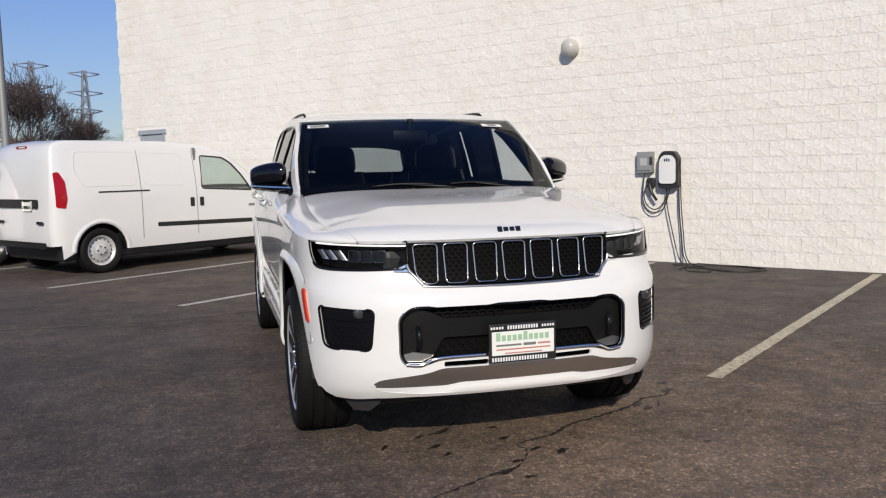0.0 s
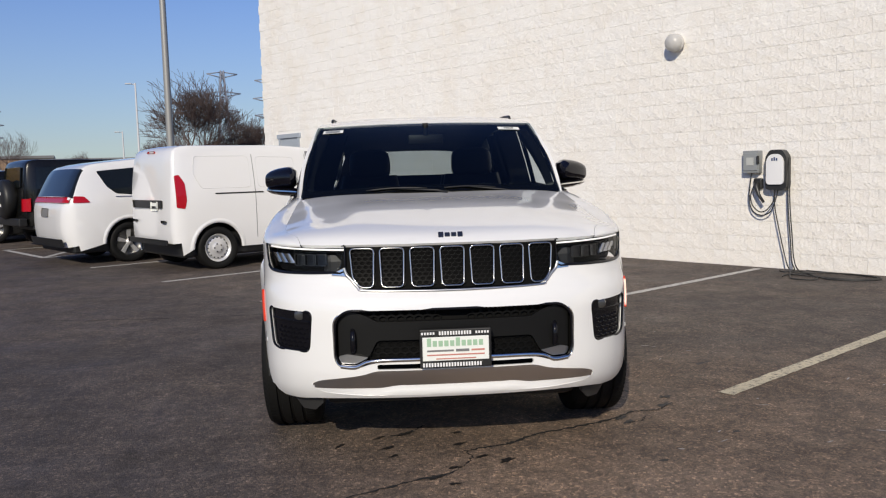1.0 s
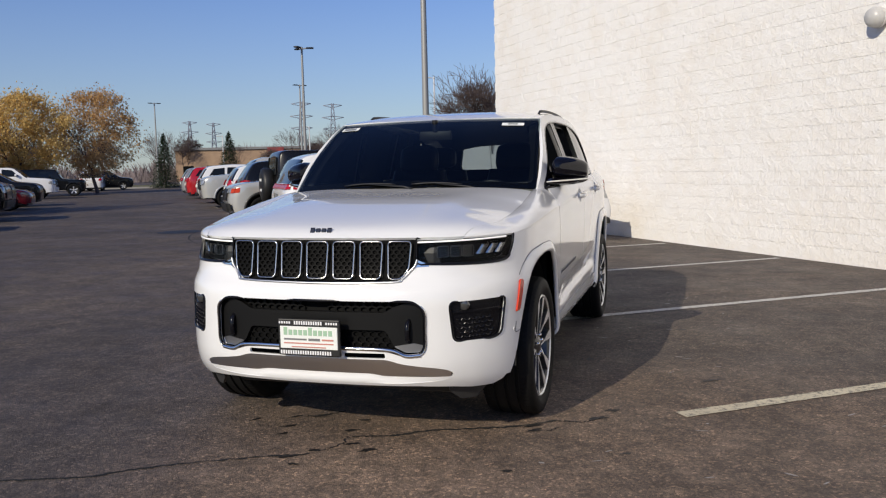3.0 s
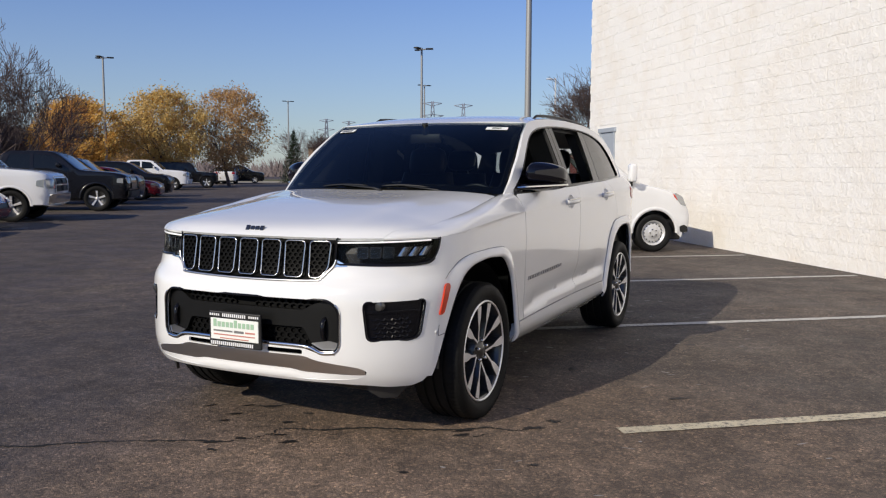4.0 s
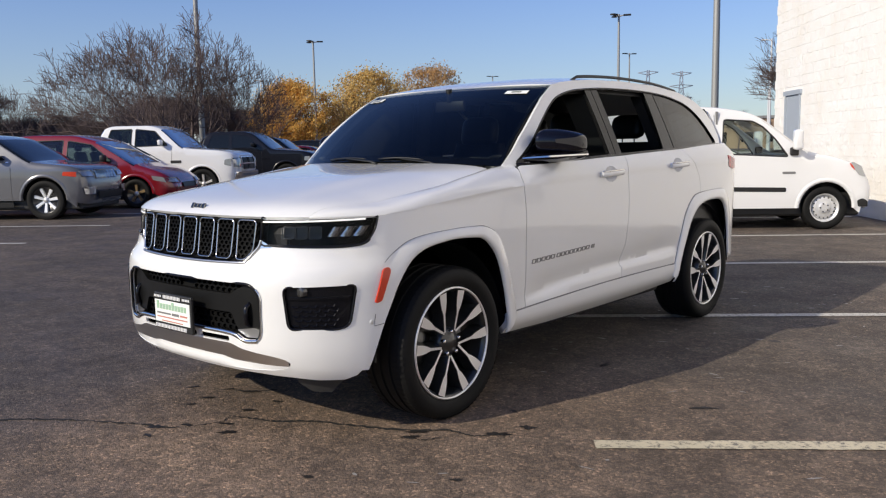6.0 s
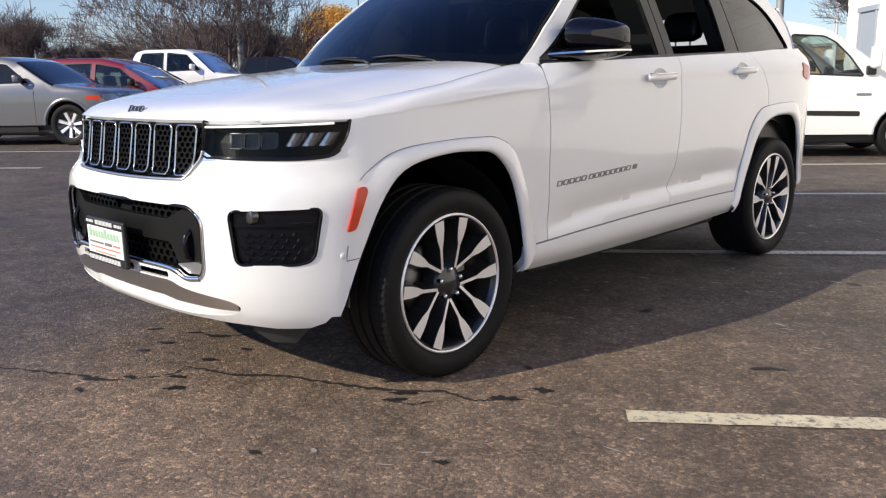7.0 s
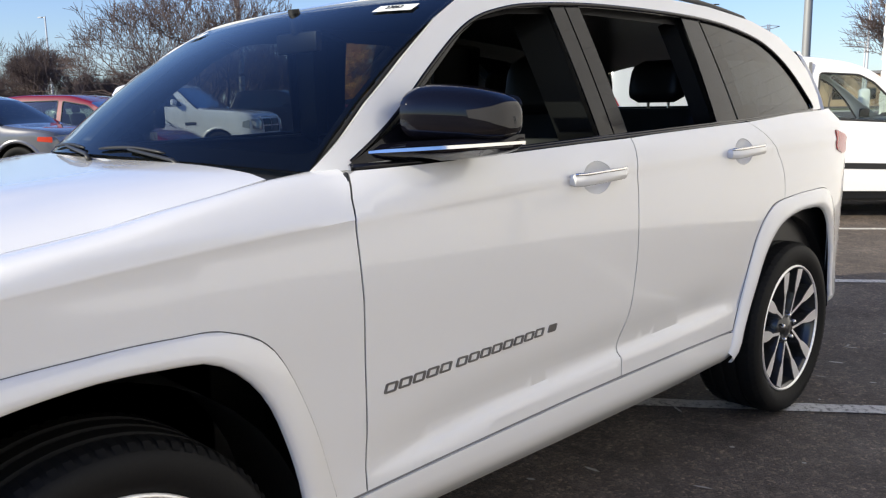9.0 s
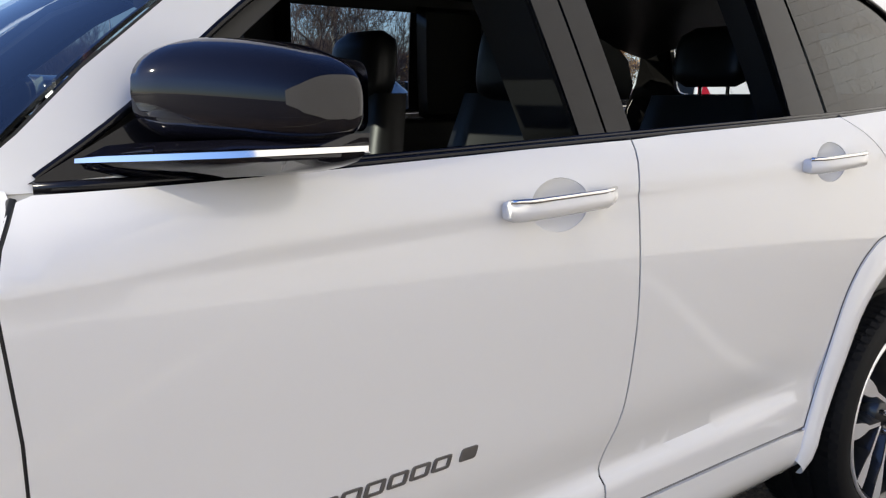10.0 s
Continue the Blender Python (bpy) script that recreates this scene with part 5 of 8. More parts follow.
DLO = smooth_line([(1.585, 1.242), (1.71, 1.33), (1.895, 1.478), (2.075, 1.597), (2.25, 1.650), (2.44, 1.674), (2.73, 1.690), (3.12, 1.692), (3.48, 1.680), (3.76, 1.650), (4.00, 1.600), (4.22, 1.50), (4.425, 1.35)], 5) + \
      [Vector(p) for p in ((4.44, 1.325), (4.41, 1.317), (4.08, 1.307), (3.57, 1.289), (2.65, 1.263), (2.03, 1.244))]
roof_edge = [(2.10, 1.690), (2.2, 1.708), (2.35, 1.726), (2.6, 1.742), (3.0, 1.750), (3.5, 1.738), (3.9, 1.705), (4.2, 1.650), (4.4, 1.570)]
frame_line = [(1.478, 1.222), (1.57, 1.298), (1.66, 1.385), (1.80, 1.497), (1.96, 1.612)] + roof_edge + [(4.50, 1.50), (4.575, 1.38), (4.57, 1.318), (4.33, 1.311), (4.08, 1.302), (3.57, 1.283), (2.65, 1.257), (2.03, 1.238), (1.57, 1.224)]
for sg in (1, -1):
    mp = (lambda f: f) if sg > 0 else mirrored
    part("window_frame", sheet(frame_line, mp(G), [DLO], 0.03, 0.02, out=sg), WHITE_PAINT, SUV, smooth=50)
    part("window_lining", sheet(frame_line, mp(lambda y, z: G(y, z, -0.030)), [DLO], 0.05, 0, out=sg), LEATHER, SUV, smooth=50)
    part("window_trim", ring_tube(DLO, mp(lambda y, z: G(y, z, -0.004)), 0.007), BLACK_GLOSS, SUV, smooth=60)

    def top_z(y):
        return float(np.interp(y, [p.x for p in DLO[:61]], [p.y for p in DLO[:61]])) - 0.003

    def low_z(y):
        return float(np.interp(y, [1.615, 2.03, 2.65, 3.57, 4.08, 4.33], [1.240, 1.247, 1.266, 1.292, 1.310, 1.320]))

    def pane(y0, y1, lean0=0.0, lean1=0.0):
        ys = np.linspace(0, 1, 24)
        lo = [(y0 + (y1 - y0) * t, low_z(y0 + (y1 - y0) * t)) for t in ys]
        hi = [(y0 + lean0 + (y1 + lean1 - y0 - lean0) * t, top_z(y0 + lean0 + (y1 + lean1 - y0 - lean0) * t)) for t in ys[::-1]]
        return [(float(a), float(b)) for a, b in lo + hi]
    fg = pane(1.59, 2.575, 0.0, -0.09)
    if sg < 0:
        part("front_side_glass", sheet(fg, mp(lambda y, z: G(y, z, -0.018)), (), 0.05, 0, out=sg), SIDE_GLASS, SUV, "clear front door glass", smooth=30)
        part("rear_side_glass", sheet(pane(2.73, 3.345, -0.10, -0.07), mp(lambda y, z: G(y, z, -0.018)), (), 0.05, 0, out=sg), SIDE_GLASS, SUV, "clear rear door glass", smooth=30)
    part("quarter_glass", sheet(pane(3.535, 4.43, -0.12, -0.01), mp(lambda y, z: G(y, z, -0.010)), (), 0.05, 0, out=sg), PRIVACY, SUV, "dark tinted quarter glass", smooth=30)
    for y0, y1, l0, l1 in ((2.575, 2.648, -0.10, -0.10), (2.656, 2.73, -0.10, -0.10), (3.345, 3.515, -0.07, -0.115)):
        part("window_pillar", sheet(pane(y0, y1, l0, l1), mp(lambda y, z: G(y, z, -0.008)), (), 0.05, 0.006, out=sg), BLACK_GLOSS, SUV, "gloss black pillar cover", smooth=30)
    bm = bmesh.new()
    add_tube(bm, [mp(lambda y, z: G(y, z, 0.004))(y, low_z(y) - 0.010) for y in np.linspace(1.58, 4.47, 30)], 0.0085, 8)
    part("belt_trim", bm, BLACK_GLOSS, SUV, smooth=60)
    # triangular sail at the mirror's foot
    part("mirror_sail", sheet([(1.575, 1.236), (1.66, 1.285), (1.80, 1.365), (1.83, 1.250), (1.66, 1.241)], mp(lambda y, z: G(y, z, 0.003)), (), 0.03, 0.01, out=sg), BLACK_GLOSS, SUV, smooth=30)
    # mirror: rounded housing with a chrome strip on a low arm
    mirror = new("mirror")
    mirror.parent = SUV
    mirror["label"] = "gloss black door mirror with chrome strip"
    bm = bmesh.new()
    rows = []
    for t in (0.0, 0.06, 0.13, 0.22, 0.33, 0.45, 0.57, 0.68, 0.78, 0.86, 0.92, 0.96, 0.985, 0.998):
        x = 0.868 + 0.212 * t
        endr = (1 - t ** 7) ** (1 / 5) * min(1, 0.62 + 2.6 * t)
        z0, z1 = 1.278 + 0.006 * t, 1.278 + 0.152 * (1 - 0.30 * (t - 0.30) ** 2 - 0.12 * t)
        zm, zr = (z0 + z1) / 2, (z1 - z0) / 2
        y1 = 1.938 + 0.022 * t
        y0 = y1 - (0.255 - 0.140 * t ** 1.4)
        ym, yr = (y0 + y1) / 2, (y1 - y0) / 2
        row = []
        for k in range(40):
            a = math.tau * k / 40
            cy, cz = math.cos(a), math.sin(a)
            row.append(Vector((sg * x, ym + yr * (0.25 + 0.75 * endr if cy > 0 else endr) * math.copysign(abs(cy) ** (0.5 if cy > 0 else 0.95), cy), zm + zr * endr * math.copysign(abs(cz) ** (0.62 if cz < 0 else 0.72), cz))))
        rows.append(row)
    add_loft(bm, rows, close=True)
    bmesh.ops.recalc_face_normals(bm, faces=bm.faces)
    part("housing", bm, MIRROR_BLACK, mirror, smooth=60)
    bm = bmesh.new()
    arm = [(0.83, 1.625, 1.80, -0.010, 1.224), (0.86, 1.645, 1.86, -0.004, 1.226), (0.89, 1.670, 1.925, 0.0, 1.230), (0.93, 1.700, 1.938, 0.002, 1.234), (0.97, 1.735, 1.945, 0.004, 1.238), (1.01, 1.775, 1.95, 0.006, 1.244), (1.045, 1.83, 1.953, 0.008, 1.252), (1.065, 1.88, 1.955, 0.010, 1.260), (1.074, 1.91, 1.955, 0.012, 1.270)]
    add_loft(bm, [[Vector((sg * x, y, z)) for y, z in ((ya, 1.256 + h), (ya - 0.004, 1.270 + h), (ya + 0.03, 1.286 + h), (yb, 1.286 + h), (yb, zb + 0.012), (yb * 0.8 + ya * 0.2, zb), (yb * 0.45 + ya * 0.55, zb + 0.002), (yb * 0.15 + ya * 0.85, zb + 0.014))] for x, ya, yb, h, zb in arm], close=True)
    bmesh.ops.recalc_face_normals(bm, faces=bm.faces)
    part("arm", bm, MIRROR_BLACK, mirror, smooth=60)
    bm = bmesh.new()
    strip = [((0.835, 1.625, 1.262), 0.004), ((0.88, 1.660, 1.266), 0.0065), ((0.95, 1.712, 1.270), 0.007), ((1.02, 1.785, 1.274), 0.007), ((1.065, 1.870, 1.277), 0.0065), ((1.080, 1.950, 1.278), 0.006)]
    add_loft(bm, [[Vector((sg * (x + dx), y - dx, z + dz)) for dx, dz in ((-0.004, r), (0.003, r * 0.6), (0.004, -r * 0.6), (-0.004, -r))] for (x, y, z), r in strip])
    bmesh.ops.recalc_face_normals(bm, faces=bm.faces)
    part("chrome_strip", bm, CHROME, mirror, smooth=60)
    bm = bmesh.new()
    sheet(rounded([(0.885, 1.298), (1.06, 1.298), (1.06, 1.39), (0.885, 1.412)], 0.025), lambda x, z: Vector((sg * x, 1.962, z)), (), 0.03, 0, bm)
    part("mirror_glass", bm, CHROME, mirror)
    # roof rail
    bm = bmesh.new()
    ys = np.linspace(2.42, 4.05, 18)
    add_tube(bm, [Vector((sg * (0.655 - 0.03 * max(0, (y - 3.3))), y, roof_c(y) - 0.030 + (0.018 if 2.5 < y < 4.0 else -0.006))) for y in ys], [0.006] + [0.010] * 16 + [0.006], 8)
    part("roof_rail", bm, BLACK_PLASTIC, SUV, smooth=60)



def roof_map(t, y):
    ze = float(np.interp(y, [p[0] for p in roof_edge] + [4.7], [p[1] for p in roof_edge] + [1.50]))
    xe = G(y, ze).x
    return Vector((t * xe, y, roof_c(y) - (roof_c(y) - ze) * abs(t) ** 3.2))


part("roof", sheet([(-1, 2.10), (-0.5, 2.07), (0, 2.06), (0.5, 2.07), (1, 2.10), (1, 4.36), (0.97, 4.44), (0.88, 4.58), (0.75, 4.65), (-0.75, 4.65), (-0.88, 4.58), (-0.97, 4.44), (-1, 4.36)], roof_map, (), 0.06, 0.02), WHITE_PAINT, SUV, smooth=50)


def W(t, v):
    """Windscreen: t across from -1 to 1, v from the cowl to the roof."""
    lo = Vector((0.814 * t, 1.290 + 0.192 * t * t, 1.254 - 0.030 * t * t))
    hi = Vector((0.736 * t, 2.055 + 0.045 * t * t, 1.702 - 0.014 * t * t))
    p = lo.lerp(hi, v)
    b = 4 * v * (1 - v)
    return p + Vector((0, -0.018 * b, 0.028 * b))


sq = [(-1, 0), (1, 0), (1, 1), (-1, 1)]
part("windscreen", sheet(sq, W, (), 0.09, 0), GLASS_CLEAR, SUV, "clear sloping windscreen", smooth=30)
border = rounded([(-0.975, 0.07), (0.975, 0.07), (0.97, 0.955), (-0.97, 0.955)], 0.05)
part("windscreen_border", sheet(sq, lambda t, v: W(t, v) - Vector((0, -0.004, 0.004)), [border], 0.06, 0), FRIT, SUV, smooth=30)
bm = bmesh.new()
sheet([(-0.80, 1.36), (-0.5, 1.31), (0, 1.275), (0.5, 1.31), (0.80, 1.36), (0.80, 1.55), (0, 1.36), (-0.80, 1.55)], lambda x, y: Vector((x, y, 1.236 - 0.03 * (x / 0.8) ** 2)), (), 0.05, 0, bm)
part("cowl", bm, BLACK_PLASTIC, SUV)
lift = lambda p, d: p + Vector((0, -0.55 * d, 0.83 * d))
for a, b, c in ((0.47, 0.08, 0.60), (-0.05, -0.50, 0.10)):
    wiper = part("wiper", (lambda q: (add_tube(q, [lift(W(t, v), 0.010) for t, v in ((c, -0.035), ((a + c) / 2, -0.01), ((a + b) / 2, 0.022))], [0.008, 0.006, 0.004], 6), q)[1])(bmesh.new()), BLACK_PLASTIC, SUV, smooth=60)
    part("wiper_blade", (lambda q: (add_tube(q, [lift(W(a + (b - a) * k / 8, 0.018 + 0.014 * math.sin(math.pi * k / 8)), 0.007) for k in range(9)], [0.003] + [0.005] * 7 + [0.003], 6), q)[1])(bmesh.new()), BLACK_PLASTIC, wiper, smooth=60)
for t0, t1, v0, v1, nm in ((0.66, 0.86, 0.845, 0.897, "price_sticker"), (-0.93, -0.75, 0.855, 0.91, "window_sticker")):
    st = part(nm, sheet([(t0, v0), (t1, v0), (t1, v1), (t0, v1)], lambda t, v: W(t, v) + Vector((0, -0.004, 0.003)), (), 0.05, 0), PAPER, SUV, "small white paper sticker")
    if t0 > 0:
        c = W((t0 + t1) / 2, (v0 + v1) / 2) + Vector((0, -0.007, 0.005))
        d = (W(t1, 0.87) - W(t0, 0.87)).normalized()
        up = (W(0.76, 0.90) - W(0.76, 0.84)).normalized()
        mt = Matrix((d, up, d.cross(up))).transposed().to_4x4()
        text_part("sticker_number", "23063", 0.026, INK, SUV.matrix_world @ Matrix.Translation(c) @ mt, None)
        ob = scene.objects["sticker_number"]
        ob.parent = st
        ob.matrix_parent_inverse = SUV.matrix_world.inverted()
    else:
        for k in range(3):
            bm = bmesh.new()
            sheet([(t0 + 0.02, v0 + 0.008 + k * 0.014), (t1 - 0.03, v0 + 0.008 + k * 0.014), (t1 - 0.03, v0 + 0.014 + k * 0.014), (t0 + 0.02, v0 + 0.014 + k * 0.014)], lambda t, v: W(t, v) + Vector((0, -0.007, 0.005)), (), 0.05, 0, bm)
            part("printed_bar", bm, PLASTIC_GREY, st)

# white foot of the screen pillar, between hood corner and door
for sg in (1, -1):
    foot = lambda y, z: Vector((sg * (G(y, z).x - 0.007), y, z))
    part("pillar_foot", sheet([(1.475, 1.17), (1.575, 1.18), (1.60, 1.232), (1.505, 1.236), (1.475, 1.214)], foot, (), 0.03, 0.01, out=sg), WHITE_PAINT, SUV, smooth=50)

# tail: simple panels, lamps, tailgate glass
TAIL = curve([(0.40, 4.72), (0.6, 4.83), (0.95, 4.87), (1.2, 4.87), (1.33, 4.84), (1.5, 4.74), (1.62, 4.64)])
tl = lambda x, z: Vector((x, TAIL(z) - 0.26 * (abs(x) / (0.87 - 0.09 * ease((z - 1.12) / 0.2))) ** 6 - 0.02 * abs(x), z))
rear_hole = rounded([(-0.60, 1.34), (0.60, 1.34), (0.52, 1.60), (-0.52, 1.60)], 0.06)
tailgate = part("tailgate", sheet([(-0.80, 0.42), (0.80, 0.42), (0.86, 0.7), (0.86, 1.1), (0.752, 1.32), (0.64, 1.60), (-0.64, 1.60), (-0.752, 1.32), (-0.86, 1.1), (-0.86, 0.7)], tl, [rear_hole], 0.06, 0.02, out=-1), WHITE_PAINT, SUV, smooth=50)
part("tailgate_lining", sheet([(-0.80, 0.9), (0.80, 0.9), (0.85, 1.1), (0.745, 1.32), (0.635, 1.60), (-0.635, 1.60), (-0.745, 1.32), (-0.85, 1.1)], lambda x, z: tl(x, z) - Vector((0, 0.035, 0)), [rear_hole], 0.08, 0), LEATHER, tailgate)
part("rear_glass", sheet(rear_hole, lambda x, z: tl(x, z) - Vector((0, 0.012, 0)), (), 0.08, 0), SIDE_GLASS, tailgate)
for sg in (1, -1):
    mp = (lambda f: f) if sg > 0 else mirrored
    part("tail_lamp", sheet(rounded([(4.37, 1.135), (4.47, 1.112), (4.58, 1.12), (4.56, 1.19), (4.36, 1.228)], 0.015), mp(Sout(0.005)), (), 0.03, 0.02, out=sg), RED_LENS, SUV, "pale red tail lamp", smooth=40)

# body core, floor and wheel housings
bm = bmesh.new()
add_box(bm, -0.62, 0.62, 0.30, 4.6, 0.24, 0.42, 0.04)
add_box(bm, -0.86, 0.86, 1.50, 3.28, 0.29, 0.40, 0.02)
part("underbody", bm, BLACK_PLASTIC, SUV)
bm = bmesh.new()
add_box(bm, -0.60, 0.60, 0.18, 1.35, 0.30, 1.0, 0.04)
part("engine_bay", bm, BLACK_PLASTIC, SUV)
for sg in (1, -1):
    for yc in (0.905, 3.905):
        bm = bmesh.new()
        pr = [(0.52 + 0.02 * math.sin(2 * a), a) for a in (math.pi * (k / 18) for k in range(0, 19))]
        add_loft(bm, [[Vector((sg * x, yc - 0.005 - r * math.cos(a) * (0.93 if yc < 2 else 0.98), 0.375 + r * 0.96 * math.sin(a))) for r, a in pr] for x in (0.60, 0.85, 0.905)])
        part("wheel_housing", bm, BLACK_PLASTIC, SUV, smooth=40)
        bm = bmesh.new()
        add_box(bm, min(sg * 0.58, sg * 0.6), max(sg * 0.58, sg * 0.6), yc - 0.55, yc + 0.55, 0.3, 1.0)
        part("inner_fender", bm, BLACK_PLASTIC, SUV)
        alloy_wheel(SUV, sg * 0.962, yc, sg)
    bm = bmesh.new()
    add_box(bm, min(sg * 0.80, sg * 0.86), max(sg * 0.80, sg * 0.86), 1.60, 4.5, 0.40, 1.248, 0.02)
    part("door_card", bm, LEATHER, SUV)

# cabin: dark trim inside the pillars and along the roof edge
for sg in (1, -1):
    mp = (lambda f: f) if sg > 0 else mirrored
    inner = mp(lambda y, z: G(y, z, -0.045))
    part("roof_side_trim", sheet([(2.10, 1.60), (2.3, 1.640), (2.7, 1.662), (3.4, 1.655), (3.9, 1.60), (4.2, 1.50), (4.4, 1.34), (4.5, 1.34), (4.35, 1.58), (3.9, 1.70), (3.0, 1.745), (2.5, 1.735), (2.2, 1.70)], inner, (), 0.08, 0, out=-sg), LEATHER, SUV, smooth=40)
    part("pillar_trim", sheet([(1.54, 1.245), (1.65, 1.245), (1.84, 1.385), (2.08, 1.57), (2.20, 1.635), (2.12, 1.66), (1.96, 1.59), (1.72, 1.40)], inner, (), 0.08, -0.05, out=-sg), LEATHER, SUV, smooth=40)
    part("pillar_trim", sheet([(2.60, 1.24), (2.75, 1.24), (2.67, 1.70), (2.49, 1.70)], inner, (), 0.08, -0.14, out=-sg), LEATHER, SUV, smooth=40)
    part("pillar_trim", sheet([(3.38, 1.26), (3.70, 1.26), (3.60, 1.68), (3.28, 1.68)], inner, (), 0.08, -0.07, out=-sg), LEATHER, SUV, smooth=40)
bm = bmesh.new()
add_box(bm, -0.80, 0.80, 1.40, 4.6, 0.38, 0.46)
add_box(bm, -0.80, 0.80, 3.55, 4.62, 0.46, 1.0, 0.03)
part("cabin_floor", bm, BLACK_PLASTIC, SUV)
bm = bmesh.new()
add_loft(bm, [[Vector((x, y, z - 0.02 * (x / 0.8) ** 2)) for y, z in ((1.36, 1.215), (1.55, 1.222), (1.86, 1.205), (1.98, 1.15), (2.0, 1.0), (1.9, 0.7))] for x in np.linspace(-0.80, 0.80, 9)])
part("dashboard", bm, LEATHER, SUV, smooth=50)


def seat(x, y, width, parent, top=0.60, rest=(0.13, 1.37, 1.55)):
    st = new("seat")
    st.parent = parent
    st["label"] = "black leather seat with head rest"
    bm = bmesh.new()
    add_box(bm, x - width / 2, x + width / 2, y - 0.50, y + 0.08, 0.62, 0.80, 0.07, 3)
    part("cushion", bm, LEATHER, st, smooth=60)
    bm = bmesh.new()
    rows = []
    for t in np.linspace(0, 1, 8):
        z = 0.72 + top * t
        yy = y + 0.02 + 0.16 * t
        w = width / 2 * (1.0 - 0.22 * max(0, t - 0.55) / 0.45)
        d = 0.075 - 0.02 * t
        rows.append([Vector((x + sx * w, yy + sy * d, z)) for sx, sy in ((-1, -0.4), (-0.86, -1.0), (-0.6, -0.75), (0.6, -0.75), (0.86, -1.0), (1, -0.4), (1, 0.6), (0.8, 1), (-0.8, 1), (-1, 0.6))])
    add_loft(bm, rows, close=True)
    bmesh.ops.recalc_face_normals(bm, faces=bm.faces)
    part("backrest", bm, LEATHER, st, smooth=60)
    bm = bmesh.new()
    hw, z0, z1 = rest
    rows = []
    for t in np.linspace(0, 1, 9):
        k = (1 - abs(2 * t - 1) ** 3.2) ** 0.45
        w, d = hw * (0.62 + 0.38 * k) * (1 - 0.06 * t), 0.062 * (0.45 + 0.55 * k)
        c = Vector((x, y + 0.165 + 0.03 * t, z0 + (z1 - z0) * t))
        rows.append([c + Vector((w * math.copysign(abs(math.cos(a)) ** 0.55, math.cos(a)), d * math.copysign(abs(math.sin(a)) ** 0.7, math.sin(a)), 0)) for a in (math.tau * j / 24 for j in range(24))])
    add_loft(bm, rows, close=True)
    bmesh.ops.recalc_face_normals(bm, faces=bm.faces)
    part("head_rest", bm, LEATHER, st, smooth=60)
    for dx in (-0.05, 0.05):
        bm = bmesh.new()
        add_cyl(bm, (x + dx, y + 0.18, z0 - 0.06), (x + dx, y + 0.185, z0 + 0.03), 0.006, seg=8)
        part("head_rest_post", bm, CHROME, st)


for x in (-0.40, 0.40):
    seat(x, 2.67, 0.54, SUV, 0.63, (0.165, 1.325, 1.550))
for x in (-0.44, 0.44):
    seat(x, 3.42, 0.56, SUV, 0.62, (0.135, 1.365, 1.545))
bm = bmesh.new()
cs = Vector((0.40, 2.10, 1.10))
mt = Matrix.Translation(cs) @ Euler((radians(-65), 0, 0)).to_matrix().to_4x4()
add_tube(bm, [mt @ Vector((0.185 * math.cos(a), 0.185 * math.sin(a), 0)) for a in (math.tau * k / 28 for k in range(29))], 0.014, 8, cap=False)
for a in (0.1, math.pi - 0.1, -math.pi / 2):
    add_tube(bm, [mt @ Vector((0.03 * math.cos(a), 0.03 * math.sin(a), -0.02)), mt @ Vector((0.18 * math.cos(a), 0.18 * math.sin(a), 0))], 0.016, 6)
part("steering_wheel", bm, LEATHER, SUV, smooth=60)
bm = bmesh.new()
add_box(bm, -0.12, 0.12, 2.02, 2.05, 1.555, 1.625, 0.012)
add_cyl(bm, (0, 2.03, 1.62), (0, 2.02, 1.70), 0.02)
part("rear_view_mirror", bm, BLACK_PLASTIC, SUV, smooth=40)
part("headliner", sheet([(-0.95, 2.14), (0.95, 2.14), (0.95, 4.6), (-0.95, 4.6)], lambda t, y: roof_map(t, y) - Vector((0, 0, 0.035)), (), 0.12, 0), LEATHER, SUV, smooth=40)

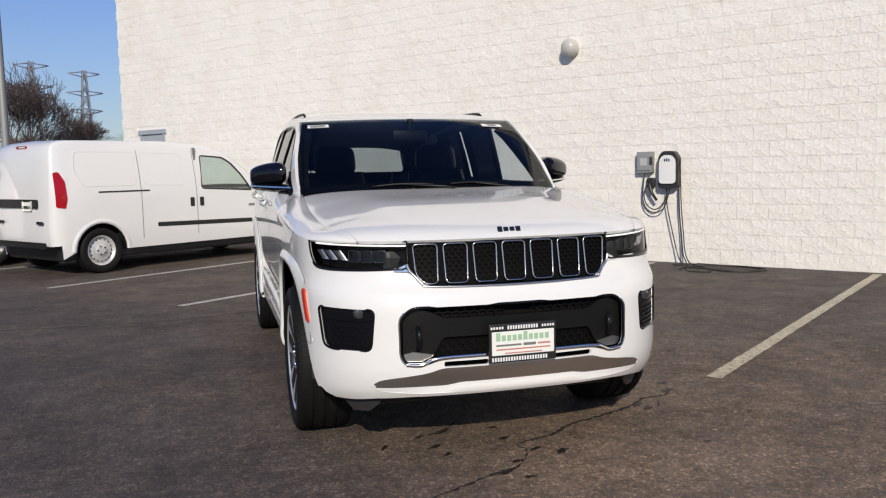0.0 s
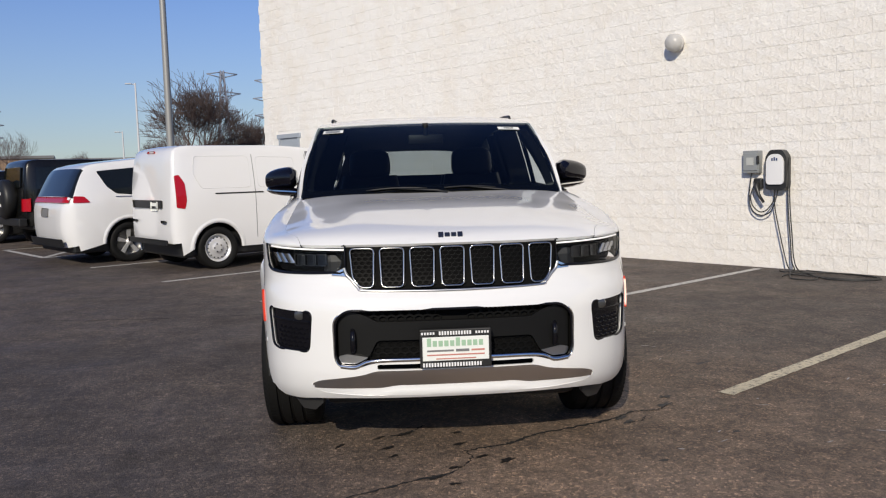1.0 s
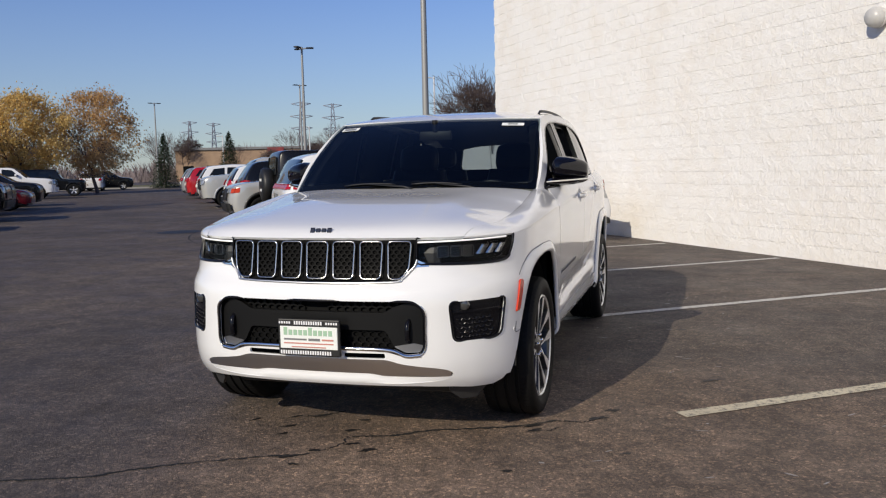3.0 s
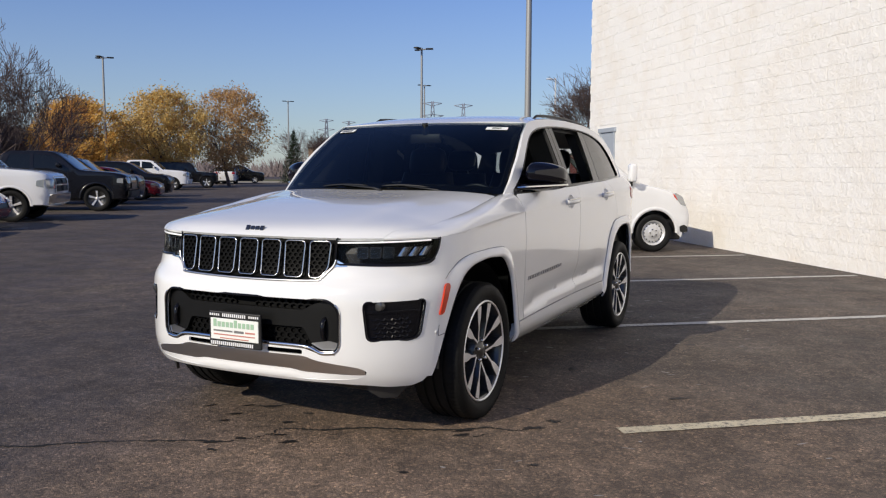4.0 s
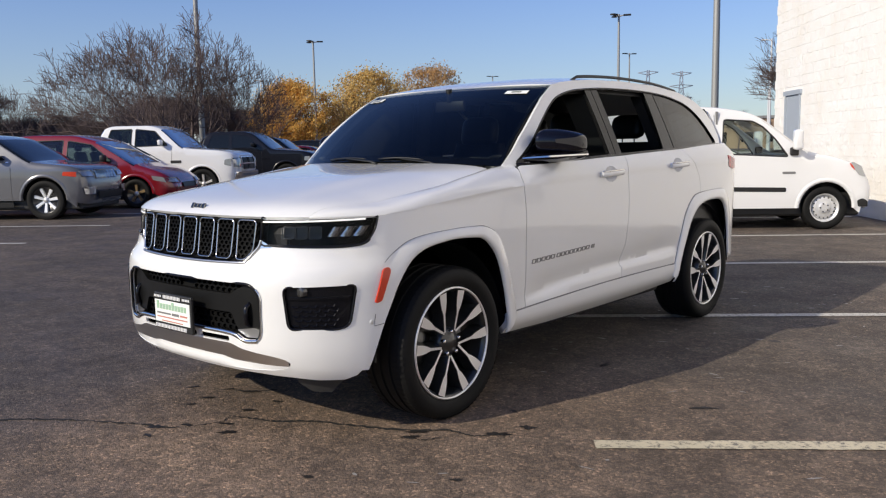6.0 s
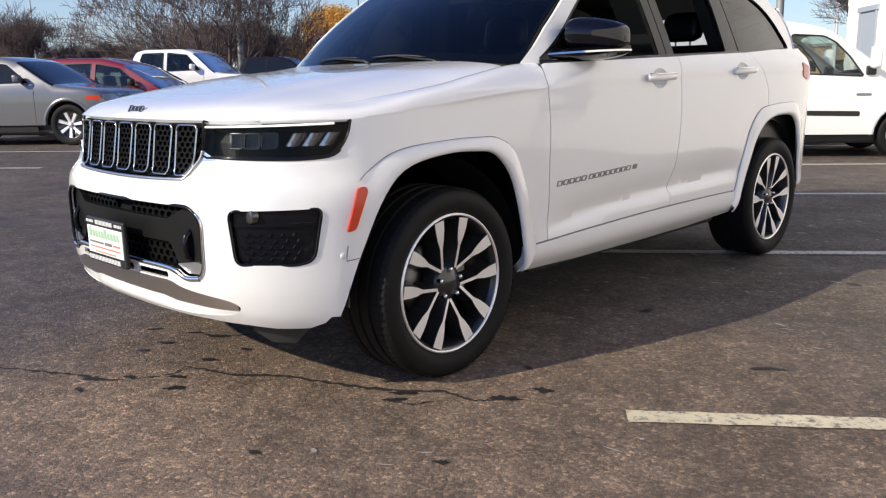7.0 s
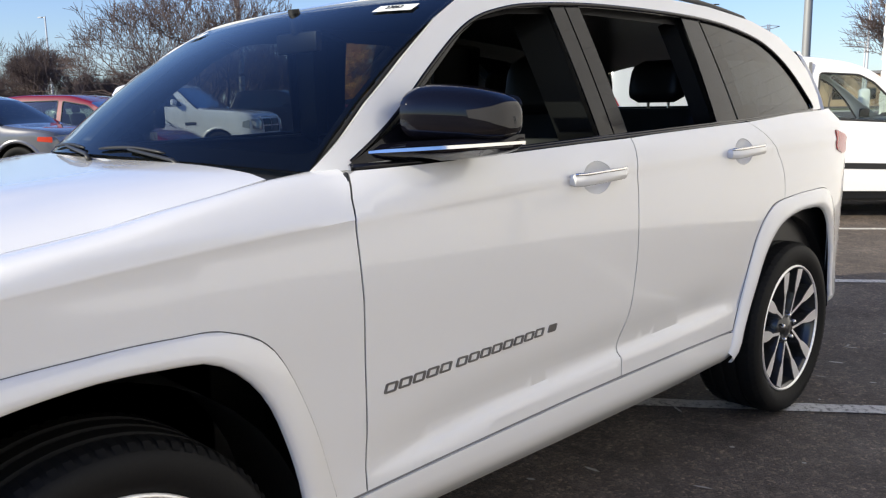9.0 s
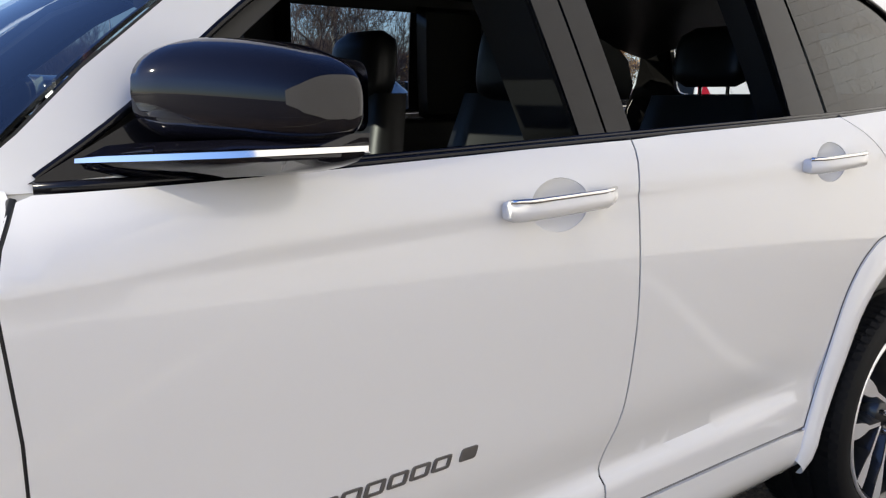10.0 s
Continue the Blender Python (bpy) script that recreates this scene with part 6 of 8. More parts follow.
# dealer plate with printed shapes
plate = thing("licence_plate", SUV.matrix_world @ pose(-0.004, -0.035, 0.572, 0, 0, 0), "white dealer plate in black frame on bumper", "plate")
bm = bmesh.new()
add_box(bm, -0.162, 0.162, -0.006, 0.012, -0.089, 0.089, 0.006)
part("plate_frame", bm, BLACK_PLASTIC, plate)
bm = bmesh.new()
add_box(bm, -0.150, 0.150, -0.009, -0.004, -0.054, 0.054, 0.002, 1)
part("plate_face", bm, PAPER, plate)
GREEN_INK = material("green ink", (0.34, 0.52, 0.36), 0.5)
RED_INK = material("red ink", (0.55, 0.22, 0.18), 0.5)
for nm, mt, bars in (("green_print", GREEN_INK, [(-0.13 + 0.026 * k, -0.13 + 0.026 * k + 0.019, 0.012, 0.05 if k in (0, 5) else 0.038) for k in range(10)]),
                     ("grey_print", PLASTIC_GREY, [(-0.13, -0.01, -0.012, -0.004), (0.0, 0.06, -0.014, -0.002)]),
                     ("red_print", RED_INK, [(-0.13, 0.13, -0.030, -0.024), (0.07, 0.13, -0.012, -0.004), (-0.09, 0.09, -0.047, -0.042)]),
                     ("frame_print", LAMP_WHITE, [(-0.075, 0.075, 0.063, 0.080), (-0.155, -0.09, 0.066, 0.077), (0.09, 0.155, 0.066, 0.077), (-0.15, 0.12, -0.081, -0.063)])):
    for x0, x1, z0, z1 in bars:
        bm = bmesh.new()
        if nm == "frame_print":
            n = max(1, round((x1 - x0) / 0.013))
            for k in range(n):
                xa = x0 + (x1 - x0) * k / n
                add_box(bm, xa, xa + (x1 - x0) / n * 0.62, -0.0082, -0.005, z0, z1)
        else:
            add_box(bm, x0, x1, -0.0105, -0.008, z0, z1)
        part(nm, bm, mt, plate)


# ---- parked vehicles ----
CAR_GLASS = material("dark car glass", (0.008, 0.010, 0.010), 0.06, 0, 0.35, 0.3)
VAN_GLASS = glass_material("van side glass", (0.78, 0.87, 0.83))
GREEN_GLASS = glass_material("green tinted glass", (0.30, 0.37, 0.345))
BRONZE = material("bronze painted alloy", (0.34, 0.24, 0.13), 0.4, 0.6)
PAINTS = {}


def paint(key, color, metal=0.0):
    if key not in PAINTS:
        PAINTS[key] = car_paint("paint " + key, color, metal, 0.25, 1.0 if max(color) > 0.1 else 0.45)
    return PAINTS[key]


def simple_wheel(parent, x, y, r, w, side, style, spokes=None):
    wheel = new("wheel")
    wheel.parent = parent
    cx = side * (abs(x) - w / 2)
    rim = r * (0.68 if style != "steel" else 0.66)
    tyre_mesh(wheel, (cx, y, r), r, rim, w, side, grooves=False)
    face = side * (abs(x) - 0.025)
    s = side
    bm = bmesh.new()
    add_lathe(bm, [(rim - 0.002, face), (rim - 0.016, face), (rim - 0.03, face - s * 0.05), (0.02, face - s * 0.06)], (0, y, r), "x", 36)
    part("rim", bm, STEEL_WHEEL if style == "steel" else (DARK_ALLOY if style != "dark" else BLACK_GLOSS), wheel, smooth=40)
    if style == "steel":
        bm = bmesh.new()
        add_lathe(bm, [(rim * 0.80, face - s * 0.045), (rim * 0.62, face - s * 0.012), (rim * 0.45, face - s * 0.03), (rim * 0.36, face - s * 0.006), (rim * 0.2, face - s * 0.004), (0.0, face - s * 0.004)], (0, y, r), "x", 36)
        part("wheel_disc", bm, STEEL_WHEEL, wheel, smooth=30)
        for k in range(16):
            a = math.tau * k / 16
            bm = bmesh.new()
            add_cyl(bm, (face - s * 0.03, y + rim * 0.72 * math.cos(a), r + rim * 0.72 * math.sin(a)), (face - s * 0.024, y + rim * 0.72 * math.cos(a), r + rim * 0.72 * math.sin(a)), 0.012, seg=8)
            part("vent_hole", bm, INK, wheel)
        for k in range(5):
            a = math.tau * k / 5
            bm = bmesh.new()
            add_cyl(bm, (face - s * 0.02, y + rim * 0.28 * math.cos(a), r + rim * 0.28 * math.sin(a)), (face + s * 0.006, y + rim * 0.28 * math.cos(a), r + rim * 0.28 * math.sin(a)), 0.011, seg=6)
            part("wheel_bolt", bm, INK, wheel)
    else:
        n = 5 if style in ("five", "dark") else 7
        for k in range(n):
            a = math.tau * k / n + 0.3
            bm = bmesh.new()
            rows = []
            for t in (0.12, 0.5, 1.0):
                rr, hw = rim * t * 0.97, (0.022 + 0.018 * t)
                q = Vector((0, math.cos(a), math.sin(a)))
                o = Vector((0, -math.sin(a), math.cos(a)))
                c = Vector((face - s * (0.012 + 0.02 * (1 - t)), y, r)) + q * rr
                rows.append([c - o * hw - Vector((s * 0.03, 0, 0)), c - o * hw * 0.8, c + o * hw * 0.8, c + o * hw - Vector((s * 0.03, 0, 0))])
            add_loft(bm, rows)
            part("spoke", bm, spokes or (MACHINED if style != "dark" else SATIN), wheel)
        bm = bmesh.new()
        add_lathe(bm, [(0.0, face - s * 0.004), (0.05, face - s * 0.008), (0.06, face - s * 0.05)], (0, y, r), "x", 16)
        part("hub", bm, STEEL_WHEEL, wheel, smooth=40)
    return wheel


def vehicle(name, m, label, top, width, wheels, r, paint_mat, glass=(), windows=(), base=0.24, belt=1.05, tumble=0.28, style="five", category="car", cladding=None, lamps=(), group="parked vehicles", arch=0.07, taper=0.12, pane_mat=None, mirrors=True, spokes=None):
    """A parked vehicle from its outline: top runs from the nose's foot over the roof to the tail's foot, as (y, z)."""
    car = thing(name, m, label, category, group)
    hw = width / 2
    length = max(p[0] for p in top)

    def X(y, z):
        x = hw - 0.012 * abs(z - 0.75) - (0.10 * max(0, 0.42 - z))
        x -= tumble * max(0, z - belt) + 0.10 * max(0, z - belt) ** 2
        e = min(y, length - y)
        x -= taper * max(0, (0.55 - e) / 0.55) ** 2.4
        return x
    prof = [Vector(p) for p in top]
    fine, marks = [], []
    for i, p in enumerate(prof):
        marks.append(len(fine))
        if i + 1 < len(prof):
            k = max(1, math.ceil((prof[i + 1] - p).length / 0.12))
            fine += [p.lerp(prof[i + 1], j / k) for j in range(k)]
    fine.append(prof[-1])
    # soften the corners of the outline
    sm = fine[:]
    for _ in range(2):
        sm = [sm[0]] + [sm[i] * 0.6 + (sm[i - 1] + sm[i + 1]) * 0.2 for i in range(1, len(sm) - 1)] + [sm[-1]]
    nor = []
    for i in range(len(sm)):
        d = sm[min(i + 1, len(sm) - 1)] - sm[max(i - 1, 0)]
        nor.append(Vector((d.y, -d.x)).normalized())
    face = [abs(n.x) if (p.y < belt + 0.05) else 0.0 for n, p in zip(nor, sm)]
    for _ in range(3):
        face = [face[0]] + [(face[i - 1] + face[i] + face[i + 1]) / 3 for i in range(1, len(face) - 1)] + [face[-1]]
    depth = [0.05 + (0.11 if taper > 0.1 else 0.05) * f for f in face]
    inset = [sm[i] + nor[i] * depth[i] for i in range(len(sm))]
    bottom = []
    for yc in sorted(wheels, reverse=True):
        for k in range(13):
            a = math.pi * k / 12
            bottom.append((yc + (r + arch) * math.cos(a), max(base, r + (r + arch) * math.sin(a))))
    outline = [(p.x, p.y) for p in inset] + [(inset[-1].x - 0.02, base)] + bottom + [(inset[0].x + 0.02, base)]
    bm = bmesh.new()
    for sg in (1, -1):
        sheet(outline, lambda y, z: Vector((sg * X(y, z), y, z)), [rounded(w, 0.04, 3) for w in windows], 0.13, 0.03, bm, sg)
    def ring(i):
        c = 0.05 + (0.16 if taper > 0.1 else 0.07) * face[i]
        fr = [(1 - c * (1 - math.cos(q)), depth[i] * (1 - math.sin(q))) for q in (radians(a) for a in (0, 20, 42, 65, 90))] + [(0.55, -0.010), (0.0, -0.018)]
        fr = fr + [(-a, b) for a, b in fr[-2::-1]]
        return [(lambda c: Vector((a * X(c.x, c.y), c.x, c.y)))(sm[i] + nor[i] * b) for a, b in fr]
    cuts = [(marks[a], marks[b]) for a, b in glass]
    edges = sorted({0, len(sm) - 1, *[c for cc in cuts for c in cc]})
    gl = []
    for a, b in zip(edges, edges[1:]):
        rows = [ring(k) for k in range(a, b + 1)]
        if (a, b) in cuts:
            gl.append(rows)
        else:
            add_loft(bm, rows)
    bmesh.ops.remove_doubles(bm, verts=bm.verts, dist=0.004)
    bmesh.ops.recalc_face_normals(bm, faces=bm.faces)
    part("body", bm, paint_mat, car, smooth=40)
    for rows in gl:
        bm = bmesh.new()
        add_loft(bm, [r_[1:-1] for r_ in rows])
        part("screen", bm, pane_mat or CAR_GLASS, car, smooth=40)
        bm = bmesh.new()
        add_loft(bm, [r_[:2] for r_ in rows])
        part("screen_pillar", bm, paint_mat, car, smooth=40)
        bm = bmesh.new()
        add_loft(bm, [r_[-2:] for r_ in rows])
        part("screen_pillar", bm, paint_mat, car, smooth=40)
    for wnd in windows:
        for sg in (1, -1):
            bm = sheet(rounded(wnd, 0.04, 3), lambda y, z: Vector((sg * (X(y, z) - 0.012), y, z)), (), 0.2, 0)
            part("window", bm, pane_mat or CAR_GLASS, car)
    if pane_mat:
        ya, yb = min(p[0] for p in windows[0]), max(p[0] for p in windows[-1])
        bm = bmesh.new()
        add_box(bm, -hw + 0.10, hw - 0.10, ya - 0.35, yb, base + 0.28, belt - 0.14, 0.03)
        part("cabin_floor", bm, LEATHER, car)
        bm = bmesh.new()
        add_box(bm, -hw + 0.16, hw - 0.16, ya - 0.50, ya + 0.05, belt - 0.16, belt + 0.02, 0.05)
        part("dashboard", bm, LEATHER, car)
        for yr in ([ya + 0.80] if len(windows) == 1 else [ya + 0.95, ya + 1.85]):
            for xs in (-0.40, 0.40):
                bm = bmesh.new()
                add_box(bm, xs - 0.23, xs + 0.23, -0.07, 0.07, 0, 0.50, 0.06, 2, Matrix.Translation((0, yr, belt - 0.20)) @ Euler((radians(-12), 0, 0)).to_matrix().to_4x4())
                add_box(bm, xs - 0.12, xs + 0.12, yr + 0.08, yr + 0.17, belt + 0.30, belt + 0.46, 0.04, 2)
                part("seat", bm, LEATHER, car, smooth=50)
        if len(windows) == 1:
            bm = bmesh.new()
            add_box(bm, -hw + 0.08, hw - 0.08, yb + 0.05, yb + 0.08, base + 0.2, max(p[1] for p in top) - 0.10)
            part("bulkhead", bm, PLASTIC_GREY, car)
        for wnd in windows:
            for sg in (1, -1):
                part("window_seal", ring_tube(rounded(wnd, 0.04, 3), lambda y, z: Vector((sg * (X(y, z) - 0.004), y, z)), 0.012), INK, car, smooth=60)
    bm = bmesh.new()
    add_box(bm, -hw + 0.12, hw - 0.12, min(p[0] for p in top) + 0.15, length - 0.15, base - 0.04, base + 0.30, 0.03)
    part("underbody", bm, BLACK_PLASTIC, car)
    for yc in wheels:
        for sg in (1, -1):
            bm = bmesh.new()
            add_loft(bm, [[Vector((sg * x, yc + (r + arch) * math.cos(a), r + (r + arch) * math.sin(a))) for a in (math.pi * k / 12 for k in range(13))] for x in (hw - 0.32, hw - 0.06)])
            add_loft(bm, [[Vector((sg * (hw - 0.31), yc + q * (r + arch), r + z)) for z in (-0.1, r + arch)] for q in (-1, 1)])
            part("wheel_housing", bm, BLACK_PLASTIC, car)
            simple_wheel(car, sg * (hw - 0.02), yc, r, 0.24, sg, style, spokes)

    def nose_at(z, rear):
        pts = [p for p in sm]
        half_ = pts[:len(pts) // 3] if not rear else pts[-(len(pts) // 3):]
        half_ = sorted(half_, key=lambda p: p.y)
        return float(np.interp(z, [p.y for p in half_], [p.x for p in half_]))
    if cladding:
        z1 = cladding
        for sg in (1, -1):
            mid_ = [(wheels[0] + r + arch, base), (wheels[0] + r + arch - 0.03, z1), (wheels[1] - r - arch + 0.03, z1), (wheels[1] - r - arch, base)]
            part("cladding", sheet(mid_, lambda y, z: Vector((sg * (X(y, z) + 0.012), y, z)), (), 0.2, 0.02, None, sg), BLACK_PLASTIC, car)
            for yc in wheels:
                bm = bmesh.new()
                add_loft(bm, [[Vector((sg * (X(yc + q * math.cos(a), r + q * math.sin(a)) + d), yc + q * math.cos(a), r + q * math.sin(a))) for a in (math.pi * k / 14 for k in range(15))] for q, d in ((r + arch - 0.01, -0.02), (r + arch - 0.01, 0.02), (r + arch + 0.06, 0.016), (r + arch + 0.065, -0.01))])
                part("arch_trim", bm, BLACK_PLASTIC, car, smooth=40)
    # door lines, handles, mirrors and raised wheel arch lips
    doors = windows[:2] if len(windows) > 1 else []
    for sg in (1, -1):
        for yc in wheels:
            if not cladding:
                bm = bmesh.new()
                add_loft(bm, [[Vector((sg * (X(yc + q * math.cos(a), r + q * math.sin(a)) + d), yc + q * math.cos(a), r + q * math.sin(a))) for a in (math.pi * k / 14 for k in range(15))] for q, d in ((r + arch - 0.01, -0.02), (r + arch - 0.008, 0.012), (r + arch + 0.03, 0.014), (r + arch + 0.06, -0.004))])
                part("arch_lip", bm, paint_mat, car, smooth=50)
        for wn in doors:
            lo = min(p[1] for p in wn)
            back = max(p[0] for p in wn if p[1] < lo + 0.06)
            cuts_ = [back + 0.05] + ([min(p[0] for p in wn) - 0.10] if wn is doors[0] else [])
            for y in cuts_:
                if all(abs(y - yc) > r + arch for yc in wheels):
                    z0 = base + 0.10
                else:
                    yc = min(wheels, key=lambda w_: abs(w_ - y))
                    z0 = r + math.sqrt(max(0, (r + arch + 0.06) ** 2 - (y - yc) ** 2))
                bm = bmesh.new()
                add_tube(bm, [Vector((sg * (X(y, z) - 0.001), y, z)) for z in np.linspace(z0, lo - 0.03, 7)], 0.0045, 5)
                part("door_gap", bm, INK, car)
            bm = bmesh.new()
            yh, zh = back - 0.14, lo - 0.13
            add_box(bm, -0.012, 0.018, -0.10, 0.10, -0.016, 0.016, 0.006, 1, Matrix.Translation((sg * (X(yh, zh) + 0.012), yh, zh)))
            part("door_handle", bm, paint_mat, car)
        if mirrors and doors:
            w0 = min(doors[0], key=lambda p: p[0])
            bm = bmesh.new()
            xm = X(w0[0], w0[1]) + 0.11
            add_box(bm, -0.09, 0.09, -0.05, 0.06, -0.02, 0.13, 0.035, 3, Matrix.Translation((sg * xm, w0[0] + 0.16, w0[1] + 0.03)))
            add_box(bm, -0.08, 0.03, -0.03, 0.03, -0.02, 0.02, 0.01, 1, Matrix.Translation((sg * (xm - 0.08), w0[0] + 0.16, w0[1] + 0.02)))
            part("mirror", bm, BLACK_PLASTIC if mirrors == "black" else paint_mat, car, smooth=50)
    for where, nm, poly, mat in lamps:
        if where == "side":
            for sg in (1, -1):
                part(nm, sheet(rounded(poly, 0.02, 3), lambda y, z: Vector((sg * (X(y, z) + 0.006), y, z)), (), 0.08, 0.02, None, sg), mat, car)
        else:
            rear = where == "rear"
            for sg in (1, -1):
                def fm(x, z):
                    y = nose_at(z, rear)
                    c, e = (0.21, 0.16) if taper > 0.1 else (0.12, 0.10)
                    q = min(0.985, max(0, (abs(x) / X(length - 0.15 if rear else 0.15, z) - (1 - c)) / c))
                    bend = e * (1 - math.sqrt(1 - q * q)) - (0.055 if "bumper" in nm else 0.008 if nm in ("grille_opening", "fog_surround") else 0.0)
                    return Vector((sg * x, y + (0.022 - bend if rear else bend - 0.022), z))
                part(nm, sheet(rounded(poly, 0.02, 3), fm, (), 0.06, 0.02, None, -sg if not rear else sg), mat, car)
                if min(p[0] for p in poly) < 0:
                    break
    return car


BLK = BLACK_PLASTIC
WHITE = paint("white", (0.78, 0.78, 0.78))
SILVER = paint("silver", (0.30, 0.30, 0.31), 0.3)
RED = paint("red", (0.20, 0.006, 0.012))
DARKGREY = paint("dark grey", (0.008, 0.008, 0.010), 0.0)
BLACKP = paint("black", grey(0.006))
PALE = paint("pale grey", (0.52, 0.52, 0.50), 0.3)
NAVY = paint("dark blue", (0.012, 0.018, 0.04), 0.2)
BRIGHTRED = paint("bright red", (0.42, 0.01, 0.015))
HEAD = material("headlamp glass", (0.40, 0.41, 0.41), 0.15, 0.5, 1.0)
PLATE_W = PAPER

SUV_TOP = [(0.06, 0.30), (0.0, 0.52), (0.02, 0.82), (0.10, 1.00), (0.35, 1.07), (1.12, 1.15), (1.90, 1.62), (2.25, 1.70), (3.2, 1.73), (4.2, 1.66), (4.38, 1.58), (4.66, 1.14), (4.74, 1.0), (4.78, 0.70), (4.72, 0.34)]
SUV_WIN = [[(1.62, 1.20), (2.12, 1.56), (2.62, 1.61), (2.62, 1.18)], [(2.72, 1.18), (2.72, 1.61), (3.45, 1.60), (3.50, 1.18)], [(3.60, 1.18), (3.56, 1.59), (4.05, 1.54), (4.30, 1.20)]]
PICK_TOP = [(0.06, 0.38), (0.0, 0.60), (0.0, 1.00), (0.08, 1.16), (0.40, 1.24), (1.50, 1.32), (2.12, 1.84), (2.45, 1.93), (3.55, 1.93), (3.78, 1.86), (3.95, 1.42), (4.05, 1.38), (5.70, 1.38), (5.80, 1.30), (5.80, 0.60), (5.70, 0.45)]
PICK_WIN = [[(1.92, 1.40), (2.30, 1.78), (2.85, 1.84), (2.85, 1.38)], [(2.95, 1.38), (2.95, 1.84), (3.55, 1.83), (3.72, 1.40)]]
MINI_TOP = [(0.06, 0.28), (0.0, 0.48), (0.05, 0.78), (0.22, 0.94), (0.95, 1.08), (1.95, 1.60), (2.5, 1.74), (3.6, 1.76), (4.6, 1.66), (4.78, 1.60), (5.02, 1.12), (5.12, 0.98), (5.14, 0.60), (5.08, 0.30)]
MINI_WIN = [[(1.50, 1.10), (2.05, 1.50), (2.65, 1.60), (2.65, 1.08)], [(2.76, 1.08), (2.76, 1.61), (3.70, 1.60), (3.70, 1.10)], [(3.80, 1.11), (3.80, 1.60), (4.55, 1.54), (4.42, 1.28), (4.28, 1.16)]]
SEDAN_TOP = [(0.05, 0.28), (0.0, 0.48), (0.05, 0.70), (0.30, 0.82), (1.15, 0.94), (1.95, 1.38), (2.5, 1.45), (3.1, 1.42), (3.85, 1.05), (4.6, 0.98), (4.72, 0.85), (4.74, 0.5), (4.68, 0.30)]
SEDAN_WIN = [[(1.60, 0.98), (2.10, 1.32), (2.60, 1.38), (2.60, 0.97)], [(2.70, 0.97), (2.70, 1.38), (3.15, 1.34), (3.55, 1.02)]]
FRONT_LAMP = ("front", "headlamp", [(0.50, 0.82), (0.86, 0.84), (0.88, 0.96), (0.52, 0.95)], HEAD)
GRILLE_F = ("front", "grille", [(-0.45, 0.62), (0.45, 0.62), (0.48, 0.92), (-0.48, 0.92)], BLK)
TAIL_R = ("rear", "tail_lamp", [(0.60, 0.92), (0.86, 0.92), (0.88, 1.12), (0.66, 1.10)], RED_LENS)
REAR_PLATE = ("rear", "licence_plate", [(-0.16, 0.72), (0.16, 0.72), (0.16, 0.86), (-0.16, 0.86)], PLATE_W)


def nose_in(u, v, turn=0):
    """Parked with its nose to the wall, the nose at u."""
    return lot(u, v, 0, 90 + turn)


def nose_out(u, v, turn=0):
    """Parked with its nose to the aisle, the nose at u, its tail to the wall."""
    return lot(u, v, 0, -90 + turn)


